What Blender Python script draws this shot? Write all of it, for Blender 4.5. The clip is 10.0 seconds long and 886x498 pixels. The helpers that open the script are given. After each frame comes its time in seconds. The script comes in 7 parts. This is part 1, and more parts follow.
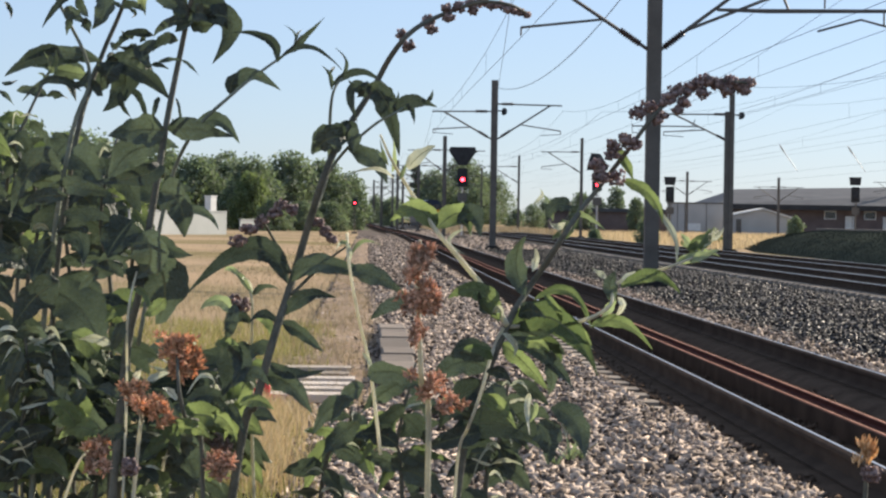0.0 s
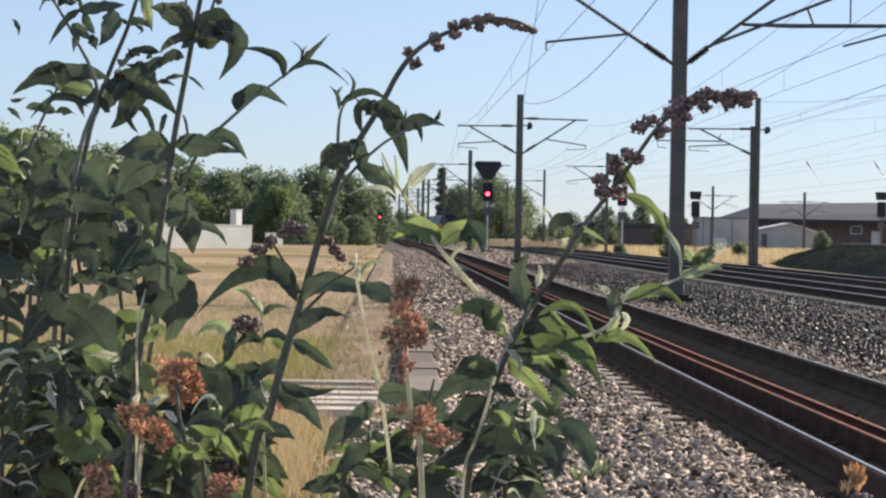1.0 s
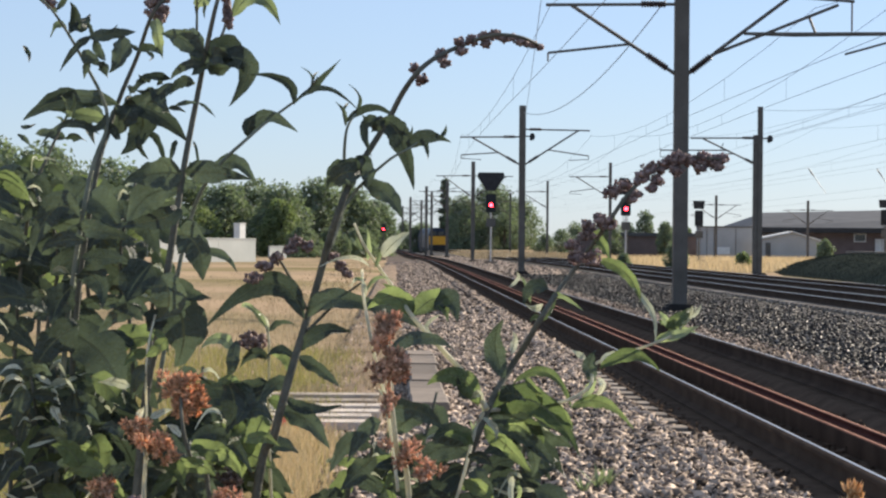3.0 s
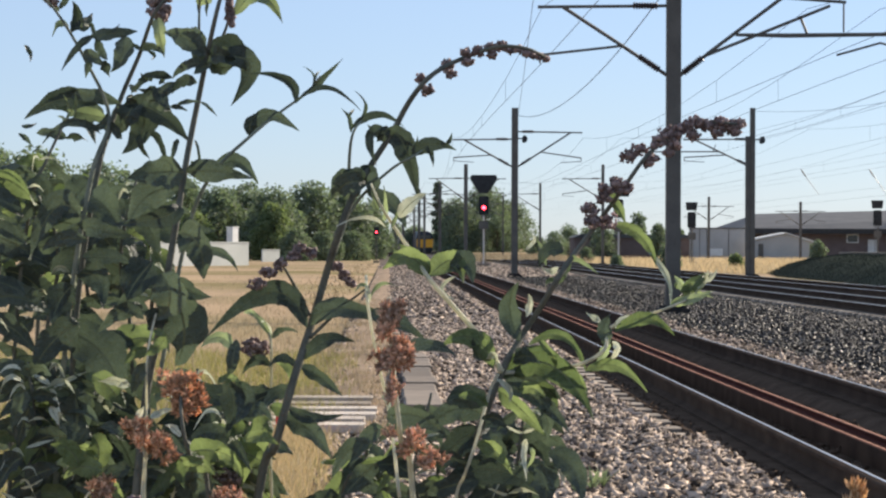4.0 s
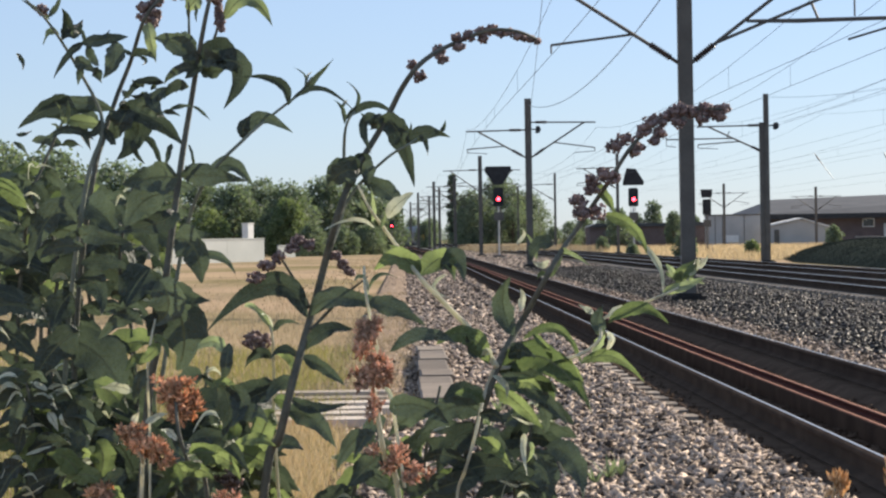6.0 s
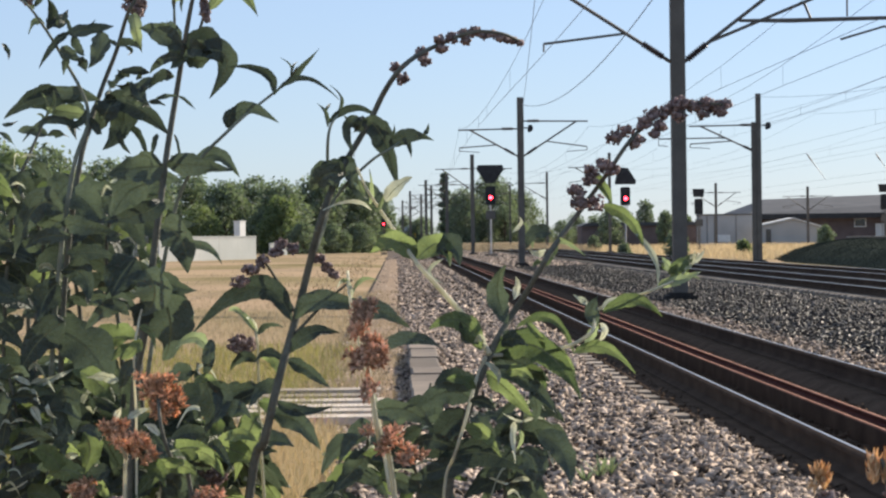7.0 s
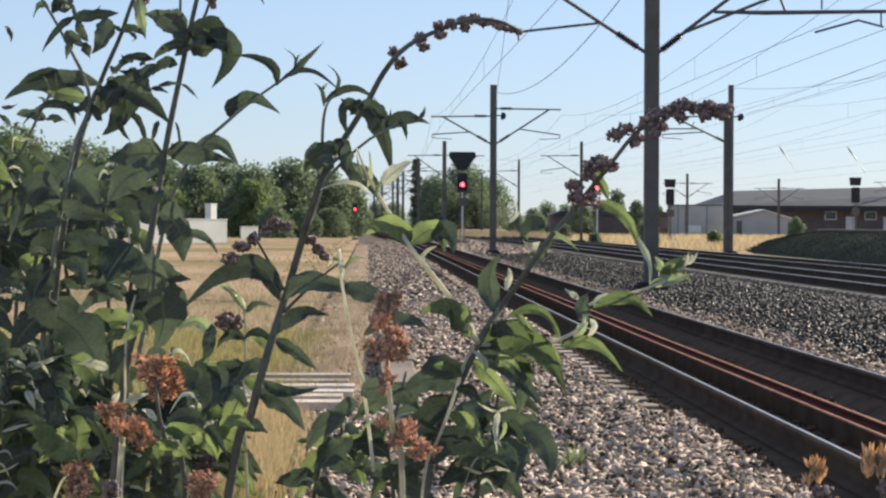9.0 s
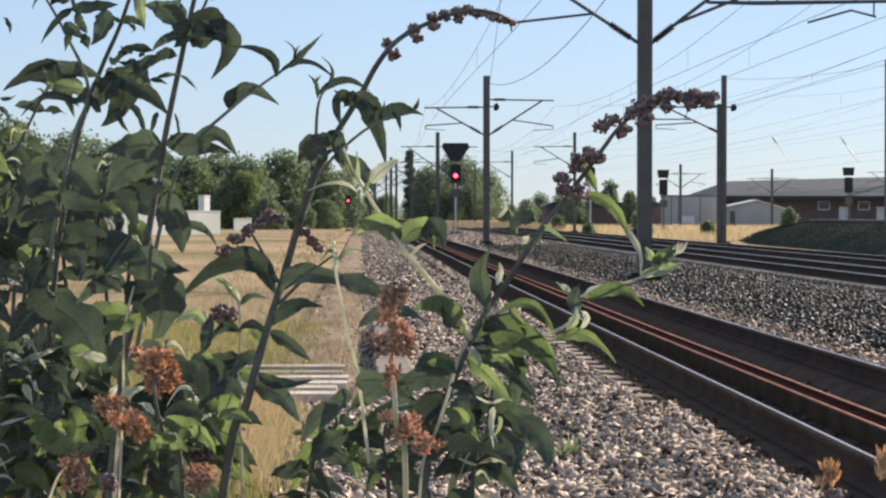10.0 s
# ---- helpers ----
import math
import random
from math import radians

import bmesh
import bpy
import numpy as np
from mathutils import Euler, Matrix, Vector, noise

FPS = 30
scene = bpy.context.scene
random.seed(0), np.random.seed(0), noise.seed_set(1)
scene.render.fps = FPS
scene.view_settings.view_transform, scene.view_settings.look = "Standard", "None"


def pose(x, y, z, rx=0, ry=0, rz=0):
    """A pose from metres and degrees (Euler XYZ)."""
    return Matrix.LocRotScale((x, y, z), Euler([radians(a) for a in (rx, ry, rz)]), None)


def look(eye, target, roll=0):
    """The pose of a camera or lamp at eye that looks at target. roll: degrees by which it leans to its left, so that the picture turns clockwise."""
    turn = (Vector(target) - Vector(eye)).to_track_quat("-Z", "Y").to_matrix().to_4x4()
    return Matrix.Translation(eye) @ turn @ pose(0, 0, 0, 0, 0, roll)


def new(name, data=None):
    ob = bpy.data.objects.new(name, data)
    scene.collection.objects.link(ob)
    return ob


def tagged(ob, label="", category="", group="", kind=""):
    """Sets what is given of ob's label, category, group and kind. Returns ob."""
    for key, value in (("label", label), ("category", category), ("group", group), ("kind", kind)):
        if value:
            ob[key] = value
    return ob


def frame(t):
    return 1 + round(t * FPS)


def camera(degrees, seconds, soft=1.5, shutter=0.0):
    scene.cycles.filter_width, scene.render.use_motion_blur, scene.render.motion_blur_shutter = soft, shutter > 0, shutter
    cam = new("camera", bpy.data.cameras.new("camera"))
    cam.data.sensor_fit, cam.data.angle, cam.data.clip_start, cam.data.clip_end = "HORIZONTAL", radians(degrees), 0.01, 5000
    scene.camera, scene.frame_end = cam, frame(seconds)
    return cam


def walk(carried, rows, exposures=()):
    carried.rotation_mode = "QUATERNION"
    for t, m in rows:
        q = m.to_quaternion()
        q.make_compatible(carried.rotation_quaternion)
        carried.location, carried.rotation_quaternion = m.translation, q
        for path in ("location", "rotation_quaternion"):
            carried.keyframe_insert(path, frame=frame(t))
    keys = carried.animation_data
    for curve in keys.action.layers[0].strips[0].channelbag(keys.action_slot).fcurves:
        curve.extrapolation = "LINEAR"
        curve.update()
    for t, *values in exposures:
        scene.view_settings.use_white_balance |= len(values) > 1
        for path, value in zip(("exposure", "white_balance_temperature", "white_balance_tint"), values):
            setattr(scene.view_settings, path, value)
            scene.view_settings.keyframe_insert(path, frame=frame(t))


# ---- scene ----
# camera: a hand-held long lens that drifts by a few centimetres and degrees
cam = camera(21.4, 10.0, soft=2.35)


def aim(x, z, yaw, pitch, roll):
    """A pose of the camera from its place and its turns in degrees; roll leans it to its left."""
    return pose(x, 0, z, 90 + pitch, 0, yaw) @ pose(0, 0, 0, 0, 0, roll)


PATH = [
    (0.0, aim(-0.0385, 1.3084, -1.8569, -0.7421, 0.893)),
    (0.5, aim(-0.0276, 1.3107, -1.8113, -0.6270, 0.993)),
    (1.0, aim(-0.0247, 1.3148, -1.2311, -0.4065, 0.983)),
    (1.5, aim(-0.0168, 1.3167, -0.5467, -0.2278, 0.978)),
    (2.0, aim(-0.0160, 1.3188, -0.7296, 0.0498, 0.940)),
    (2.5, aim(-0.0195, 1.3184, -0.9981, 0.0416, 0.658)),
    (2.7, aim(-0.0199, 1.3176, -1.0501, -0.0774, 0.580)),
    (3.8, aim(-0.0219, 1.3131, -1.3283, -0.1547, 0.250)),
    (4.0, aim(-0.0223, 1.3123, -1.3075, -0.0557, 0.193)),
    (4.5, aim(-0.0202, 1.3147, -1.2813, -0.0086, -0.126)),
    (5.0, aim(-0.0103, 1.3146, -1.2098, -0.0717, -0.604)),
    (5.5, aim(-0.0039, 1.3143, -1.0289, -0.1174, -0.989)),
    (5.7, aim(-0.0036, 1.3139, -0.9662, -0.1678, -1.000)),
    (6.8, aim(-0.0021, 1.3113, -0.9657, -0.3315, -0.780)),
    (7.0, aim(-0.0019, 1.3108, -1.1171, -0.2806, -0.732)),
    (7.5, aim(0.0006, 1.3150, -1.5692, 0.0055, -0.338)),
    (8.0, aim(-0.0016, 1.3155, -1.6623, -0.0171, -0.144)),
    (8.5, aim(-0.0039, 1.3144, -1.6829, -0.1871, -0.050)),
    (9.0, aim(-0.0145, 1.3161, -1.8304, -0.6192, 0.207)),
    (9.5, aim(-0.0128, 1.3145, -2.2806, -1.1062, 0.046)),
    (10.0, aim(-0.0162, 1.3168, -1.9909, -0.8340, 0.040)),
]
walk(cam, PATH, [(0.0, 0.93, 6000.0, 10.0), (10.0, 0.93, 6000.0, 10.0)])

# daylight: low sun from the right and a little ahead, clear hazy sky
SUN_AZ, SUN_EL = radians(48), radians(24)
sun_way = Vector((math.sin(SUN_AZ) * math.cos(SUN_EL), math.cos(SUN_AZ) * math.cos(SUN_EL), math.sin(SUN_EL)))
world = bpy.data.worlds.new("sky")
scene.world = world
world.use_nodes = True
wn = world.node_tree.nodes
sky = wn.new("ShaderNodeTexSky")
sky.sky_type, sky.sun_disc = "NISHITA", False
sky.sun_elevation, sky.sun_rotation = SUN_EL, SUN_AZ
sky.air_density, sky.dust_density, sky.ozone_density = 1.0, 0.2, 2.0
wn["Background"].inputs["Strength"].default_value = 0.058
haze = wn.new("ShaderNodeMix")
haze.data_type, haze.blend_type = "RGBA", "MULTIPLY"
haze.inputs["Factor"].default_value, haze.inputs["B"].default_value = 1.0, (0.88, 0.955, 1.27, 1)
world.node_tree.links.new(sky.outputs["Color"], haze.inputs["A"])
veil = wn.new("ShaderNodeMix")
veil.data_type = "RGBA"
veil.inputs["Factor"].default_value, veil.inputs["B"].default_value = 0.5, (5.42, 6.22, 6.66, 1)
world.node_tree.links.new(haze.outputs["Result"], veil.inputs["A"])
world.node_tree.links.new(veil.outputs["Result"], wn["Background"].inputs["Color"])
sun = new("sun", bpy.data.lights.new("sun", "SUN"))
sun.data.energy, sun.data.angle, sun.data.color = 5.0, radians(0.55), (1.0, 0.83, 0.62)
sun.matrix_world = look(sun_way * 100, (0, 0, 0))


# ---------------------------------------------------------------- materials
def material(name, low, high, rough=0.8, metal=0.0, scale=8.0, fine=60.0, bump=0.2, by=None, spec=0.15):
    """A surface whose colour runs from low to high by a broad and a fine noise; by: 'island' or 'object' varies whole pieces."""
    m = bpy.data.materials.new(name)
    m.use_nodes = True
    nt = m.node_tree
    n, link, bsdf = nt.nodes, nt.links.new, nt.nodes["Principled BSDF"]
    where = n.new("ShaderNodeTexCoord").outputs["Object"] if by != "world" else n.new("ShaderNodeNewGeometry").outputs["Position"]
    broad, grain = n.new("ShaderNodeTexNoise"), n.new("ShaderNodeTexNoise")
    for tex, s, d in ((broad, scale, 5), (grain, fine, 4)):
        tex.inputs["Scale"].default_value, tex.inputs["Detail"].default_value = s, d
        link(where, tex.inputs["Vector"])
    mix = n.new("ShaderNodeMath")
    mix.operation = "MULTIPLY_ADD"
    link(grain.outputs["Fac"], mix.inputs[0])
    mix.inputs[1].default_value = 0.45
    if by in ("island", "object"):
        src = n.new("ShaderNodeNewGeometry").outputs["Random Per Island"] if by == "island" else n.new("ShaderNodeObjectInfo").outputs["Random"]
        pick = n.new("ShaderNodeMath")
        pick.operation = "MULTIPLY_ADD"
        link(src, pick.inputs[0])
        pick.inputs[1].default_value = 0.75
        link(broad.outputs["Fac"], pick.inputs[2])
        less = n.new("ShaderNodeMath")
        less.operation = "SUBTRACT"
        link(pick.outputs[0], less.inputs[0])
        less.inputs[1].default_value = 0.6
        link(less.outputs[0], mix.inputs[2])
    else:
        less = n.new("ShaderNodeMath")
        less.operation = "SUBTRACT"
        link(broad.outputs["Fac"], less.inputs[0])
        less.inputs[1].default_value = 0.22
        link(less.outputs[0], mix.inputs[2])
    ramp = n.new("ShaderNodeValToRGB")
    ramp.color_ramp.elements[0].position, ramp.color_ramp.elements[1].position = 0.2, 0.85
    ramp.color_ramp.elements[0].color, ramp.color_ramp.elements[1].color = (*low, 1), (*high, 1)
    link(mix.outputs[0], ramp.inputs["Fac"])
    link(ramp.outputs["Color"], bsdf.inputs["Base Color"])
    bsdf.inputs["Roughness"].default_value, bsdf.inputs["Metallic"].default_value = rough, metal
    bsdf.inputs["Specular IOR Level"].default_value = spec
    if bump:
        b = n.new("ShaderNodeBump")
        b.inputs["Strength"].default_value, b.inputs["Distance"].default_value = bump, 0.02
        link(grain.outputs["Fac"], b.inputs["Height"])
        link(b.outputs["Normal"], bsdf.inputs["Normal"])
    return m


def leafy(name, low, high, through_it, rough=0.55, by="object", scale=20.0, tint=(2.6, 2.9, 1.3), relief=0.25):
    """Foliage: a thin blade that lets some light through."""
    m = material(name, low, high, rough, 0, scale, 140, relief, by, 0.5)
    n, link = m.node_tree.nodes, m.node_tree.links.new
    glow, mixer = n.new("ShaderNodeBsdfTranslucent"), n.new("ShaderNodeMixShader")
    ramp = n["Color Ramp"]
    warm = n.new("ShaderNodeMix")
    warm.data_type, warm.blend_type = "RGBA", "MULTIPLY"
    warm.inputs["Factor"].default_value = 1.0
    link(ramp.outputs["Color"], warm.inputs["A"])
    warm.inputs["B"].default_value = (*tint, 1)
    link(warm.outputs["Result"], glow.inputs["Color"])
    mixer.inputs["Fac"].default_value = through_it
    link(n["Principled BSDF"].outputs[0], mixer.inputs[1])
    link(glow.outputs[0], mixer.inputs[2])
    link(mixer.outputs[0], n["Material Output"].inputs["Surface"])
    return m


def glowing(name, color, strength):
    m = bpy.data.materials.new(name)
    m.use_nodes = True
    bsdf = m.node_tree.nodes["Principled BSDF"]
    bsdf.inputs["Base Color"].default_value = (*color, 1)
    bsdf.inputs["Emission Color"].default_value = (*color, 1)
    bsdf.inputs["Emission Strength"].default_value = strength
    return m


M_STONE = material("ballast_stone", (0.056, 0.044, 0.036), (0.6, 0.485, 0.395), 0.9, 0, 3, 45, 0.3, "island")
M_STONE_GREY = material("grey_ballast_stone", (0.014, 0.014, 0.0145), (0.052, 0.052, 0.052), 0.42, 0, 3, 45, 0.3, "island", 0.06)
# bed darker than its stones, so the shade in the gaps is coloured in
M_BED = material("ballast_bed", (0.045, 0.034, 0.028), (0.17, 0.13, 0.102), 0.9, 0, 1.1, 22, 1.0, "world")
M_BED_GREY = material("grey_ballast_bed", (0.02, 0.019, 0.019), (0.07, 0.065, 0.062), 0.9, 0, 0.9, 20, 1.0, "world")
# dirt colour that also carries the rails' shadow and the shade between sleepers
M_DIRTSHADE = material("oily_brown_track_dirt", (0.06, 0.045, 0.035), (0.145, 0.106, 0.079), 0.95, 0, 3, 40, 0.8, "world", 0.0)
M_VERGE = material("trodden_brown_earth", (0.17, 0.12, 0.085), (0.42, 0.32, 0.225), 0.95, 0, 0.8, 30, 0.8, "world", 0.05)
M_RAIL = material("rail_side", (0.055, 0.042, 0.034), (0.12, 0.088, 0.068), 0.95, 0.0, 3, 80, 0.3, None, 0.0)
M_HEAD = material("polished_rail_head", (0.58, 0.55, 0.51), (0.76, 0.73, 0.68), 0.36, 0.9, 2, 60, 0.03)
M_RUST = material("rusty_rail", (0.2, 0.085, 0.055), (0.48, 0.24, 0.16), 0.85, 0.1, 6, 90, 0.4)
# red rust darkened in colour to hold the shade of the recessed web
M_RUSTSHADE = material("dark_red_rust", (0.04, 0.013, 0.01), (0.1, 0.036, 0.026), 0.95, 0, 6, 90, 0.4, None, 0.05)
M_SLEEPER = material("concrete_sleeper", (0.22, 0.185, 0.15), (0.4, 0.34, 0.28), 0.85, 0, 4, 60, 0.3, "object")
M_CONCRETE = material("weathered_concrete", (0.14, 0.118, 0.098), (0.26, 0.217, 0.178), 0.85, 0, 3, 50, 0.3, "object")
M_PLANK = material("grey_weathered_plank", (0.3, 0.25, 0.2), (0.62, 0.54, 0.46), 0.85, 0, 5, 70, 0.4, "object")
M_STEEL = material("weathered_steel", (0.092, 0.086, 0.078), (0.175, 0.163, 0.147), 0.6, 0.1, 2, 40, 0.15)
M_WIRE = material("dark_wire", (0.05, 0.05, 0.055), (0.12, 0.12, 0.13), 0.5, 0.6, 2, 40, 0)
M_INSUL = material("brown_insulator", (0.05, 0.04, 0.04), (0.1, 0.08, 0.075), 0.35, 0, 5, 40, 0)
M_BLACK = material("faded_black_paint", (0.025, 0.026, 0.028), (0.055, 0.056, 0.06), 0.6, 0, 3, 40, 0.05)
M_GALV = material("pale_galvanised_post", (0.35, 0.35, 0.36), (0.55, 0.55, 0.55), 0.5, 0.3, 4, 40, 0.1)
M_REDLIGHT = glowing("red_signal_light", (1.0, 0.03, 0.045), 9.0)
M_WHITE = material("white_paint", (0.62, 0.62, 0.6), (0.82, 0.82, 0.8), 0.6, 0, 2, 30, 0.05)
M_REDBOX = material("red_plastic", (0.7, 0.05, 0.06), (0.85, 0.12, 0.12), 0.45, 0, 5, 40, 0.05)
M_ROOF = material("grey_sheet_roof", (0.07, 0.074, 0.082), (0.12, 0.124, 0.132), 0.7, 0.1, 0.4, 6, 0.1)
M_WALLGREY = material("grey_sheet_wall", (0.36, 0.355, 0.345), (0.49, 0.48, 0.465), 0.75, 0, 0.5, 8, 0.1)
# red brick, greyed in its colour for the haze before it
M_BRICK = material("dull_red_brick", (0.12, 0.095, 0.093), (0.215, 0.168, 0.16), 0.85, 0, 0.8, 14, 0.2)
M_PANELWALL = material("weathered_pale_wall", (0.38, 0.4, 0.385), (0.52, 0.54, 0.52), 0.85, 0, 0.35, 10, 0.15)
M_FENCE = material("galvanised_palisade", (0.2, 0.22, 0.21), (0.38, 0.4, 0.38), 0.6, 0.3, 1, 20, 0.1, "object")
M_YELLOW = material("warning_yellow_paint", (0.62, 0.3, 0.03), (0.8, 0.42, 0.05), 0.5, 0, 2, 20, 0.05)
M_TRAINBODY = material("dark_blue_coach_paint", (0.02, 0.03, 0.05), (0.04, 0.05, 0.08), 0.45, 0, 2, 20, 0.05)
M_GLASS = material("dark_window_glass", (0.01, 0.012, 0.016), (0.02, 0.024, 0.03), 0.08, 0, 2, 20, 0, None, 0.6)
# tall grass: dry grass lightened in colour to look backlit
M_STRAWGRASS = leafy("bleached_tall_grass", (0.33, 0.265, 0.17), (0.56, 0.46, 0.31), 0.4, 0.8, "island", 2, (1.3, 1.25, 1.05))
M_GRASS = leafy("dry_grass_blade", (0.25, 0.2, 0.13), (0.43, 0.355, 0.245), 0.22, 0.8, "island", 2, (1.3, 1.25, 1.05))
M_STRAW = leafy("golden_straw", (0.34, 0.265, 0.15), (0.58, 0.465, 0.29), 0.28, 0.8, "island", 2, (1.25, 1.2, 1.0))
M_GRASSGREEN = leafy("green_grass_blade", (0.17, 0.17, 0.065), (0.36, 0.33, 0.15), 0.25, 0.8, "island", 2, (1.5, 1.5, 0.9))
# bank grass: the shade it lies in is put into its dark base colour
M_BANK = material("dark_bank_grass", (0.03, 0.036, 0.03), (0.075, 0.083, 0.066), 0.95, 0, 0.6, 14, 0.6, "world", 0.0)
# crown colour is lifted and greyed to hold the haze of distance
M_CROWN = leafy("tree_leaves", (0.1, 0.122, 0.09), (0.185, 0.215, 0.148), 0.25, 0.75, "island", 0.5, (1.9, 2.2, 1.3))
M_CROWNLIGHT = leafy("light_tree_leaves", (0.09, 0.118, 0.06), (0.185, 0.22, 0.115), 0.28, 0.75, "island", 0.5, (2.0, 2.2, 1.2))
M_BARK = material("tree_bark", (0.05, 0.04, 0.03), (0.13, 0.1, 0.08), 0.9, 0, 4, 40, 0.4)
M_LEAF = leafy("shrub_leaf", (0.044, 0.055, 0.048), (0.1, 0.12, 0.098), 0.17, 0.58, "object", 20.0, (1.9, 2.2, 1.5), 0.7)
# leaf copy with sunlight put into a lighter, more translucent colour
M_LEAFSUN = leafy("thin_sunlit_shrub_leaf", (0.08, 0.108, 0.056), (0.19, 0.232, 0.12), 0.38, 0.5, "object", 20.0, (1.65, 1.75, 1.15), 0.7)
# paler leaf copy: sun and sheen are put into its colour
M_LEAFPALE = leafy("young_shrub_leaf", (0.15, 0.18, 0.11), (0.27, 0.31, 0.2), 0.32, 0.5, "object", 20.0, (1.6, 1.75, 1.2))
M_LEAFBACK = leafy("pale_downy_leaf_underside", (0.42, 0.45, 0.36), (0.66, 0.68, 0.57), 0.25, 0.8, "object", 20, (1.2, 1.2, 1.0))
M_RIB = material("pale_leaf_midrib", (0.11, 0.13, 0.075), (0.2, 0.22, 0.13), 0.6, 0, 20, 120, 0.1)
M_STEM = material("shrub_stem", (0.075, 0.078, 0.066), (0.185, 0.185, 0.155), 0.8, 0, 20, 120, 0.3)
M_STEMGREEN = material("grey_green_shoot", (0.13, 0.145, 0.115), (0.28, 0.3, 0.24), 0.8, 0, 20, 120, 0.3)
# pale stems: the sunlight on them is put into colour and translucency
M_STEMPALE = leafy("pale_downy_shrub_stem", (0.52, 0.51, 0.42), (0.8, 0.78, 0.66), 0.45, 0.75, "object", 20, (1.1, 1.1, 1.0))
M_SEED = leafy("dried_purple_brown_flower", (0.2, 0.15, 0.145), (0.48, 0.38, 0.36), 0.28, 0.9, "island", 60, (1.5, 1.2, 1.2))
M_GOLD = leafy("dried_golden_flower", (0.52, 0.34, 0.17), (0.95, 0.8, 0.55), 0.42, 0.85, "island", 40, (1.2, 1.1, 0.9))
M_ORANGE = leafy("dried_orange_brown_flower", (0.36, 0.21, 0.12), (0.95, 0.68, 0.45), 0.36, 0.85, "island", 40, (1.3, 1.1, 0.9))
M_FADED = leafy("faded_brown_flower", (0.33, 0.21, 0.14), (0.86, 0.64, 0.48), 0.36, 0.85, "island", 40, (1.3, 1.1, 0.95))


def soil():
    """Dry meadow: straw, thin green and bare pinkish earth."""
    m = material("dry_meadow_soil", (0.2, 0.17, 0.085), (0.42, 0.32, 0.19), 0.95, 0, 0.07, 9, 0.15, "world", 0.0)
    n, link = m.node_tree.nodes, m.node_tree.links.new
    ramp = n["Color Ramp"].color_ramp
    ramp.elements[0].position, ramp.elements[1].position = 0.3, 0.78
    mid = ramp.elements.new(0.47)
    mid.color = (0.305, 0.24, 0.148, 1)
    top = ramp.elements.new(0.56)
    top.color = (0.385, 0.285, 0.195, 1)
    return m


M_SOIL = soil()


# ---------------------------------------------------------------- building helpers
class Geo:
    """Vertices and faces that become one mesh."""

    def __init__(self):
        self.v, self.f = [], []

    def box(self, x0, x1, y0, y1, z0, z1):
        n = len(self.v)
        self.v += [(x, y, z) for z in (z0, z1) for y in (y0, y1) for x in (x0, x1)]
        self.f += [tuple(n + i for i in q) for q in ((0, 2, 3, 1), (4, 5, 7, 6), (0, 1, 5, 4), (2, 6, 7, 3), (0, 4, 6, 2), (1, 3, 7, 5))]
        return self

    def tube(self, points, radii, sides=6):
        n = len(self.v)
        pts = [Vector(p) for p in points]
        if not hasattr(radii, "__len__"):
            radii = [radii] * len(pts)
        for i, p in enumerate(pts):
            way = (pts[min(i + 1, len(pts) - 1)] - pts[max(i - 1, 0)]).normalized()
            a = way.orthogonal().normalized() if abs(way.y) > 0.9 else way.cross(Vector((0, 1, 0))).normalized()
            b = way.cross(a)
            for k in range(sides):
                t = 2 * math.pi * k / sides
                self.v.append(tuple(p + (a * math.cos(t) + b * math.sin(t)) * radii[i]))
        for i in range(len(pts) - 1):
            for k in range(sides):
                k2 = (k + 1) % sides
                self.f.append((n + i * sides + k, n + i * sides + k2, n + (i + 1) * sides + k2, n + (i + 1) * sides + k))
        self.f.append(tuple(n + k for k in range(sides))[::-1])
        self.f.append(tuple(n + (len(pts) - 1) * sides + k for k in range(sides)))
        return self

    def sweep(self, profile, line):
        """A closed profile of (x, z), carried along a line of (x, y, z)."""
        n, c = len(self.v), len(profile)
        for x, y, z in line:
            self.v += [(x + px, y, z + pz) for px, pz in profile]
        for i in range(len(line) - 1):
            for k in range(c):
                k2 = (k + 1) % c
                self.f.append((n + i * c + k, n + (i + 1) * c + k, n + (i + 1) * c + k2, n + i * c + k2))
        self.f += [tuple(n + k for k in range(c)), tuple(n + (len(line) - 1) * c + k for k in range(c))[::-1]]
        return self

    def prism(self, outline, y0, y1):
        """An outline of (x, z), given depth along y."""
        n, c = len(self.v), len(outline)
        self.v += [(x, y, z) for y in (y0, y1) for x, z in outline]
        self.f += [tuple(n + k for k in range(c)), tuple(n + c + k for k in range(c))[::-1]]
        for k in range(c):
            k2 = (k + 1) % c
            self.f.append((n + k, n + c + k, n + c + k2, n + k2))
        return self


def part(name, geo, mat, parent=None, label="", smooth=False):
    """One mesh object from geo, under a thing or a part."""
    me = bpy.data.meshes.new(name)
    me.from_pydata(geo.v, [], geo.f)
    me.materials.append(mat)
    if smooth:
        me.polygons.foreach_set("use_smooth", [True] * len(me.polygons))
    me.update()
    ob = new(name, me)
    if parent:
        ob.parent = parent
    if label:
        tagged(ob, label)
    return ob


def again(ob, m, parent):
    """Another piece on the same mesh."""
    o = new(ob.name.split(".")[0], ob.data)
    o.parent = parent
    o.matrix_basis = m
    return o


def thing(name, m, label, category, group="", kind=""):
    e = new(name)
    e.empty_display_size = 0.2
    e.matrix_basis = m
    return tagged(e, label, category, group, kind)


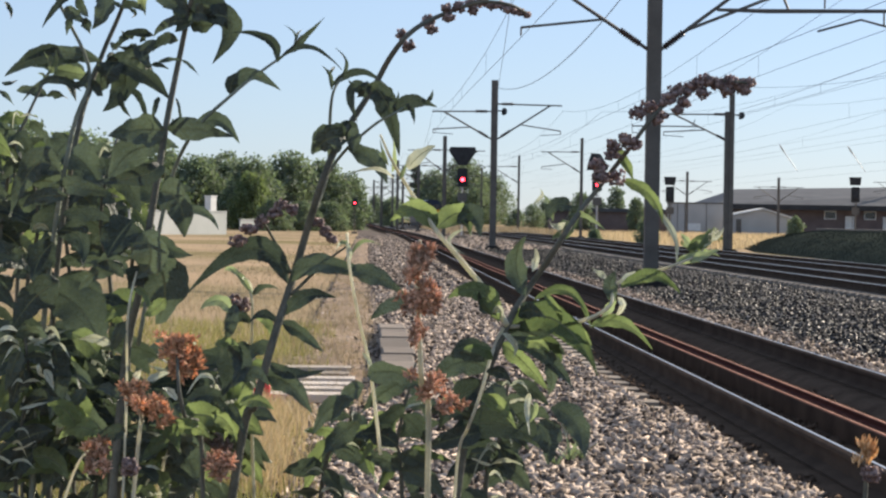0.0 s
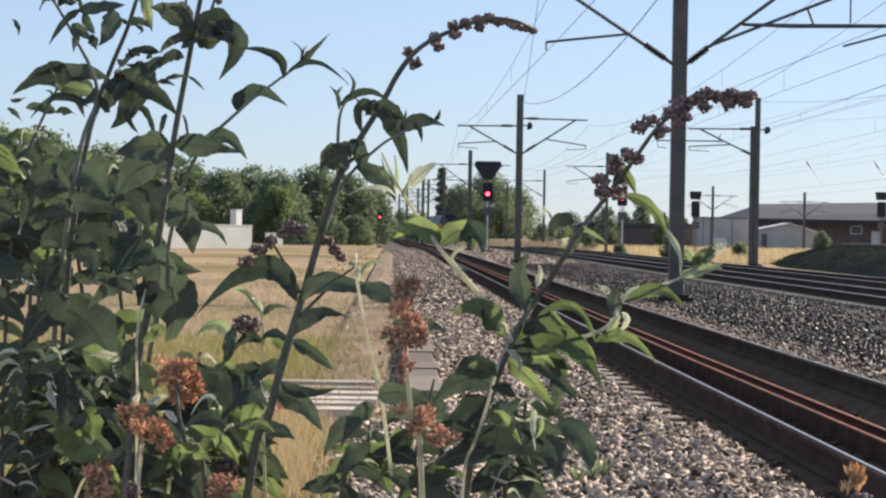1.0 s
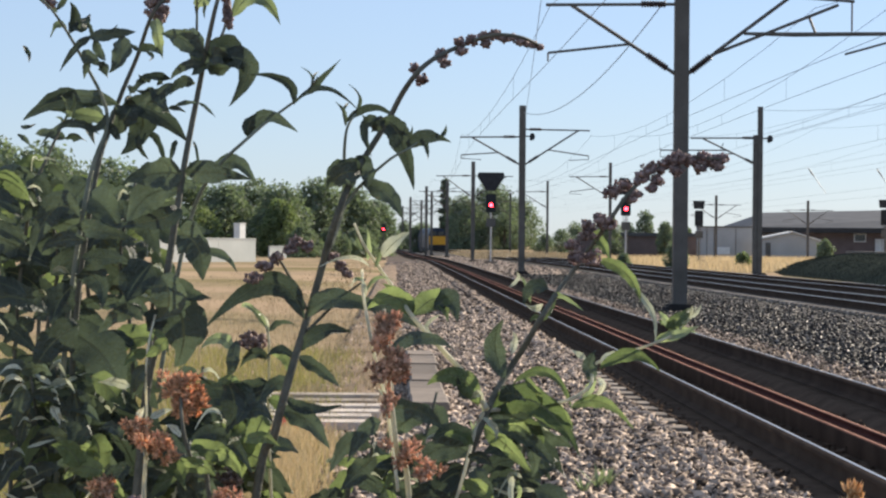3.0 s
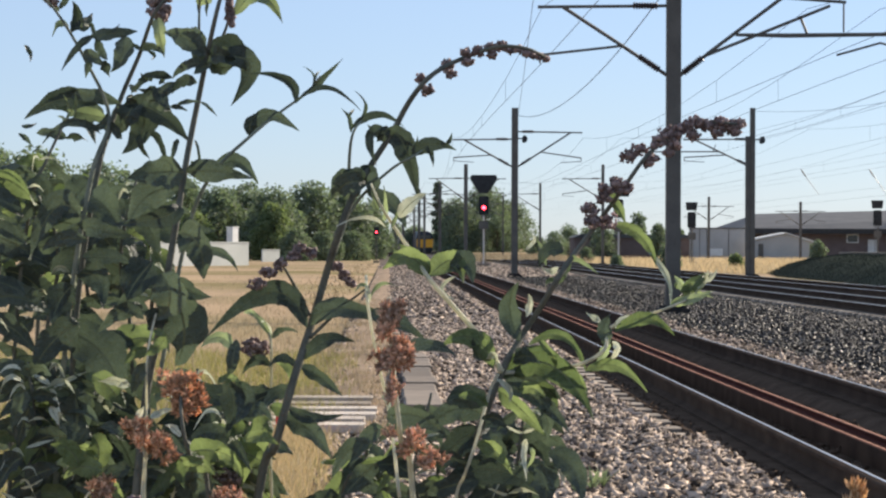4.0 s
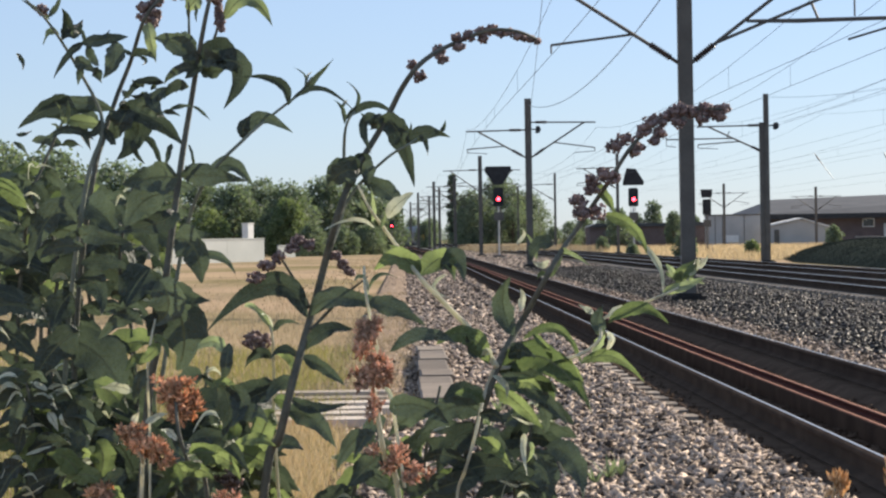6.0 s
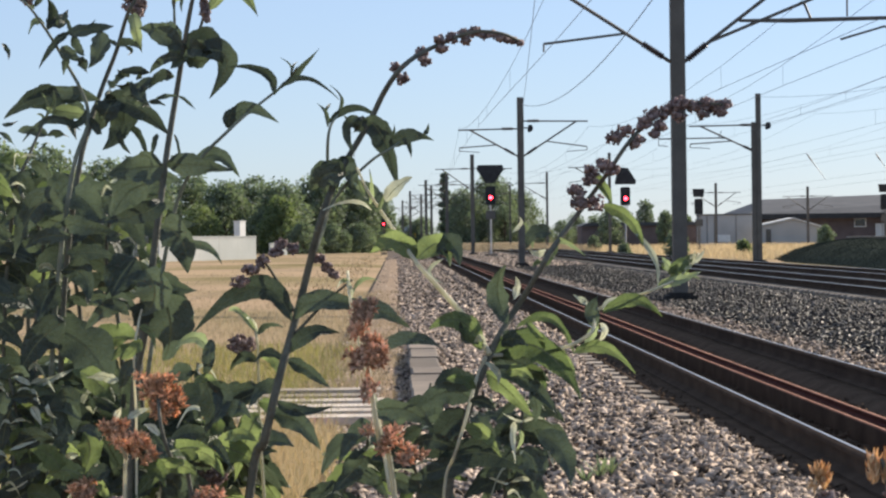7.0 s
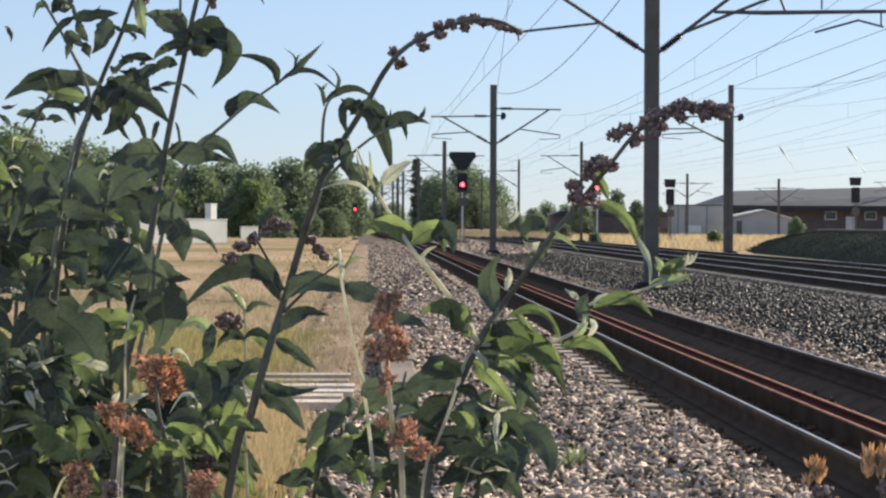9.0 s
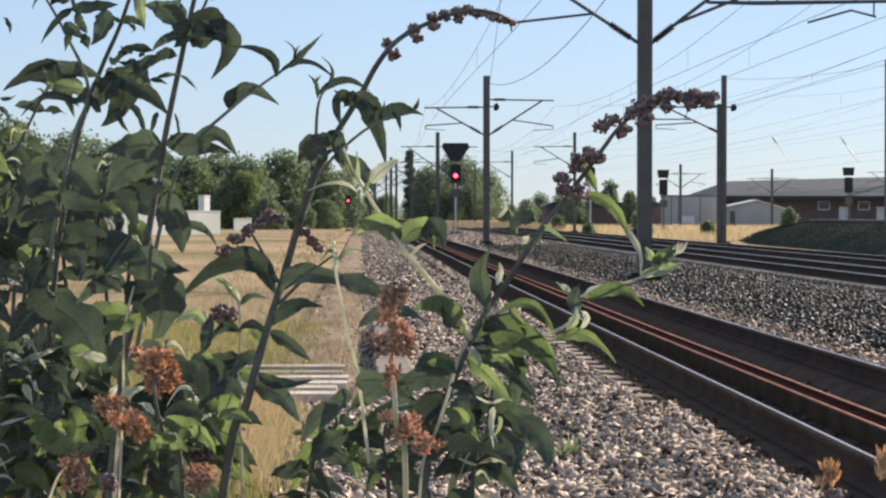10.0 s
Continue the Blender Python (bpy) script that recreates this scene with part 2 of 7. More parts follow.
def bulk(name, verts, faces, mat, label, category):
    """Very many small pieces as one mesh, from arrays (faces all of one size)."""
    me = bpy.data.meshes.new(name)
    faces = np.asarray(faces, dtype=np.int32)
    me.vertices.add(len(verts))
    me.vertices.foreach_set("co", np.asarray(verts, dtype=np.float32).ravel())
    me.loops.add(faces.size)
    me.loops.foreach_set("vertex_index", faces.ravel())
    me.polygons.add(len(faces))
    me.polygons.foreach_set("loop_start", np.arange(0, faces.size, faces.shape[1], dtype=np.int32))
    me.materials.append(mat)
    me.update(calc_edges=True)
    me.validate()
    return tagged(new(name, me), label, category, kind="stuff")


rng = np.random.default_rng(7)


def bend(y):
    """How far the line drifts to the left at the distance y."""
    return 0.0 if y < 130 else -(y - 130) ** 2 * 1.1e-4 if y < 230 else -1.1 - (y - 230) * 0.011


# ---------------------------------------------------------------- ground
def ground():
    g = Geo()
    xs = [-3000, -600, -150, -60, -30, -12, -4, -0.9, -0.35, 19, 40, 90, 200, 700, 3000]
    ys = [-60, 0, 8, 14, 20, 30, 45, 70, 110, 170, 260, 420, 800, 1600, 4500]
    for y in ys:
        for x in xs:
            z = -0.14 if x > -1 else -0.04
            if abs(x) < 100 and 0 < y < 200:
                z += 0.05 * noise.noise(Vector((x * 0.2, y * 0.1, 0)))
            if -0.4 < x < 20:
                z = -0.2
            g.v.append((x, y, z))
    w = len(xs)
    g.f = [(j * w + i, j * w + i + 1, (j + 1) * w + i + 1, (j + 1) * w + i) for j in range(len(ys) - 1) for i in range(w - 1)]
    return tagged(part("ground", g, M_SOIL), "dry summer meadow with straw and bare earth", "ground", kind="structure")


ground()


def ballast_bed(name, mat, label, section, y1):
    """A low bank of stone under the tracks: section is (x, z) from left to right."""
    g = Geo()
    line = [(bend(y), y, 0) for y in [-20, 0, 10, 20, 40, 70, 110, 130, 150, 170, 190, 210, 230, 300, 400, y1]]
    g.sweep(list(section) + [(section[-1][0], -0.5), (section[0][0], -0.5)], line)
    return tagged(part(name, g, mat), label, "ballast", kind="structure")


ballast_bed("ballast_near", M_BED, "pinkish brown stone ballast bed of the near track", ((-0.7, -0.16), (0.5, -0.125), (1.5, -0.09), (2.12, -0.06), (2.45, -0.1), (3.85, -0.1), (4.2, -0.03), (4.7, -0.07), (5.2, -0.12)), 900)
ballast_bed("ballast_far", M_BED_GREY, "dark grey stone ballast bed of the far tracks", ((5.2, -0.124), (7.6, -0.1), (8.9, -0.07), (16.2, -0.07), (17.6, -0.3)), 900)


def stones(name, mat, label, n, x0, x1, y0, y1, size, height):
    """Broken stones scattered over a bed: flat, sharp-edged shards that lie and lean every way."""
    base = np.array([(1, 0, 0), (-1, 0, 0), (0, 1, 0), (0, -1, 0), (0, 0, 1), (0, 0, -1), (0.62, 0.62, 0.5), (-0.62, -0.6, 0.5)])
    tri = np.array([(0, 2, 6), (2, 4, 6), (4, 0, 6), (1, 3, 7), (3, 4, 7), (4, 1, 7), (2, 1, 4), (3, 0, 4), (2, 0, 5), (1, 2, 5), (3, 1, 5), (0, 3, 5)])
    y = y0 * (y1 / y0) ** rng.random(n)
    at = np.stack([x0 + (x1 - x0) * rng.random(n), y, np.zeros(n)], 1)
    at[:, 2] = height(at[:, 0]) + rng.normal(0, 0.008, n)
    at[:, 0] += np.array([bend(v) for v in y])
    shape = base[None] * rng.uniform(0.6, 1.15, (n, 8, 1)) + rng.normal(0, 0.16, (n, 8, 3))
    q = rng.normal(size=(n, 4)) * np.array([1.0, 0.5, 0.5, 1.0])
    q /= np.linalg.norm(q, axis=1, keepdims=True)
    w, a, b, c = q.T
    turn = np.stack([np.stack([1 - 2 * (b * b + c * c), 2 * (a * b - w * c), 2 * (a * c + w * b)], 1),
                     np.stack([2 * (a * b + w * c), 1 - 2 * (a * a + c * c), 2 * (b * c - w * a)], 1),
                     np.stack([2 * (a * c - w * b), 2 * (b * c + w * a), 1 - 2 * (a * a + b * b)], 1)], 1)
    scale = size * rng.uniform(0.55, 1.3, (n, 1, 1)) * np.array([1.3, 0.82, 0.5])
    v = np.einsum("nij,nkj->nki", turn, shape * scale) * np.array([1, 1, 0.8]) + at[:, None]
    f = tri[None] + (np.arange(n) * 8)[:, None, None]
    return bulk(name, v.reshape(-1, 3), f.reshape(-1, 3), mat, label, "stones")


stones("ballast_stones", M_STONE, "loose pinkish brown broken ballast stones beside the track", 40000, -0.75, 1.97, 9.5, 45, 0.042, lambda x: -0.085 + 0.02 * np.clip(x, -1, 1) + 0.05 * np.clip((x - 1.2) / 0.6, 0, 1))
# hollow between the sleeper ends: its shade is painted as a dark strip
ballast_bed("sleeper_end_dirt", M_DIRTSHADE, "hollow ballast between the sleeper ends, shade in its colour", ((1.9, -0.09), (1.95, -0.05), (2.11, -0.05), (2.13, -0.09)), 900)
stones("far_ballast_stones", M_STONE, "pinkish brown ballast stones farther along the track", 9000, -0.7, 2.1, 40, 170, 0.055, lambda x: -0.085 + 0.03 * np.clip(x, -1, 1.5))
stones("ballast_stones_between", M_STONE, "loose brown broken stones between the tracks", 7000, 4.2, 5.4, 18, 110, 0.034, lambda x: -0.075 - 0.02 * np.clip(x - 4.5, 0, 1))
stones("grey_stones", M_STONE_GREY, "dark grey broken ballast stones between the tracks", 26000, 5.2, 9.4, 20, 120, 0.044, lambda x: -0.1 + 0.02 * np.clip(x - 7, 0, 1))
stones("shoulder_stones", M_STONE, "loose ballast stones that bury the sleeper ends", 4200, 1.7, 2.14, 9.5, 16.2, 0.033, lambda x: 0.004 + 0 * x)
stones("far_grey_stones", M_STONE, "brown-grey ballast stones far along the tracks", 7000, 4.3, 9.4, 110, 270, 0.09, lambda x: -0.09 + 0 * x)
stones("far_shoulder_stones", M_STONE, "ballast stones over the far sleeper ends", 4000, 1.85, 2.13, 26, 190, 0.05, lambda x: 0.004 + 0 * x)
stones("four_foot_stones", M_DIRTSHADE, "dirty brown stones between the rails", 6000, 2.6, 3.8, 9, 60, 0.03, lambda x: -0.062 + 0 * x)
ballast_bed("four_foot", M_DIRTSHADE, "oily brown dirt between the rails", ((2.5, -0.08), (2.6, -0.06), (3.72, -0.06), (3.8, -0.08)), 900)
# dark strips along the rails: dirt plus painted rail shadow
ballast_bed("rail_side_dirt", M_DIRTSHADE, "stone along the rail, dark with dirt and painted shade", ((2.09, -0.05), (2.105, 0.008), (2.347, 0.008), (2.36, -0.02)), 900)
ballast_bed("rail_side_dirt", M_DIRTSHADE, "stone along the rail, dark with dirt and painted shade", ((3.58, -0.06), (3.7, 0.008), (3.852, 0.008), (3.862, -0.05)), 900)
ballast_bed("rail_side_dirt", M_DIRTSHADE, "stone along the rail, dark with dirt and painted shade", ((2.485, -0.05), (2.5, 0.008), (2.62, 0.008), (2.74, -0.06)), 900)
stones("dark_stones", M_DIRTSHADE, "stones along the rail, dark with dirt and painted shade", 1500, 2.1, 2.24, 9.5, 60, 0.03, lambda x: 0.0 + 0 * x)
ballast_bed("rail_side_dirt", M_DIRTSHADE, "stone along the rail, dark with dirt and painted shade", ((3.99, -0.03), (4.02, 0.006), (4.14, 0.006), (4.2, -0.03)), 900)

tagged(part("verge", Geo().sweep(((-0.85, -0.2), (-0.7, -0.075), (-0.3, -0.05), (-0.02, -0.06), (0.06, -0.2)), [(bend(y), y, -0.05 if y < 19 else 0) for y in (17.5, 20, 25, 40, 70, 110, 150)]), M_VERGE), "trodden brown earth verge beside the ballast", "verge", kind="structure")


# ---------------------------------------------------------------- tracks
RAIL = ((-0.07, 0), (0.07, 0), (0.07, 0.012), (0.011, 0.035), (0.011, 0.112), (0.035, 0.122), (0.036, 0.143), (0.03, 0.15), (0.013, 0.157), (-0.013, 0.157), (-0.03, 0.15), (-0.036, 0.143), (-0.035, 0.122), (-0.011, 0.112), (-0.011, 0.035), (-0.07, 0.012))
LINE_Y = [-15, 0, 12, 25, 40, 60, 80, 100, 120, 130, 140, 150, 160, 170, 180, 190, 200, 210, 220, 230, 280, 340, 420, 520, 700, 900]


def sleeper_mesh(parent, x, y):
    g = Geo()
    g.sweep(((-1.25, -0.13), (1.25, -0.13), (1.25, -0.02), (1.2, 0.0), (0.63, 0.0), (0.58, -0.09), (-0.58, -0.09), (-0.63, 0.0), (-1.2, 0.0), (-1.25, -0.02)), [(0, -0.13, 0), (0, -0.11, 0.004), (0, 0.11, 0.004), (0, 0.13, 0)])
    s = part("sleeper", g, M_SLEEPER, parent)
    s.matrix_basis = pose(x, y, 0)
    return s


def track(label, xc, y0, count, worn=0.012):
    t = thing("railway_track", pose(0, 0, 0), label, "railway track", "parallel tracks", "structure")
    for side in (-0.7525, 0.7525):
        line = [(xc + side + bend(y), y, 0.012) for y in LINE_Y]
        rail = part("rail", Geo().sweep(RAIL, line), M_RAIL, t)
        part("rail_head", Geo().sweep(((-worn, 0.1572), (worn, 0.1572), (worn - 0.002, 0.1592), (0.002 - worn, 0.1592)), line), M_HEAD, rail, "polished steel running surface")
    first = None
    for i in range(count):
        y = y0 + 0.65 * i
        m = pose(xc + bend(y), y, 0)
        if first is None:
            first = sleeper_mesh(t, xc + bend(y), y)
        else:
            again(first, m, t)
    return t


track("near railway track on concrete sleepers with dark rail sides", 3.165, 7.3, 170, 0.008)
track("middle railway track on concrete sleepers in grey ballast", 10.55, 28.2, 130, 0.03)
track("far railway track on concrete sleepers in grey ballast", 13.95, 40.1, 120, 0.03)

# an old rail that lies on its side between the running rails
def lying_rail():
    t = thing("spare_rail", pose(0, 0, 0), "old rusty rail lying on its side between the rails", "rail")
    line = [(3.08 + 0.012 * math.sin(y * 0.2) + bend(y), y, -0.085) for y in LINE_Y]
    # web, head and foot take dark colours for shade; top edges stay lighter
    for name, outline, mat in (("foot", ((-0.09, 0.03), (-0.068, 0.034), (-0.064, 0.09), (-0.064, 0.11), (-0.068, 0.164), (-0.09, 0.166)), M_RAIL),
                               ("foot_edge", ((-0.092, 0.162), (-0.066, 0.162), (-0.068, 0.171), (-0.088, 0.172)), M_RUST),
                               ("web", ((-0.066, 0.09), (0.086, 0.122), (0.086, 0.142), (-0.066, 0.11)), M_RUSTSHADE),
                               ("head", ((0.084, 0.096), (0.124, 0.098), (0.13, 0.106), (0.13, 0.16), (0.124, 0.167), (0.086, 0.167)), M_RUSTSHADE),
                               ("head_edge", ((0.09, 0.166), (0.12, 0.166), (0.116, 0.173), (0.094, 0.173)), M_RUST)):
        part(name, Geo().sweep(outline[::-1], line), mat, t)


lying_rail()


# ---------------------------------------------------------------- overhead line
def wide_arm(m, x0, low):
    """A long trussed arm over two tracks: forked struts, a level tube and its hangers."""
    def at(*pts):
        return [(x0 + x, 0, low + z) for x, z in pts]
    g = Geo().tube(at((0, 0), (0.6, 0.47)), 0.04).tube(at((0.58, 0.46), (2.25, 1.72)), 0.04).tube(at((0.58, 0.44), (3.25, 1.52)), 0.035)
    g.tube(at((2.15, 1.7), (3.6, 1.6)), 0.035).tube(at((2.62, 1.24), (2.75, 0.92)), 0.03).tube(at((3.55, 1.6), (3.55, 0.95)), 0.02)
    part("cantilever", g, M_STEEL, m)
    part("registration_arm", Geo().tube(at((1.2, 0.88), (2.3, 0.87), (5.2, 0.92)), [0.035, 0.05, 0.04]).tube(at((4.85, 0.95), (4.85, 0.6)), 0.02), M_STEEL, m)
    part("steady_arm", Geo().tube(at((3.4, 0.45), (4.35, 0.72), (4.9, 0.58)), 0.025), M_STEEL, m)
    line, radii = [], []
    for i in range(19):
        t = 0.1 + 0.7 * i / 18
        line.append((0.6 * t, 0.47 * t))
        radii.append(0.09 if i % 2 else 0.045)
    part("insulator", Geo().tube(at(*line), radii, 8), M_INSUL, m, "ribbed dark brown insulator")


def mast(x, y, height, arms, label, wide=0.3, weight=False, stay=False):
    """A steel mast on a concrete foot with cantilever arms; arms: (side, reach) with side -1 to the left, 1 to the right."""
    m = thing("catenary_mast", pose(x, y, 0), label, "catenary mast", "masts along the line")
    h = wide / 2
    for y0 in (-0.14, 0.12):
        part("flange", Geo().box(-h, h, y0, y0 + 0.02, 0, height), M_STEEL, m)
    part("web", Geo().box(-0.01, 0.01, -0.12, 0.12, 0, height), M_STEEL, m)
    for x0 in (-h - 0.004, h - 0.006):
        part("side_plate", Geo().box(x0, x0 + 0.01, -0.12, 0.12, 0, height), M_STEEL, m)
    part("foot", Geo().box(-0.34, 0.34, -0.34, 0.34, -0.3, 0.0).box(-0.26, 0.26, -0.26, 0.26, 0.0, 0.06), M_BED_GREY, m, "weathered concrete foundation block")
    if weight:
        part("weight_block", Geo().tube([(h, 0, 6.45), (0.5, 0, 6.45)], 0.03).prism(((0.34, 6.3), (0.42, 6.24), (0.56, 6.3), (0.6, 6.45), (0.52, 6.6), (0.38, 6.58)), -0.15, 0.15), M_BLACK, m, "small dark weight on a bracket")
    if stay:
        part("channel_post", Geo().box(-h - 0.22, -h - 0.01, -0.1, 0.1, 0, 6.6), M_STEEL, m, "shorter second post bolted alongside")
    for side, reach in arms:
        if reach > 4:
            wide_arm(m, side * h, low=height - 2.85)
            continue
        s = side
        r = 0.035
        top, low = (height - 1.35, height - 2.85) if y < 60 else (height - 1.12 - (0.36 if side < 0 and weight else 0), height - 2.78)
        arm = Geo()
        arm.tube([(s * h, 0, top), (s * reach, 0, top - 0.04)], r, 6)
        arm.tube([(s * h, 0, low), (s * (reach - 0.55), 0, top - 0.04)], r * 1.15, 6)
        part("cantilever", arm, M_STEEL, m)
        reg = Geo()
        if stay:
            z = low + 0.68
            reg.tube([(s * 1.55, 0, z + 0.02), (s * 4.75, 0, z)], r * 0.9, 6).tube([(s * 4.75, 0, z + 0.1), (s * 4.75, 0, z - 0.3), (s * 4.3, 0, z - 0.36)], r * 0.6, 5)
            reg.tube([(s * 1.9, 0, z), (s * 1.75, 0, z + 0.35)], r * 0.6, 5)
            part("registration_arm", reg, M_STEEL, m)
            reg = Geo()
        k = 0.42
        px, pz = s * (h + (reach - 0.55 - h) * k), low + (top - low) * k
        reg.tube([(px, 0, pz), (s * (reach - 0.05), 0, low + 0.42)], r * 0.8, 6)
        reg.tube([(s * (reach - 0.05), 0, low + 0.42), (s * (reach - 0.05), 0, low + 0.24)], r * 0.6, 5)
        if y > 60:
            reg.tube([(s * (reach - 0.05), 0, low + 0.26), (s * (reach - 1.0), 0, low + 0.2)], r * 0.5, 5)
        part("registration_arm", reg, M_STEEL, m)
        for z0, dx, dz in ((top, 1.0, 0.0), (low, 0.82, 0.82 * (top - low) / (reach - 0.55 - h))):
            line, radii = [], []
            for i in range(19):
                t = 0.2 + 0.54 * i / 18
                line.append((s * (h + dx * t), 0, z0 + dz * t))
                radii.append(0.085 if i % 2 else 0.045)
            ins = Geo().tube(line, radii, 8)
            part("insulator", ins, M_INSUL, m, "ribbed dark brown insulator")
    return m


ROW_A = ((50.7, 6.12), (111, 5.9), (187, 6.05), (243, 5.2), (298, 4.4), (355, 3.7), (428, 2.4))
for y, x in ROW_A:
    mast(x, y, 7.9, ((-1, 2.95), (1, 3.2) if y > 60 else (1, 4.9)), "grey steel mast carrying overhead wires between two tracks", weight=100 < y < 120)
for y, x in ((111, 17.2), (188, 17.1), (243, 15.6), (300, 14.5)):
    mast(x, y, 7.95, ((-1, 3.3),), "grey steel mast at the outer side of the far track", 0.22, y < 120, y < 120)
for y, x in ((268, 3.35), (330, 1.9), (410, 1.0)):
    mast(x, y, 7.9, ((1, 2.6),), "distant grey steel mast beside the line", 0.3)
mast(22.6, 100, 8.0, (), "grey steel mast beside the sidings", 0.28)
for y, x, h in ((280, 38.2, 7.4), (277, 48.7, 6.8), (300, 68.0, 8.0)):
    mast(x, y, h, ((-1, 3.0), (1, 3.0)), "grey steel mast beside the sidings", 0.28)


def wire_run(x, ys, xs_at, z_contact, z_carry, label):
    """A contact wire, the sagging wire that carries it, and their droppers."""
    w = thing("overhead_wire", pose(0, 0, 0), label, "overhead wire", "overhead wires")
    contact, carry = [], []
    for a, b in zip(ys[:-1], ys[1:]):
        for i in range(9):
            t = i / 9
            y = a + (b - a) * t
            off = x + bend(y) + 0.2 * math.sin(y * 0.05 + xs_at)
            z = z_contact + (z_carry - z_contact) * (1 - 2.9 * t * (1 - t))
            contact.append((off, y, z_contact))
            carry.append((off, y, z))
            if i in (2, 4, 5, 7):
                part("dropper", Geo().tube([(off, y, z_contact), (off, y, z)], 0.0035, 4), M_WIRE, w)
    part("contact_wire", Geo().tube(contact, 0.0065 if x < 12 else 0.0045, 5), M_WIRE, w)
    part("carrier_wire", Geo().tube(carry, 0.006 if x < 12 else 0.0042, 5), M_WIRE, w)
    return w


wire_run(3.15, [-12, 50.7, 111, 187, 243, 298, 355, 428], 0.0, 5.3, 6.5, "overhead contact wire above the near track")
wire_run(9.1, [-12, 50.7, 111, 187, 243, 298, 355, 428], 1.0, 5.3, 6.5, "overhead contact wire above the middle track")
wire_run(10.8, [-12, 50.7, 111, 187, 243, 298, 355], 2.0, 5.35, 6.5, "overhead contact wire above the middle track")
wire_run(13.95, [-12, 40, 111, 188, 243, 300], 0.5, 5.3, 6.5, "overhead contact wire above the far track")
wire_run(17.9, [-12, 40, 100, 180, 250, 307], 1.4, 5.3, 6.4, "overhead contact wire above the sidings")
wire_run(22.5, [-12, 40, 100, 200, 307], 2.2, 5.3, 6.4, "overhead contact wire above the sidings")


def free_wire(a, b, sag, label, thick=0.0075):
    pts = []
    for i in range(25):
        t = i / 24
        p = Vector(a).lerp(Vector(b), t)
        pts.append((p.x, p.y, p.z - 4 * sag * t * (1 - t)))
    tagged(part("feeder_wire", Geo().tube(pts, thick, 5), M_WIRE), label, "wire", "feeder wires")


free_wire((6.12, 50.7, 7.15), (5.9, 111, 7.6), 1.08, "slack dark feeder wire between two masts", 0.0125)
free_wire((6.1, 50.7, 7.75), (6.6, -10, 8.2), 1.1, "slack dark feeder wire between two masts")
free_wire((17.25, 111, 7.8), (22.6, 100, 7.85), 0.25, "slack dark wire between two masts")
free_wire((22.6, 100, 7.85), (34.0, 60, 7.9), 0.5, "slack dark wire between two masts")
free_wire((17.25, 111, 6.6), (12.0, -10, 7.2), 0.6, "dark feeder wire along the tracks")
free_wire((17.1, 111, 6.4), (16.0, -10, 8.6), 0.9, "dark feeder wire along the tracks")
def slack(a, b, sag):
    return [(*Vector(a).lerp(Vector(b), i / 24).xy, a[2] + (b[2] - a[2]) * i / 24 - 4 * sag * (i / 24) * (1 - i / 24)) for i in range(25)]


for x in (26.35, 30.76):
    pull = thing("overhead_wire", pose(x, 0, 0), "pair of thin dark wires joined by a slanting insulated arm", "overhead wire", "overhead wires")
    part("carrier_wire", Geo().tube(slack((0, 40, 6.5), (0, 262, 6.5), 0.12) + [(38.1 - x, 280, 6.55)], 0.005, 5), M_WIRE, pull)
    part("contact_wire", Geo().tube(slack((1.2, 40, 4.75), (1.2, 262, 4.75), 0.02) + [(38.1 - x, 280, 4.9)], 0.005, 5), M_WIRE, pull)
    part("rod", Geo().tube([(0, 150, 6.4), (0.55, 150, 5.6), (1.2, 150, 4.72)], [0.022, 0.022, 0.012], 6), M_WIRE, pull)
    part("insulator", Geo().tube([(0.06, 150, 6.31), (0.2, 150, 6.1), (0.36, 150, 5.87)], [0.035, 0.05, 0.035], 8), M_INSUL, pull)
free_wire((5.9, 111, 6.6), (1.6, 20, 7.0), 0.4, "dark feeder wire along the tracks")


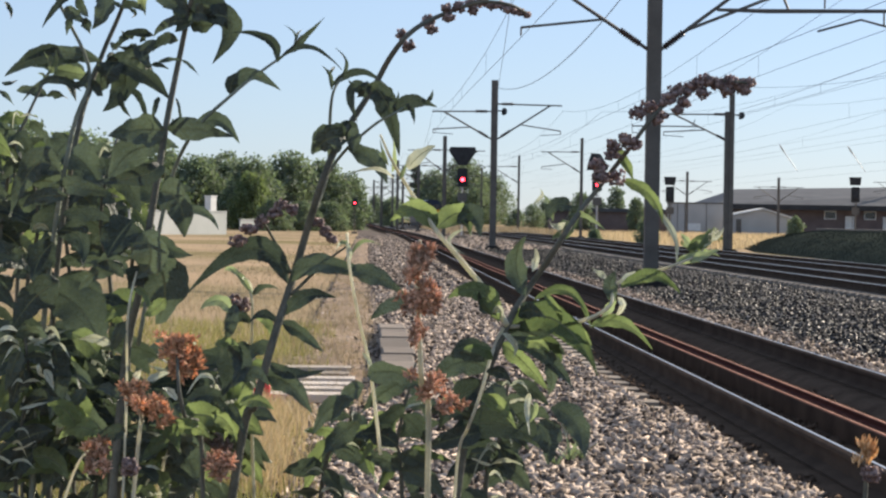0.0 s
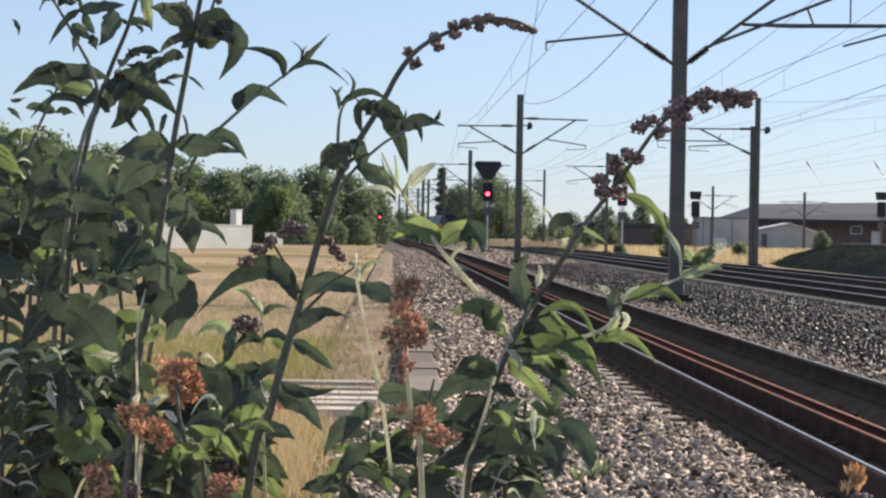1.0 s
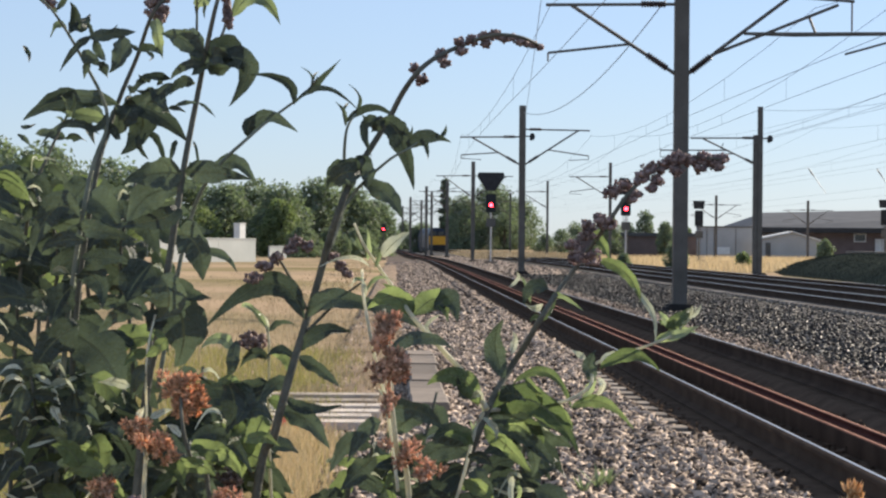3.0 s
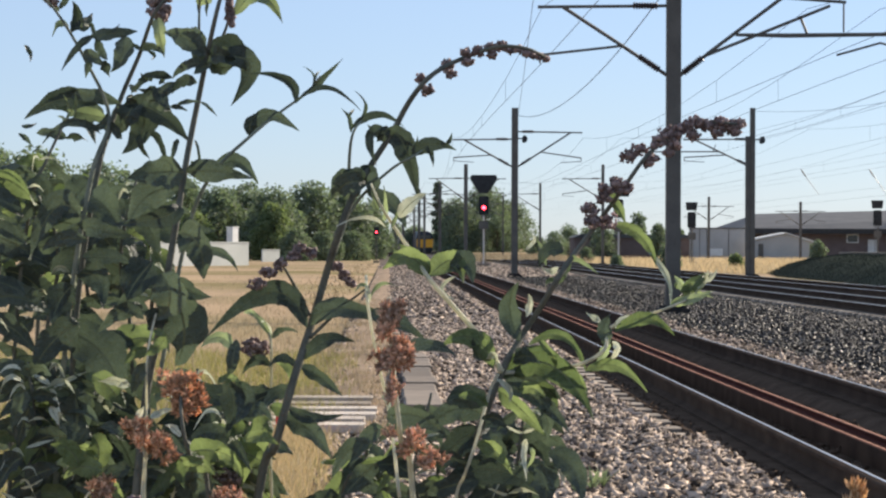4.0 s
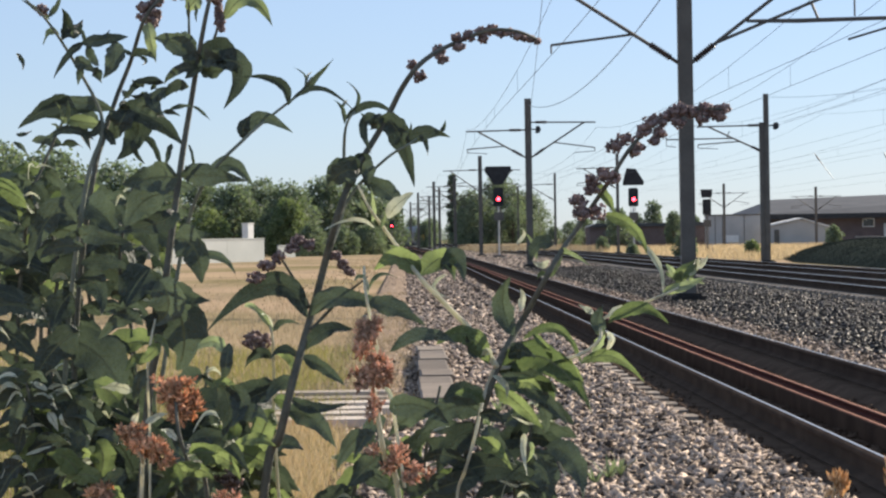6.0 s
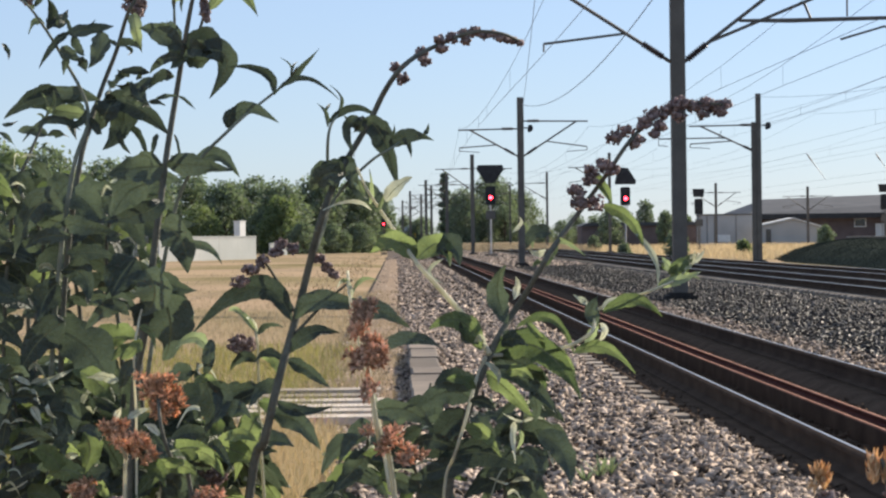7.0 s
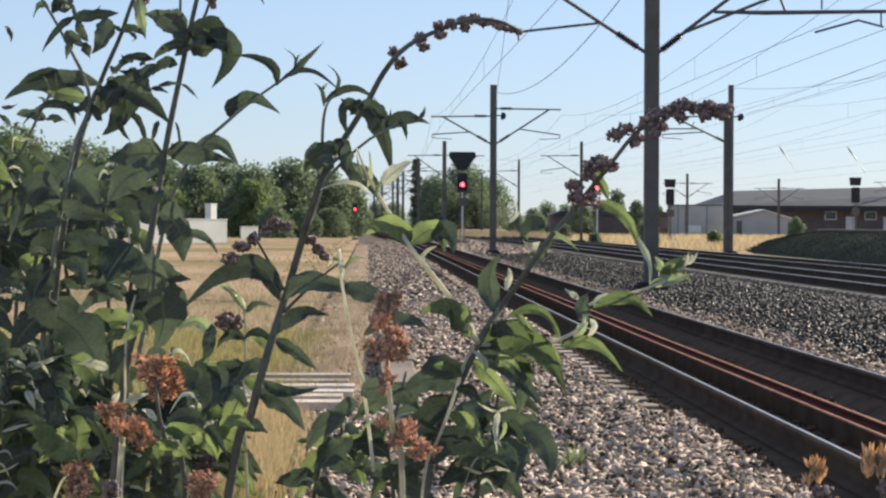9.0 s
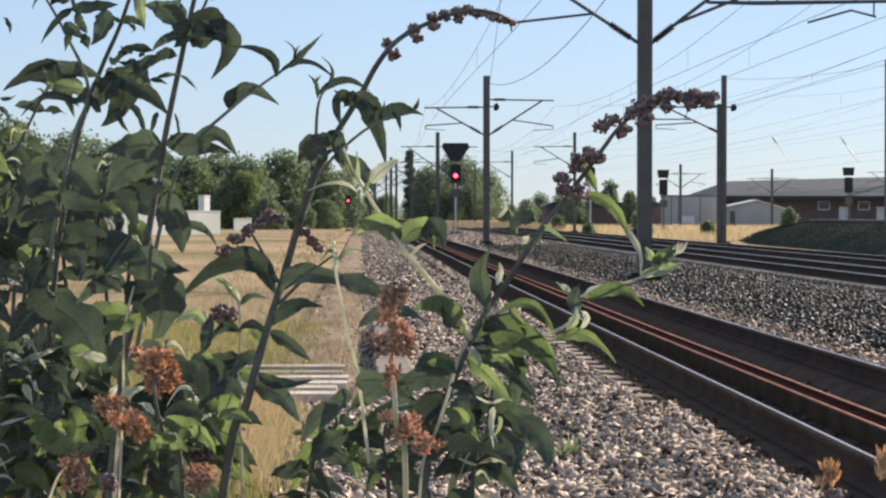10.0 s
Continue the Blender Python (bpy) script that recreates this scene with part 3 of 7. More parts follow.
# ---------------------------------------------------------------- signals
def signal(x, y, light_z, hood, label, post_mat, lit=True, plate=True, size=1.0):
    s = thing("railway_signal", pose(x, y, 0) @ Matrix.Scale(size, 4), label, "railway signal", "signals")
    part("post", Geo().tube([(0, 0, -0.1), (0, 0, light_z - 0.55)], 0.06, 8), post_mat, s)
    part("foot", Geo().box(-0.45, 0.45, -0.35, 0.35, -0.2, 0.1), M_CONCRETE, s)
    head = part("head", Geo().prism(((-0.32, light_z - 0.5), (0.32, light_z - 0.5), (0.36, light_z - 0.4), (0.36, light_z + 0.75), (0.25, light_z + 0.85), (-0.25, light_z + 0.85), (-0.36, light_z + 0.75), (-0.36, light_z - 0.4)), -0.06, 0.12), M_BLACK, s)
    part("lens_hood", Geo().tube([(0, -0.06, light_z), (0, -0.3, light_z + 0.02)], 0.2, 12), M_BLACK, head)
    if lit:
        part("lamp", Geo().tube([(0, -0.305, light_z), (0, -0.33, light_z)], [0.14, 0.11], 14), M_REDLIGHT, head, "lit red lamp")
    if hood == "funnel":
        z = light_z + 1.05
        part("indicator_board", Geo().prism(((-0.3, z), (0.3, z), (0.95, z + 0.95), (0.95, z + 1.25), (0.85, z + 1.33), (-0.85, z + 1.33), (-0.95, z + 1.25), (-0.95, z + 0.95)), -0.05, 0.3), M_BLACK, s, "black funnel-shaped indicator board")
    elif hood == "gable":
        z = light_z + 1.05
        part("indicator_board", Geo().prism(((-0.75, z), (0.75, z), (0.8, z + 0.25), (0.2, z + 1.2), (-0.45, z + 1.25), (-0.7, z + 0.4)), -0.05, 0.3), M_BLACK, s, "black gable-shaped indicator board")
    elif hood == "box":
        z = light_z + 1.0
        part("indicator_board", Geo().prism(((-0.42, z), (0.42, z), (0.5, z + 0.7), (-0.5, z + 0.7)), -0.05, 0.3), M_BLACK, s)
    if plate:
        part("plate", Geo().box(-0.34, 0.34, -0.12, -0.09, light_z - 1.55, light_z - 0.95), M_STEEL, s, "grey identification plate")
        part("ladder", ladder(light_z), M_STEEL, s)
    return s


def ladder(z):
    g = Geo()
    for x in (-0.17, 0.17):
        g.tube([(x, 0.35, 0), (x, 0.2, z - 0.3)], 0.02, 5)
    for i in range(int(z / 0.35)):
        g.tube([(-0.17, 0.35 - 0.03 * i / 3, 0.2 + 0.33 * i), (0.17, 0.35 - 0.03 * i / 3, 0.2 + 0.33 * i)], 0.014, 4)
    return g


signal(6.8, 170, 4.15, "funnel", "tall railway signal showing red under a funnel-shaped board", M_GALV)
signal(16.8, 172, 4.0, "gable", "railway signal showing red under a gable-shaped board", M_GALV)
signal(-1.17, 205, 4.4, "", "distant low railway signal showing red", M_STEEL, True, False, 0.58)
signal(26.2, 203, 3.55, "box", "railway signal seen unlit beside the sidings", M_STEEL, False)
signal(42.2, 202, 3.75, "box", "railway signal seen unlit beside the sidings", M_STEEL, False)


# ---------------------------------------------------------------- buildings
def long_shed():
    b = thing("goods_shed", pose(0, 0, 0), "long dark red brick shed under a grey sheet roof", "shed")
    part("wall", Geo().box(49, 110, 296, 322, -0.2, 3.55), M_BRICK, b)
    g = Geo()
    n = len(g.v)
    g.v += [(44.2, 294, 3.75), (112, 294, 3.75), (112, 309, 7.6), (48.4, 309, 5.8), (44.2, 324, 3.75), (112, 324, 3.75),
            (44.2, 294, 3.55), (112, 294, 3.55), (44.2, 324, 3.55), (112, 324, 3.55)]
    g.f += [(0, 1, 2, 3), (3, 2, 5, 4), (0, 3, 4), (1, 5, 2), (6, 7, 1, 0), (6, 8, 9, 7), (8, 4, 5, 9), (6, 0, 4, 8), (7, 9, 5, 1)]
    part("roof", g, M_ROOF, b)
    # dark strip that paints the shade under the eaves
    part("fascia", Geo().box(44.2, 112, 293.9, 293.99, 3.1, 3.74), M_BLACK, b, "dark strip painted as the shade under the eaves")
    for i in range(9):
        x = 58.0 + 5.1 * i
        w = part("window", Geo().box(x, x + 1.3, 295.9, 295.99, 2.1, 2.95), M_GLASS, b)
        part("window_frame", Geo().box(x - 0.12, x + 1.42, 295.82, 295.89, 2.95, 3.07).box(x - 0.12, x + 1.42, 295.82, 295.89, 1.98, 2.1).box(x - 0.12, x, 295.82, 295.89, 2.1, 2.95).box(x + 1.3, x + 1.42, 295.82, 295.89, 2.1, 2.95), M_WHITE, w)
    for x in (60.6, 65.4):
        part("door", Geo().box(x, x + 1.1, 295.85, 295.97, 0, 2.4), M_WHITE, b)
    return b


def grey_hall():
    b = thing("grey_hall", pose(0, 0, 0), "pale grey sheet-clad hall with a flat roof", "building")
    part("wall", Geo().box(37.6, 44.5, 290, 293.5, -0.2, 3.65), M_WALLGREY, b)
    part("parapet", Geo().box(37.5, 44.6, 289.9, 293.6, 3.65, 3.8), M_STEEL, b)
    for x in (38.4, 39.3, 42.0):
        part("panel_joint", Geo().box(x, x + 0.06, 289.94, 289.99, -0.2, 3.65), M_STEEL, b)
    part("gate", Geo().box(39.6, 41.3, 289.9, 289.97, 0.3, 1.2), M_WHITE, b)
    return b


def small_shed():
    b = thing("gabled_shed", pose(0, 0, 0), "small grey shed with a pale gabled roof", "shed")
    part("wall", Geo().prism(((44.2, -0.2), (51.9, -0.2), (51.9, 1.9), (48.1, 3.05), (44.2, 2.15)), 284, 288), M_WALLGREY, b)
    part("roof", Geo().prism(((43.9, 2.15), (48.1, 3.08), (48.1, 3.2), (43.9, 2.35)), 283.7, 288.3).prism(((48.1, 3.08), (52.2, 1.8), (52.2, 1.98), (48.1, 3.2)), 283.7, 288.3), M_WHITE, b)
    part("door", Geo().box(44.8, 45.4, 283.9, 283.98, 0, 1.8), M_STEEL, b)
    return b


long_shed()
grey_hall()
small_shed()
low = thing("brick_building", pose(0, 0, 0), "long low red brick building among small trees", "building")
part("wall", Geo().box(23.4, 38.3, 297, 304, -0.2, 2.5), M_BRICK, low)
part("roof", Geo().prism(((23.1, 2.5), (38.6, 2.5), (37.6, 2.95), (24.2, 2.95)), 296.6, 304.4), M_ROOF, low)


def site_wall(m, length, z, label):
    """A wall of upright panels under a coping, running along its own x."""
    c = thing("site_wall", m, label, "wall")
    n = max(1, round(length / 2.4))
    step = length / n
    for i in range(n):
        part("panel", Geo().box(i * step + 0.006, (i + 1) * step - 0.006, -0.004 * (i % 2), 0.12, -0.1, z), M_PANELWALL, c)
    part("coping", Geo().box(0, length, -0.04, 0.16, z, z + 0.08), M_PANELWALL, c)
    return c


site_wall(pose(-15.6, 154, -0.1, 0, 0, 60), 11.5, 1.62, "weathered pale concrete panel wall along the meadow")
site_wall(pose(-11.0, 203, 0, 0, 0, 58), 2.6, 0.95, "short pale concrete wall beside bushes")
box = thing("relay_cabinet", pose(-11.25, 168, 0, 0, 0, 58), "tall white equipment cabinet behind a wall", "cabinet")
part("body", Geo().box(-0.35, 0.35, -0.26, 0.26, 0, 2.62), M_WHITE, box)
part("lid", Geo().box(-0.38, 0.38, -0.29, 0.29, 2.62, 2.7), M_WHITE, box)


def palisade(x0, x1, y):
    f = thing("palisade_fence", pose(0, 0, 0), "grey-green galvanised palisade fence before the trees", "fence")
    part("rail", Geo().box(x0, x1, y + 0.04, y + 0.08, 0.4, 0.48), M_FENCE, f)
    part("rail", Geo().box(x0, x1, y + 0.04, y + 0.08, 1.6, 1.68), M_FENCE, f)
    pale = part("pale", Geo().prism(((-0.045, 0), (0.045, 0), (0.045, 1.9), (0, 2.05), (-0.045, 1.9)), -0.012, 0.012), M_FENCE, f)
    pale.matrix_basis = pose(x0, y, 0)
    for i in range(1, int((x1 - x0) / 0.19)):
        again(pale, pose(x0 + 0.19 * i, y, 0), f)


palisade(-38, -20.5, 195)


# ---------------------------------------------------------------- trees and grass
def crown_cards(lumps, count, size):
    """Small leaf blades in uneven lumps, denser to the outside: arrays of points and faces."""
    at = []
    weights = np.array([l[3] ** 2 for l in lumps])
    pick = rng.choice(len(lumps), count, p=weights / weights.sum())
    way = rng.normal(size=(count, 3))
    way /= np.linalg.norm(way, axis=1, keepdims=True)
    far = rng.uniform(0.55, 1.06, (count, 1)) * rng.uniform(0.85, 1.1, (count, 1))
    L = np.array(lumps)[pick]
    at = L[:, :3] + way * far * L[:, 3:4] * np.array([1, 1, 0.85])
    a = rng.normal(size=(count, 3))
    a /= np.linalg.norm(a, axis=1, keepdims=True)
    b = np.cross(a, rng.normal(size=(count, 3)))
    b /= np.linalg.norm(b, axis=1, keepdims=True)
    s = size * rng.uniform(0.5, 1.3, (count, 1))
    v = np.stack([at - a * s, at + b * s * 0.5, at + a * s, at - b * s * 0.5], 1)
    return v.reshape(-1, 3), np.arange(count * 4).reshape(-1, 4)


def tree(name, label, x, y, height, width, mat, low=0.12, cards=3600, seed=1, group="trees behind the meadow"):
    r = random.Random(seed)
    t = thing(name, pose(x, y, -0.1, 0, 0, seed * 37 % 360), label, "tree" if name != "bush" else "bush", group)
    wood = Geo()
    wood.tube([(0, 0, -0.2), (0.05, 0, height * 0.3), (0.1, 0.05, height * 0.75)], [height * 0.025, height * 0.018, height * 0.006], 7)
    lumps = []
    n = 22
    for i in range(n):
        f = i / (n - 1)
        z = height * (low + (0.93 - low) * f)
        spread = width * 0.5 * math.sin(math.pi * min(1, 0.22 + 0.74 * f)) ** 0.8
        ang = i * 2.4 + r.random()
        rad = spread * r.uniform(0.35, 0.75)
        size = max(0.32, min(width, height) * r.uniform(0.17, 0.26))
        c = (rad * math.cos(ang), rad * math.sin(ang), z - size * 0.3)
        lumps.append((*c, size))
        wood.tube([(0.03, 0, z * 0.55), (c[0] * 0.5, c[1] * 0.5, z * 0.8), c], [height * 0.009, height * 0.005, 0.01], 5)
    part("trunk", wood, M_BARK, t)
    v, f = crown_cards(lumps, cards * 2, 0.02 * height + 0.06)
    crown = Geo()
    crown.v, crown.f = [tuple(p) for p in v.tolist()], [tuple(q) for q in f.tolist()]
    part("crown", crown, mat, t)
    return t


for i, (x, y, h, w) in enumerate(((-40, 232, 11.5, 13), (-34, 226, 10.8, 12), (-28.5, 232, 9.6, 11), (-24.5, 228, 8.6, 10), (-20.5, 236, 8.2, 10), (-11.2, 228, 7.0, 8.5), (-8, 236, 7.8, 8), (-4.6, 240, 7.2, 7), (-2.2, 262, 6.2, 7), (-15, 244, 8.0, 10), (-46, 230, 12.5, 12), (-31, 222, 7.6, 9), (-17, 232, 7.2, 9))):
    tree("tree", "dense dark green broadleaf tree behind the meadow", x, y, h, w, M_CROWN, 0.0, 4200, i + 1)
for i, (x, y, h, w) in enumerate(((-18.6, 222, 4.8, 5), (-11.0, 224, 5.6, 4.5), (-31.5, 210, 4.6, 6), (-36.5, 208, 5.6, 6), (-21.5, 209, 4.4, 6), (-26, 211, 4.0, 6), (-8.6, 214, 3.0, 4.5), (-6.0, 218, 2.8, 4.5), (-3.6, 224, 2.8, 4.5))):
    tree("tree", "light green sunlit young tree behind a pale wall", x, y, h, w, M_CROWNLIGHT if i < 6 else M_CROWN, 0.0, 3000, i + 21)
for i, (x, y, h, w) in enumerate(((25.8, 640, 18, 21), (16.8, 646, 13, 15), (33.8, 650, 14.4, 18), (18.4, 628, 14.0, 15), (29, 630, 9.5, 16))):
    tree("tree", "large round dark green tree behind the signal", x, y, h, w, M_CROWN, 0.0, 5000, i + 41, "trees beyond the line")
tree("poplar", "narrow columnar dark poplar", 13.1, 640, 20.0, 3.4, M_CROWN, 0.1, 2600, 51, "trees beyond the line")
for i, (x, y, h, w) in enumerate(((2.0, 548, 6.6, 6.5), (5.6, 556, 6.4, 6), (9.0, 760, 8.4, 9), (16.0, 740, 8.0, 9), (-3, 500, 7.0, 8), (22, 700, 7.2, 9), (3.4, 400, 4.6, 3.6))):
    tree("tree", "distant dark tree along the line", x, y, h, w, M_CROWN, 0.04, 2600, i + 61, "trees beyond the line")
for i, (x, y, h, w) in enumerate(((33.2, 312, 6.1, 3.4), (26.8, 293.5, 5.1, 3.8), (33.5, 292, 4.5, 2.8), (24.6, 322, 4.4, 4.2), (27.4, 324, 4.3, 4.2), (30.8, 312, 4.3, 3.6), (22.0, 312, 3.6, 4), (19.0, 300, 2.8, 3.5), (36.0, 312, 4.4, 3.4), (38.9, 314, 4.0, 3.0))):
    tree("tree", "small dark green tree beside low buildings", x, y, h, w, M_CROWN, 0.06, 1600, i + 81, "trees by the sidings")
for i, (x, y, h, w) in enumerate(((17.9, 150, 1.7, 1.7), (23.7, 160, 1.0, 1.1), (34.8, 190, 2.1, 1.7), (16.0, 165, 0.8, 0.9), (18.5, 220, 1.4, 1.5))):
    tree("bush", "grey-green rounded bush in dry grass", x, y, h, w, M_CROWNLIGHT if i == 1 else M_CROWN, 0.02, 1300, i + 91, "bushes by the sidings")


def blades(name, mat, label, n, place, height, width):
    """Grass blades: bent slips of two faces each."""
    at = place(n)
    h = height * rng.uniform(0.5, 1.25, (n, 1))
    lean = rng.normal(0, 0.3, (n, 2))
    turn = rng.uniform(0, math.pi, n)
    side = np.stack([np.cos(turn), np.sin(turn), np.zeros(n)], 1) * width
    top = at + np.concatenate([lean * h, h], 1)
    mid = at + np.concatenate([lean * h * 0.3, h * 0.55], 1)
    v = np.stack([at - side, at + side, mid + side * 0.7, mid - side * 0.7, top], 1).reshape(-1, 3)
    i = np.arange(n)[:, None] * 5
    f = np.concatenate([i + [0, 1, 2], i + [0, 2, 3], i + [3, 2, 4]], 0)
    return bulk(name, v, f, mat, label, "grass")


def area(x0, x1, y0, y1, z, clump=0.0):
    def place(n):
        y = y0 * (y1 / y0) ** rng.random(n)
        x = x0 + (x1 - x0) * rng.random(n)
        keep = np.stack([x, y, np.full(n, z)], 1)
        if clump:
            k = n // 14
            c = rng.integers(0, k, n)
            keep = keep[c] + rng.normal(0, clump, (n, 3)) * [1, 1, 0]
        return keep
    return place


blades("dry_grass", M_GRASS, "short dry straw-coloured meadow grass", 30000, area(-8, -0.75, 9, 60, -0.08), 0.11, 0.004)
blades("green_grass", M_GRASSGREEN, "yellow-green grass among dry meadow grass", 40000, area(-5.5, -0.55, 10, 30, -0.1, 0.12), 0.15, 0.004)
blades("straw_tufts", M_STRAW, "pale straw tufts at the edge of the ballast", 11000, area(-1.45, -0.52, 11.5, 16.4, -0.12, 0.1), 0.22, 0.0035)
blades("far_dry_grass", M_GRASS, "short dry grass far across the meadow", 16000, area(-32, -1.2, 55, 190, -0.1), 0.09, 0.03)
blades("verge_grass", M_GRASS, "sparse dry grass on the earth verge", 5000, area(-0.85, 0.0, 17, 60, -0.07, 0.08), 0.09, 0.004)
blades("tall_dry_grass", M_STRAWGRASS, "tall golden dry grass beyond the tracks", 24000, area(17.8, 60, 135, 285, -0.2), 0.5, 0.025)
blades("line_side_grass", M_GRASS, "golden dry grass along the far line", 9000, area(7.2, 19, 215, 320, -0.2), 0.7, 0.03)


def bank():
    """The grassed bank, its shade put into a dark colour, with a pale edge on top, beside the far track."""
    g = Geo()
    section = ((0, -0.3), (0.9, 0.15), (2.0, 0.6), (3.2, 0.9), (4.4, 1.0), (40, 1.02), (40, -0.4))
    line = [(25.4, 160, -0.85), (23.4, 150, -0.5), (21.6, 138, -0.25), (20.0, 122, 0), (19.2, 90, 0), (18.6, 50, 0), (18.4, 0, 0)]
    g.sweep(section, line[::-1])
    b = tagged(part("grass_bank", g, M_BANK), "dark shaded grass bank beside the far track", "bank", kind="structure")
    part("edge_slab", Geo().box(24.6, 25.4, 40, 128, 1.005, 1.1), M_CONCRETE, b, "pale concrete edging on top")

    def place(n):
        u, y = rng.random(n), rng.uniform(62, 159, n)
        edge = np.interp(y, [50, 90, 122, 138, 150, 160], [18.6, 19.2, 20.0, 21.6, 23.4, 25.4])
        drop = np.interp(y, [122, 138, 150, 160], [0, -0.25, -0.5, -0.85])
        x = u * 4.4
        return np.stack([edge + x, y, drop + np.interp(x, [0, 0.9, 2.0, 3.2, 4.4], [-0.3, 0.15, 0.6, 0.9, 1.0]) - 0.02], 1)
    blades("bank_grass", M_BANK, "rough green grass on the bank, darkened for shade", 32000, place, 0.11, 0.008)


bank()


# ---------------------------------------------------------------- beside the track
def trough():
    """Concrete cable trough along the ballast; each lid is a piece."""
    t = thing("cable_trough", pose(0, 0, 0), "concrete cable trough with separate lids beside the ballast", "cable trough", "", "structure")
    part("channel", Geo().box(0.12, 0.16, 18.8, 27.8, -0.25, -0.02).box(0.36, 0.4, 18.8, 27.8, -0.25, -0.02), M_CONCRETE, t)
    lid = part("lid", Geo().prism(((0.1, -0.02), (0.42, -0.02), (0.42, 0.03), (0.4, 0.045), (0.12, 0.045), (0.1, 0.03)), 0, 0.985), M_CONCRETE, t)
    lid.matrix_basis = pose(0, 18.8, 0)
    r = random.Random(4)
    for i in range(1, 9):
        again(lid, pose(r.uniform(-0.02, 0.02), 18.8 + i, r.uniform(-0.006, 0.012), 0, 0, r.uniform(-0.8, 0.8)), t)


trough()


def boards():
    """A boarded crossing of grey planks with a red marker block."""
    b = thing("plank_walkway", pose(0, 0, 0), "weathered grey planks laid side by side in the grass", "walkway")
    plank = part("plank", Geo().box(-0.55, 0.55, -0.15, 0.15, 0, 0.06), M_PLANK, b)
    plank.matrix_basis = pose(-0.75, 17.4, -0.06)
    r = random.Random(9)
    for i in range(1, 6):
        again(plank, pose(-0.75 + r.uniform(-0.1, 0.1), 17.4 + 0.62 * i, -0.06 + r.uniform(-0.01, 0.015), 0, 0, r.uniform(-0.8, 0.8)), b)
    mk = thing("marker_block", pose(-0.785, 17.1, -0.08), "small red plastic marker block beside planks", "marker")
    part("body", Geo().prism(((-0.06, 0), (0.06, 0), (0.055, 0.15), (0.035, 0.17), (-0.045, 0.175), (-0.06, 0.15)), -0.05, 0.05), M_REDBOX, mk)


boards()


def weed(x, y, seed):
    """A low yellow-green weed among the stones."""
    r = random.Random(seed)
    w = thing("weed", pose(x, y, -0.06), "small yellow-green weed growing in the ballast", "weed", "weeds in the ballast")
    for i in range(12):
        a, lean, h = r.uniform(0, 6.28), r.uniform(0.3, 1.0), r.uniform(0.06, 0.14)
        g = Geo()
        for k in range(5):
            t = k / 4
            c = Vector((math.cos(a) * lean * h * t, math.sin(a) * lean * h * t, h * t * (1.3 - 0.5 * t * lean)))
            wd = 0.009 * math.sin(math.pi * min(0.97, 0.12 + 0.85 * t))
            off = Vector((-math.sin(a), math.cos(a), 0)) * wd
            g.v += [tuple(c - off), tuple(c + Vector((0, 0, -0.002))), tuple(c + off)]
        for k in range(4):
            g.f += [(3 * k, 3 * k + 1, 3 * k + 4, 3 * k + 3), (3 * k + 1, 3 * k + 2, 3 * k + 5, 3 * k + 4)]
        part("leaf", g, M_LEAFPALE, w)


for i, (x, y) in enumerate(((1.12, 13.15), (1.2, 13.35), (1.02, 12.9), (0.55, 16.5), (0.7, 18.2))):
    weed(x, y, i + 3)


# ---------------------------------------------------------------- train
def train():
    """The receding rear of a train: a locomotive with a yellow end and two coaches before it."""
    t = thing("train", pose(8.3, 310, 0.17), "dark blue train receding, with a yellow locomotive end", "train")
    g = Geo()
    g.prism(((-1.32, 0.5), (1.32, 0.5), (1.36, 1.4), (1.36, 2.6), (1.05, 3.45), (0.5, 3.72), (-0.5, 3.72), (-1.05, 3.45), (-1.36, 2.6), (-1.36, 1.4)), 0.5, 17)
    g.prism(((-1.3, 0.5), (1.3, 0.5), (1.36, 1.4), (1.36, 2.6), (1.05, 3.45), (0.5, 3.72), (-0.5, 3.72), (-1.05, 3.45), (-1.36, 2.6), (-1.36, 1.4)), 18, 40)
    part("body", g, M_TRAINBODY, t)
    part("end", Geo().prism(((-1.26, 1.0), (1.26, 1.0), (1.34, 1.4), (1.34, 2.35), (-1.34, 2.35), (-1.34, 1.4)), 0.1, 0.5), M_YELLOW, t, "warning yellow painted end")
    part("side_panel", Geo().box(1.365, 1.39, 0.5, 4, 1.0, 2.6), M_YELLOW, t, "yellow side panel")
    part("windscreen", Geo().box(-1.0, -0.1, 0.3, 0.52, 2.45, 3.1).box(0.1, 1.0, 0.3, 0.52, 2.45, 3.1), M_GLASS, t)
    part("underframe", Geo().box(-1.2, 1.2, 0.6, 40, 0.1, 0.5).box(-1.3, 1.3, 0.2, 0.5, 0.45, 0.95), M_BLACK, t)
    for x in (-0.87, 0.87):
        part("buffer", Geo().tube([(x, 0.2, 0.85), (x, -0.3, 0.85), (x, -0.32, 0.85)], [0.09, 0.09, 0.22], 10), M_BLACK, t)
    for y in (2.2, 4.6, 12.5, 14.9):
        part("wheelset", Geo().tube([(-0.8, y, 0.46), (-0.66, y, 0.46)], 0.46, 14).tube([(0.66, y, 0.46), (0.8, y, 0.46)], 0.46, 14).tube([(-0.66, y, 0.46), (0.66, y, 0.46)], 0.08, 8), M_STEEL, t)
    return t


the_train = train()


# ---------------------------------------------------------------- shrub by the camera
shrub = thing("buddleia_shrub", pose(0, 0, 0), "tall buddleia shrub with dark drooping leaves and dried brown flower spikes", "shrub")
ROOT = {}


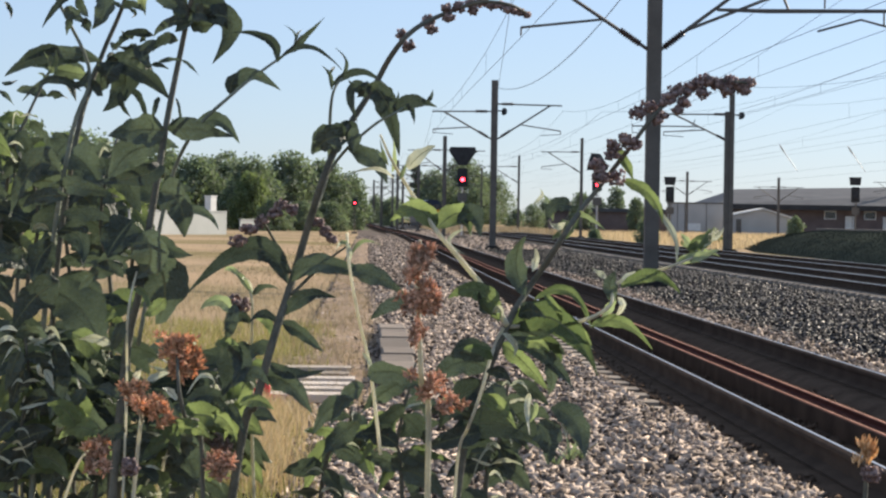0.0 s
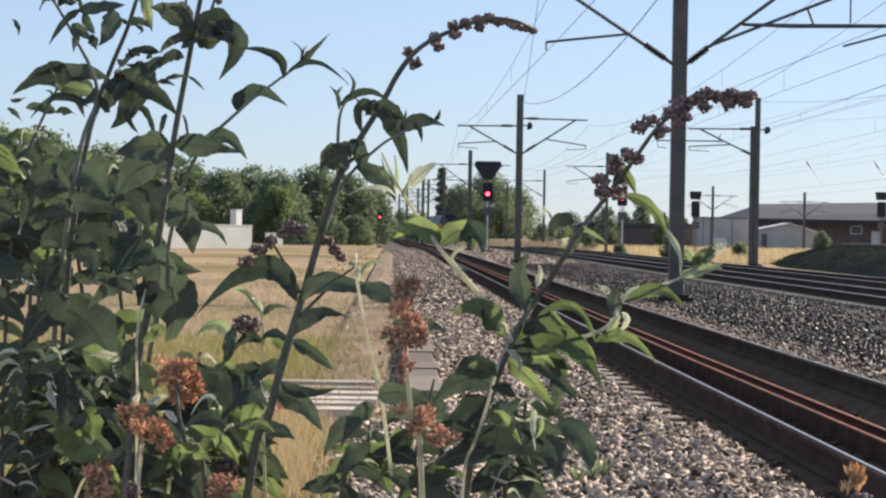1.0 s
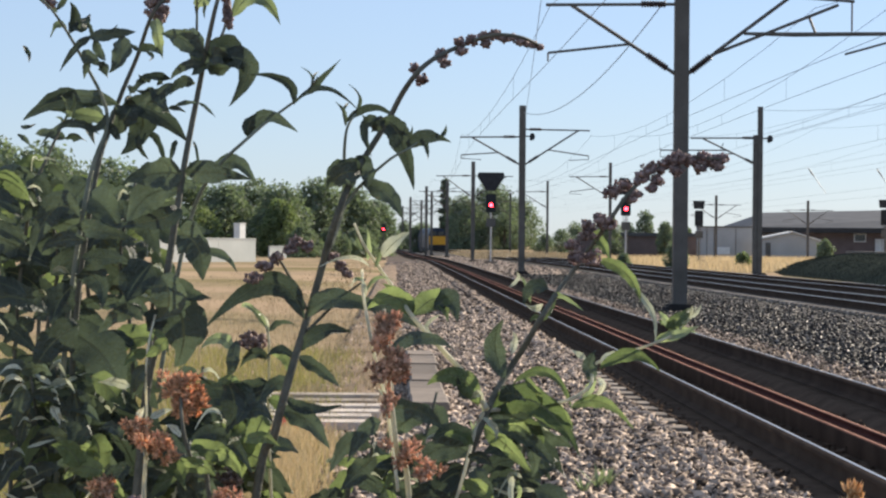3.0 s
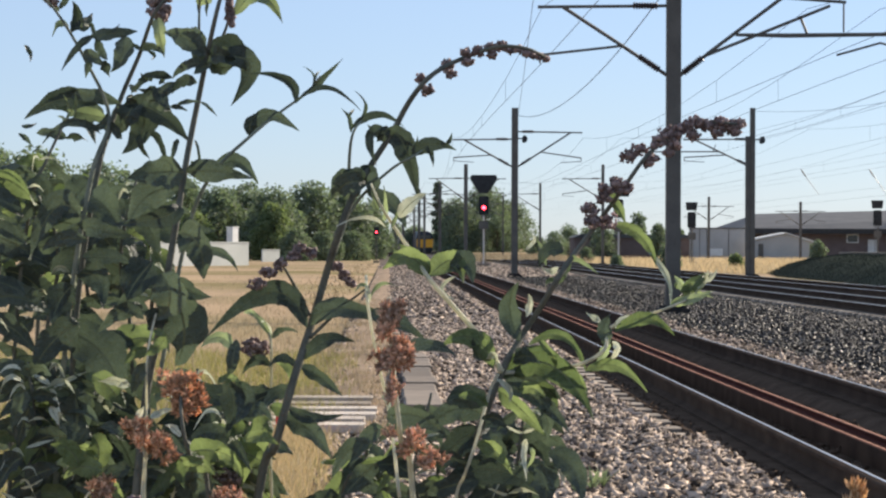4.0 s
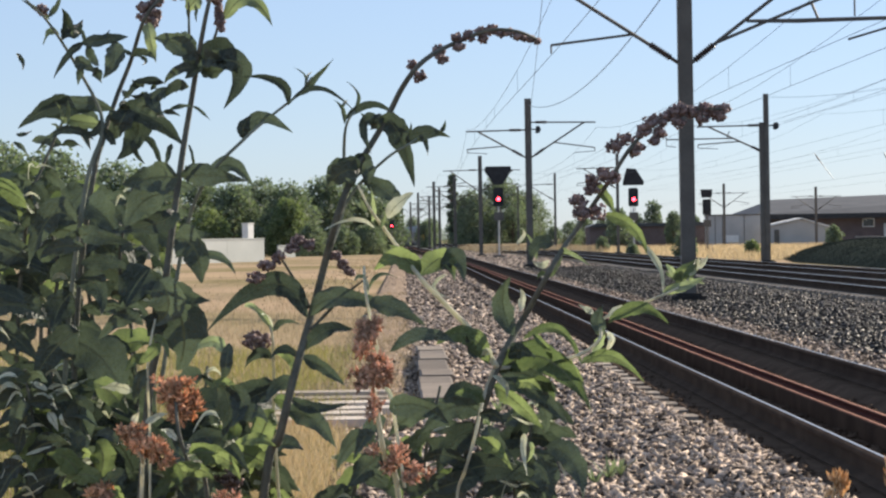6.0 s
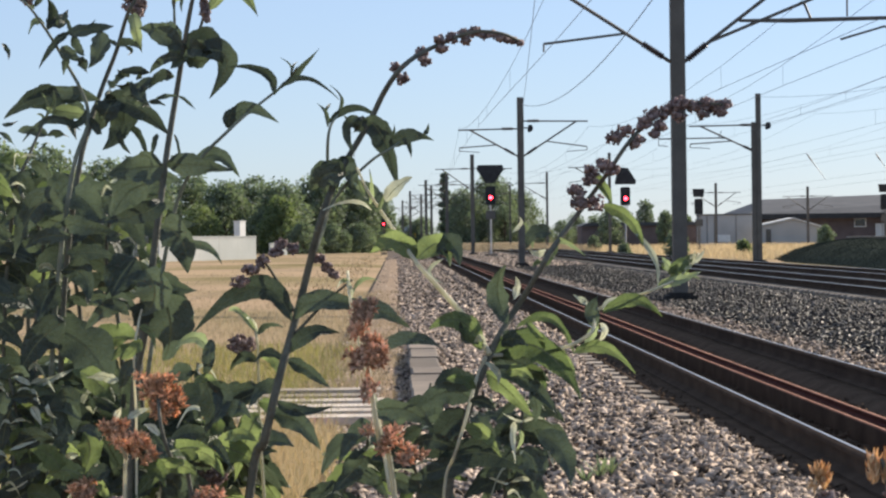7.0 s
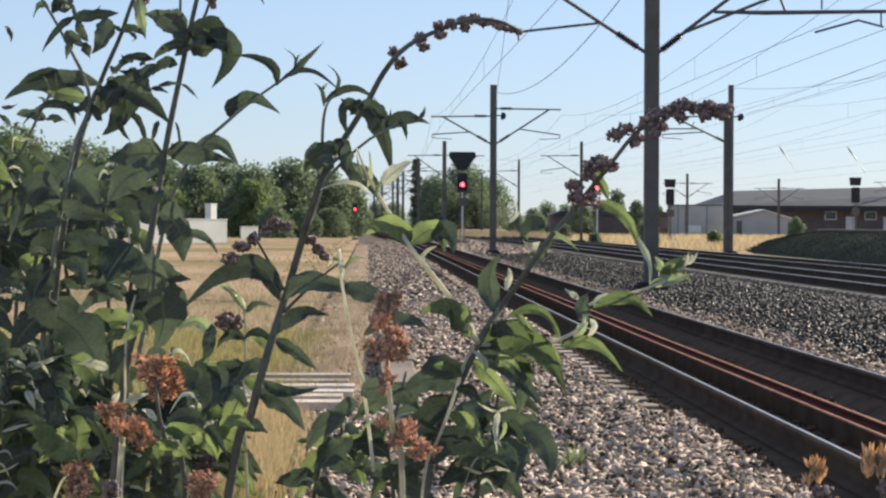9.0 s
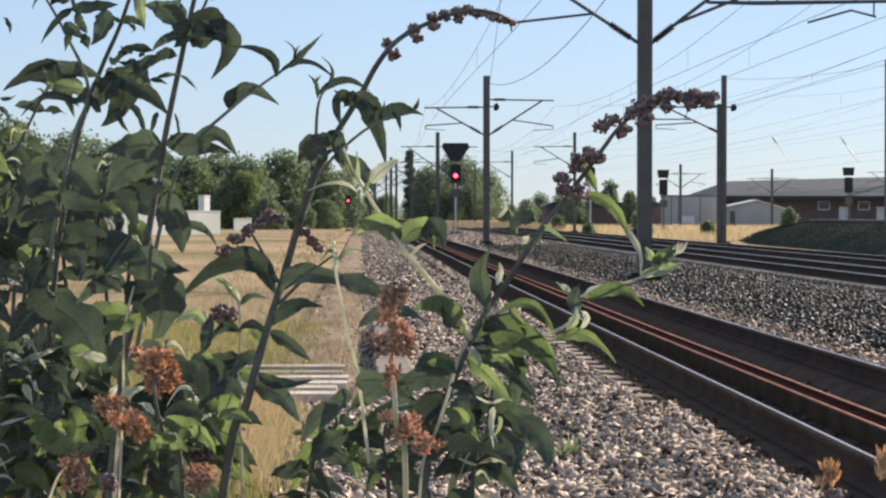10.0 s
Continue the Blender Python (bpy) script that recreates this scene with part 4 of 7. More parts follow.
def smooth_line(points, y):
    pts = [Vector((x, y, z)) for x, z in points]
    pts = [2 * pts[0] - pts[1]] + pts + [2 * pts[-1] - pts[-2]]
    out = []
    for i in range(1, len(pts) - 2):
        a, b, c, d = pts[i - 1:i + 3]
        for k in range(5):
            t = k / 5
            out.append(0.5 * (2 * b + (c - a) * t + (2 * a - 5 * b + 4 * c - d) * t * t + (3 * b - a - 3 * c + d) * t ** 3))
    out.append(pts[-2])
    return out


def stem(y, r0, r1, mat, *points):
    """A woody shoot through points (x, z) at the distance y, thick at its root; it sways as one piece."""
    line = smooth_line(points, y)
    n = len(line)
    for i, p in enumerate(line):
        p.y += 0.03 * math.sin(i * 0.35)
    ob = part("stem", Geo().tube(line, [0.85 * (r0 + (r1 - r0) * i / (n - 1)) for i in range(n)], 7), mat, shrub, smooth=True)
    ROOT[ob.name] = line
    return ob


leaf_count = [0]


def blade(st, y, foot, middle, tip, width, turn, mat=None):
    """A lance-shaped leaf through three points (x, z), turned about its rib by turn degrees; its edges curl and fray a little."""
    leaf_count[0] += 1
    r = random.Random(leaf_count[0])
    a = Vector((foot[0], y, foot[1]))
    b = Vector((tip[0], y + r.uniform(-0.04, 0.04), tip[1]))
    mid = 2 * Vector((middle[0], y + r.uniform(-0.02, 0.02), middle[1])) - 0.5 * (a + b)
    tilt = radians(turn + r.uniform(-10, 10)) * r.choice((-1, 1))
    g = Geo()
    n = 18
    phase, fold, peak = r.uniform(0, 6), r.uniform(0.05, 0.55), r.uniform(0.62, 0.85)
    last = None
    for i in range(n + 1):
        t = i / n
        p = a * (1 - t) ** 2 + mid * 2 * t * (1 - t) + b * t * t
        d = ((mid - a) * (1 - t) + (b - mid) * t).normalized()
        f = d.cross(Vector((0, 1, 0))).normalized()
        if last and f.dot(last) < 0:
            f = -f
        last = f
        twist = tilt + 0.5 * (t - 0.5) * math.sin(phase)
        w = f * math.cos(twist) + d.cross(f) * math.sin(twist)
        up = d.cross(w)
        half = 0.5 * width * (0.05 + 2.25 * t ** peak * (1 - t) ** 1.05 * (1 + 0.5 * (1 - t)))
        if i == n:
            half = 0.0006
        wave = width * (0.1 * math.sin(9 * t + phase) + 0.05 * math.sin(19 * t + 2.3 * phase))
        for u in (-1, -0.5, -0.055, 0.055, 0.5, 1):
            side = 1 if u > 0 else -1
            fray = 1 + 0.11 * math.sin(10 * t + phase * side) + 0.07 * math.sin(23 * t + 2 * phase + side) + 0.05 * (i % 2) if abs(u) == 1 else 1
            lift = fold * half * abs(u) + (wave * -u if abs(u) == 1 else 0) - (0.05 * half if abs(u) < 0.1 else 0)
            g.v.append(tuple(p + w * half * u * fray + up * lift))
    for i in range(n):
        for k in range(5):
            j = i * 6 + k
            g.f.append((j, j + 1, j + 7, j + 6))
    ob = part("leaf", g, mat or M_LEAF, st, smooth=True)
    ob.data.materials.append(M_RIB)
    ob.data.polygons.foreach_set("material_index", [1 if k % 5 == 2 else 0 for k in range(5 * n)])
    return ob


def auto_leaves(st, s0, s1, count, size, seed, droop, mat=None):
    """Pairs of leaves along a shoot, between the shares s0 and s1 of its length."""
    r = random.Random(seed)
    line = ROOT[st.name]
    for i in range(count):
        s = s0 + (s1 - s0) * (i + r.random() * 0.6) / count
        k = min(len(line) - 2, int(s * (len(line) - 1)))
        p = line[k].lerp(line[k + 1], s * (len(line) - 1) - k)
        for side in (-1, 1):
            length = size * r.uniform(0.65, 1.25)
            ang = radians(r.uniform(-70, 30))
            x, z = p.x + side * length * math.cos(ang), p.z + length * math.sin(ang) - droop * 0.03
            if r.random() < 0.35:
                k = r.uniform(0.3, 0.6)
                blade(st, p.y - 0.08, (p.x, p.z), (p.x + side * length * k * 0.5, p.z + length * 0.1), (p.x + side * length * k, p.z + length * r.uniform(-0.4, 0.3)), length * 0.1, 35, M_LEAFBACK)
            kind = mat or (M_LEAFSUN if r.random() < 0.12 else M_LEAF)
            rise = length * r.uniform(0.05, 0.22)
            blade(st, p.y + r.uniform(-0.12, 0.12), (p.x, p.z), ((p.x + x) / 2, (p.z + z) / 2 + rise), (x, z), length * r.uniform(0.36, 0.6), r.uniform(0, 45), kind)


def flower(st, x, z, w, h, count, mat, seed):
    """A dried flower clump: many small pointed husks round a middle."""
    r = random.Random(seed)
    y = ROOT[st.name][-1].y
    g = Geo()
    spread = 0.19 if mat is M_GOLD else 0.21
    knots = [Vector((r.gauss(0, spread), r.gauss(0, 0.19), r.gauss(0, spread))) for _ in range(11 if mat is M_GOLD else 7)]
    for _ in range(int(count * (3.6 if mat is not M_SEED else 3.4))):
        way = Vector((r.gauss(0, 1), r.gauss(0, 1), r.gauss(0, 1))).normalized()
        rad = r.random() ** 0.5
        if mat is not M_SEED:
            k = r.choice(knots)
            c = Vector((x + (k.x + way.x * 0.22 * rad) * w, y + (k.y + way.y * 0.22 * rad) * w, z + (k.z + way.z * 0.22 * rad) * h))
        else:
            c = Vector((x + way.x * w * 0.45 * rad, y + way.y * w * 0.4 * rad, z + way.z * h * 0.45 * rad))
        size = r.uniform(0.0045, 0.008) if mat is M_GOLD else r.uniform(0.0035, 0.0068) if mat in (M_ORANGE, M_FADED) else r.uniform(0.0045, 0.0085)
        tip = (way + Vector((0, 0, 0.35))).normalized() * size * (0.8 if mat is M_SEED else 1.5)
        if mat is M_GOLD:   # upright husks of a tuft
            way = (way * 0.45 + Vector((0, 0, 1))).normalized()
            tip = way * size * 1.9
        a = way.orthogonal().normalized() * size * (0.9 if mat is M_SEED else 0.4 if mat is M_GOLD else 0.62)
        b = way.cross(a).normalized() * size * (0.9 if mat is M_SEED else 0.4 if mat is M_GOLD else 0.62)
        n = len(g.v)
        g.v += [tuple(c + a), tuple(c + b), tuple(c - a), tuple(c - b), tuple(c + tip), tuple(c - tip * 0.4)]
        g.f += [(n, n + 1, n + 4), (n + 1, n + 2, n + 4), (n + 2, n + 3, n + 4), (n + 3, n, n + 4), (n + 1, n, n + 5), (n + 2, n + 1, n + 5), (n + 3, n + 2, n + 5), (n, n + 3, n + 5)]
    return part("flower_head", g, mat, st, smooth=mat is M_SEED)



edge_stem = stem(4.7, 0.0057, 0.0023, M_STEM, (-0.784, 0.687), (-0.772, 1.137), (-0.738, 1.385), (-0.704, 1.475), (-0.659, 1.582), (-0.636, 1.610))
slender_stem = stem(4.5, 0.0076, 0.0022, M_STEMGREEN, (-0.699, 0.173), (-0.665, 0.821), (-0.637, 1.144), (-0.590, 1.436), (-0.561, 1.549), (-0.604, 1.657), (-0.654, 1.747), (-0.697, 1.792))
seed_stem = stem(4.55, 0.0077, 0.0033, M_STEM, (-0.630, 0.160), (-0.645, 0.815), (-0.628, 1.143), (-0.586, 1.437), (-0.545, 1.592), (-0.507, 1.683), (-0.476, 1.752), (-0.439, 1.795), (-0.398, 1.808))
tall_stem = stem(4.4, 0.0106, 0.0042, M_STEM, (-0.547, 0.198), (-0.487, 0.958), (-0.451, 1.148), (-0.426, 1.306), (-0.398, 1.502), (-0.372, 1.634), (-0.348, 1.729), (-0.332, 1.792))
fork_twig = stem(4.42, 0.0043, 0.0021, M_STEM, (-0.381, 1.656), (-0.384, 1.720), (-0.380, 1.773))
spur_twig = stem(4.42, 0.0043, 0.0021, M_STEM, (-0.346, 1.683), (-0.331, 1.725), (-0.321, 1.773))
side_twig = stem(4.45, 0.0054, 0.0021, M_STEMGREEN, (-0.460, 1.039), (-0.411, 1.317), (-0.363, 1.434), (-0.285, 1.513), (-0.234, 1.559), (-0.176, 1.603), (-0.154, 1.626))
middle_stem = stem(4.5, 0.0112, 0.0033, M_STEM, (-0.365, 0.170), (-0.277, 0.838), (-0.244, 0.937), (-0.212, 1.056), (-0.177, 1.173), (-0.146, 1.283), (-0.122, 1.359), (-0.090, 1.437), (-0.027, 1.541), (0.004, 1.597), (0.039, 1.641), (0.082, 1.673), (0.136, 1.697), (0.180, 1.706), (0.234, 1.701), (0.273, 1.688))
loop_twig = stem(4.55, 0.0055, 0.0022, M_STEMGREEN, (-0.139, 1.299), (-0.113, 1.382), (-0.109, 1.491), (-0.101, 1.540), (-0.079, 1.573))
hook_twig = stem(4.48, 0.0043, 0.0022, M_STEMGREEN, (-0.135, 1.337), (-0.086, 1.413), (-0.027, 1.467), (0.012, 1.490), (0.044, 1.512))
bud_twig = stem(4.5, 0.0043, 0.0022, M_STEM, (-0.181, 1.186), (-0.211, 1.240), (-0.235, 1.284), (-0.243, 1.292))
low_twig = stem(4.5, 0.0043, 0.0022, M_STEM, (-0.179, 1.143), (-0.119, 1.202), (-0.068, 1.242))
arch_stem = stem(4.4, 0.0095, 0.0027, M_STEM, (0.024, 0.192), (0.073, 0.847), (0.100, 0.971), (0.137, 1.082), (0.172, 1.145), (0.201, 1.193), (0.230, 1.251), (0.255, 1.292), (0.303, 1.357), (0.345, 1.421), (0.388, 1.490), (0.431, 1.531), (0.473, 1.557), (0.516, 1.565), (0.574, 1.563))
pale_branch = stem(4.35, 0.0072, 0.0026, M_STEMPALE, (0.136, 1.088), (0.101, 1.142), (0.049, 1.198), (-0.003, 1.253), (-0.037, 1.300), (-0.070, 1.345), (-0.097, 1.384), (-0.118, 1.426))
right_branch = stem(4.38, 0.0053, 0.0021, M_STEMPALE, (0.137, 1.083), (0.205, 1.088), (0.279, 1.103), (0.327, 1.135), (0.338, 1.172), (0.396, 1.196), (0.444, 1.217), (0.492, 1.242), (0.529, 1.285))
orange_stem = stem(3.9, 0.0066, 0.0038, M_STEMPALE, (0.030, 0.319), (-0.020, 0.900), (-0.039, 0.963), (-0.051, 1.034), (-0.062, 1.109), (-0.069, 1.166), (-0.073, 1.217))
reed_stem = stem(4.3, 0.0041, 0.0031, M_STEMPALE, (-0.006, 0.858), (-0.027, 1.015), (-0.049, 1.109), (-0.068, 1.212), (-0.072, 1.264))
orange_low_stem = stem(4.1, 0.0059, 0.0030, M_STEM, (-0.333, 0.272), (-0.371, 0.863), (-0.402, 0.933), (-0.419, 1.002), (-0.427, 1.070))
orange_left_stem = stem(4.0, 0.0048, 0.0029, M_STEMPALE, (-0.487, 0.299), (-0.476, 0.892), (-0.469, 0.942), (-0.486, 0.990))
corner_stem = stem(3.6, 0.0052, 0.0035, M_STEM, (0.664, 0.390), (0.656, 0.869), (0.639, 0.930), (0.632, 0.957))
corner_stem_right = stem(3.6, 0.0052, 0.0035, M_STEM, (0.787, 0.389), (0.757, 0.869), (0.740, 0.930), (0.731, 0.965))
corner_stem_far = stem(3.65, 0.0053, 0.0035, M_STEM, (0.842, 0.375), (0.817, 0.862), (0.799, 0.924), (0.792, 0.960))
front_shoot = stem(4.34, 0.0034, 0.0042, M_STEMPALE, (0.058, 0.625), (0.060, 0.834), (0.075, 0.897), (0.095, 0.968), (0.111, 1.028), (0.130, 1.081))
inner_shoot = stem(4.36, 0.003, 0.0026, M_STEMPALE, (-0.483, 0.626), (-0.475, 0.940), (-0.471, 1.055), (-0.464, 1.128), (-0.454, 1.191))
corner_shoot = stem(4.05, 0.003, 0.0024, M_STEMPALE, (-0.628, 0.676), (-0.589, 0.841), (-0.560, 0.889), (-0.521, 0.930))
thin_reed = stem(4.6, 0.0044, 0.0022, M_STEMPALE, (-0.250, 0.697), (-0.261, 0.940), (-0.258, 1.073), (-0.258, 1.128), (-0.271, 1.167))
blade(slender_stem, 4.50, (-0.63, 1.714), (-0.622, 1.744), (-0.626, 1.771), 0.026, 8)
blade(slender_stem, 4.50, (-0.626, 1.721), (-0.609, 1.733), (-0.596, 1.753), 0.028, 8)
blade(slender_stem, 4.50, (-0.639, 1.722), (-0.654, 1.73), (-0.665, 1.704), 0.015, 20, M_LEAFPALE)
blade(slender_stem, 4.50, (-0.59, 1.706), (-0.618, 1.684), (-0.647, 1.639), 0.016, 10)
blade(slender_stem, 4.50, (-0.588, 1.71), (-0.592, 1.725), (-0.598, 1.738), 0.009, 10)
blade(slender_stem, 4.50, (-0.596, 1.706), (-0.55, 1.714), (-0.508, 1.719), 0.026, 8)
blade(slender_stem, 4.50, (-0.536, 1.708), (-0.532, 1.673), (-0.555, 1.637), 0.039, 5)
blade(slender_stem, 4.50, (-0.585, 1.704), (-0.577, 1.679), (-0.56, 1.66), 0.022, 10)
blade(slender_stem, 4.50, (-0.609, 1.671), (-0.593, 1.667), (-0.564, 1.648), 0.028, 8)
blade(slender_stem, 4.50, (-0.594, 1.663), (-0.6, 1.646), (-0.605, 1.627), 0.014, 10)
blade(slender_stem, 4.50, (-0.571, 1.66), (-0.564, 1.646), (-0.558, 1.628), 0.02, 8)
blade(slender_stem, 4.50, (-0.553, 1.712), (-0.547, 1.721), (-0.54, 1.73), 0.007, 20)
blade(slender_stem, 4.50, (-0.657, 1.76), (-0.643, 1.775), (-0.628, 1.797), 0.015, 10)
blade(slender_stem, 4.50, (-0.654, 1.755), (-0.673, 1.771), (-0.703, 1.79), 0.013, 10)
blade(seed_stem, 4.55, (-0.472, 1.747), (-0.466, 1.71), (-0.462, 1.673), 0.024, 10, M_LEAFPALE)
blade(seed_stem, 4.55, (-0.502, 1.683), (-0.483, 1.692), (-0.457, 1.675), 0.02, 10)
blade(seed_stem, 4.55, (-0.504, 1.685), (-0.52, 1.695), (-0.537, 1.704), 0.01, 10)
blade(seed_stem, 4.55, (-0.491, 1.683), (-0.479, 1.675), (-0.483, 1.664), 0.008, 15)
blade(tall_stem, 4.40, (-0.362, 1.663), (-0.408, 1.697), (-0.448, 1.706), 0.04, 5)
blade(tall_stem, 4.40, (-0.366, 1.668), (-0.383, 1.699), (-0.395, 1.718), 0.03, 5)
blade(tall_stem, 4.40, (-0.362, 1.678), (-0.372, 1.65), (-0.387, 1.628), 0.053, 5)
blade(tall_stem, 4.40, (-0.364, 1.646), (-0.401, 1.644), (-0.433, 1.621), 0.021, 8)
blade(tall_stem, 4.40, (-0.351, 1.657), (-0.286, 1.648), (-0.322, 1.571), 0.047, 3)
blade(tall_stem, 4.40, (-0.349, 1.653), (-0.32, 1.68), (-0.292, 1.634), 0.051, 3)
blade(tall_stem, 4.40, (-0.362, 1.65), (-0.338, 1.642), (-0.309, 1.646), 0.036, 6)
blade(tall_stem, 4.40, (-0.353, 1.663), (-0.336, 1.663), (-0.322, 1.655), 0.036, 6)
blade(tall_stem, 4.40, (-0.383, 1.613), (-0.411, 1.615), (-0.432, 1.591), 0.025, 8)
blade(tall_stem, 4.40, (-0.429, 1.621), (-0.459, 1.626), (-0.485, 1.621), 0.018, 10)
blade(tall_stem, 4.40, (-0.48, 1.621), (-0.49, 1.607), (-0.507, 1.592), 0.015, 10)
blade(tall_stem, 4.40, (-0.425, 1.613), (-0.457, 1.591), (-0.484, 1.579), 0.017, 10)
blade(tall_stem, 4.40, (-0.445, 1.6), (-0.448, 1.581), (-0.429, 1.562), 0.03, 8)
blade(tall_stem, 4.40, (-0.433, 1.567), (-0.415, 1.564), (-0.398, 1.557), 0.01, 20)
blade(tall_stem, 4.40, (-0.379, 1.576), (-0.406, 1.575), (-0.429, 1.567), 0.01, 15)
blade(tall_stem, 4.40, (-0.377, 1.576), (-0.362, 1.566), (-0.345, 1.548), 0.008, 15)
blade(tall_stem, 4.40, (-0.459, 1.602), (-0.475, 1.597), (-0.495, 1.6), 0.015, 12)
blade(tall_stem, 4.40, (-0.475, 1.581), (-0.486, 1.57), (-0.501, 1.56), 0.013, 12)
blade(spur_twig, 4.42, (-0.314, 1.741), (-0.268, 1.778), (-0.225, 1.727), 0.036, 10, M_LEAFPALE)
blade(fork_twig, 4.42, (-0.359, 1.786), (-0.374, 1.771), (-0.384, 1.758), 0.03, 8, M_LEAFPALE)
blade(fork_twig, 4.42, (-0.363, 1.773), (-0.367, 1.754), (-0.365, 1.735), 0.007, 10)
blade(fork_twig, 4.42, (-0.376, 1.784), (-0.382, 1.763), (-0.38, 1.718), 0.009, 20)
blade(seed_stem, 4.55, (-0.583, 1.582), (-0.657, 1.588), (-0.727, 1.55), 0.044, 5)
blade(seed_stem, 4.55, (-0.545, 1.581), (-0.607, 1.597), (-0.662, 1.597), 0.031, 8)
blade(seed_stem, 4.55, (-0.567, 1.553), (-0.616, 1.562), (-0.668, 1.573), 0.026, 10, M_LEAFPALE)
blade(slender_stem, 4.50, (-0.639, 1.546), (-0.636, 1.571), (-0.646, 1.594), 0.008, 20, M_LEAFPALE)
blade(slender_stem, 4.50, (-0.637, 1.553), (-0.624, 1.571), (-0.622, 1.598), 0.01, 20, M_LEAFPALE)
blade(slender_stem, 4.50, (-0.642, 1.533), (-0.646, 1.549), (-0.663, 1.555), 0.008, 20, M_LEAFPALE)
blade(slender_stem, 4.50, (-0.642, 1.535), (-0.629, 1.546), (-0.62, 1.56), 0.007, 20, M_LEAFPALE)
blade(slender_stem, 4.50, (-0.575, 1.52), (-0.631, 1.54), (-0.687, 1.501), 0.018, 8)
blade(slender_stem, 4.50, (-0.561, 1.561), (-0.579, 1.533), (-0.601, 1.548), 0.014, 10)
blade(seed_stem, 4.55, (-0.531, 1.581), (-0.47, 1.564), (-0.409, 1.505), 0.046, 3)
blade(seed_stem, 4.55, (-0.512, 1.576), (-0.499, 1.535), (-0.538, 1.484), 0.061, 3)
blade(seed_stem, 4.55, (-0.518, 1.579), (-0.531, 1.552), (-0.551, 1.524), 0.044, 6)
blade(seed_stem, 4.55, (-0.491, 1.529), (-0.468, 1.508), (-0.455, 1.457), 0.016, 8)
blade(seed_stem, 4.55, (-0.507, 1.522), (-0.501, 1.497), (-0.49, 1.476), 0.013, 10)
blade(seed_stem, 4.55, (-0.545, 1.576), (-0.562, 1.541), (-0.575, 1.474), 0.016, 8)
blade(seed_stem, 4.55, (-0.531, 1.59), (-0.52, 1.577), (-0.505, 1.562), 0.026, 8)
blade(slender_stem, 4.50, (-0.556, 1.544), (-0.543, 1.52), (-0.532, 1.509), 0.02, 10)
blade(edge_stem, 4.70, (-0.755, 1.547), (-0.742, 1.543), (-0.726, 1.552), 0.01, 15)
blade(edge_stem, 4.70, (-0.753, 1.705), (-0.744, 1.692), (-0.737, 1.671), 0.01, 15)
blade(edge_stem, 4.70, (-0.764, 1.529), (-0.749, 1.52), (-0.731, 1.5), 0.012, 15)
blade(tall_stem, 4.40, (-0.419, 1.507), (-0.425, 1.486), (-0.434, 1.457), 0.011, 10)
blade(tall_stem, 4.40, (-0.387, 1.505), (-0.379, 1.48), (-0.379, 1.446), 0.007, 20)
blade(tall_stem, 4.40, (-0.394, 1.465), (-0.39, 1.452), (-0.386, 1.433), 0.011, 20)
blade(side_twig, 4.45, (-0.289, 1.512), (-0.256, 1.554), (-0.193, 1.524), 0.032, 4)
blade(side_twig, 4.45, (-0.287, 1.517), (-0.285, 1.539), (-0.27, 1.56), 0.028, 6)
blade(side_twig, 4.45, (-0.2, 1.576), (-0.217, 1.621), (-0.285, 1.63), 0.02, 6)
blade(side_twig, 4.45, (-0.178, 1.594), (-0.155, 1.62), (-0.111, 1.66), 0.015, 8)
blade(side_twig, 4.45, (-0.171, 1.607), (-0.167, 1.631), (-0.188, 1.649), 0.005, 15)
blade(side_twig, 4.45, (-0.167, 1.607), (-0.163, 1.627), (-0.154, 1.64), 0.006, 15)
blade(side_twig, 4.45, (-0.2, 1.577), (-0.144, 1.607), (-0.078, 1.566), 0.012, 10)
blade(loop_twig, 4.55, (-0.108, 1.539), (-0.11, 1.566), (-0.126, 1.585), 0.009, 10)
blade(loop_twig, 4.55, (-0.103, 1.548), (-0.079, 1.587), (-0.1, 1.618), 0.008, 10)
blade(loop_twig, 4.55, (-0.106, 1.546), (-0.057, 1.575), (-0.003, 1.55), 0.016, 8)
blade(loop_twig, 4.55, (-0.112, 1.568), (-0.106, 1.579), (-0.101, 1.587), 0.007, 10)
blade(middle_stem, 4.50, (-0.044, 1.55), (-0.07, 1.53), (-0.056, 1.474), 0.022, 6)
blade(middle_stem, 4.50, (-0.033, 1.543), (-0.054, 1.539), (-0.074, 1.554), 0.022, 8)
blade(middle_stem, 4.50, (-0.037, 1.552), (-0.043, 1.535), (-0.057, 1.524), 0.024, 8)
blade(middle_stem, 4.50, (-0.033, 1.541), (-0.001, 1.509), (0.025, 1.411), 0.046, 3)
blade(middle_stem, 4.50, (-0.018, 1.539), (0.004, 1.528), (0.017, 1.511), 0.022, 8)
blade(middle_stem, 4.50, (0.008, 1.502), (0.019, 1.517), (0.021, 1.535), 0.008, 10)
blade(hook_twig, 4.48, (0.012, 1.495), (0.049, 1.515), (0.096, 1.505), 0.029, 5)
blade(hook_twig, 4.48, (0.04, 1.512), (0.049, 1.494), (0.051, 1.47), 0.01, 10)
blade(hook_twig, 4.48, (0.076, 1.516), (0.084, 1.525), (0.087, 1.538), 0.009, 10)
blade(middle_stem, 4.50, (-0.081, 1.448), (-0.122, 1.448), (-0.144, 1.413), 0.039, 3)
blade(middle_stem, 4.50, (-0.085, 1.454), (-0.07, 1.457), (-0.062, 1.411), 0.043, 3)
blade(middle_stem, 4.50, (-0.09, 1.45), (-0.101, 1.424), (-0.107, 1.4), 0.033, 6)
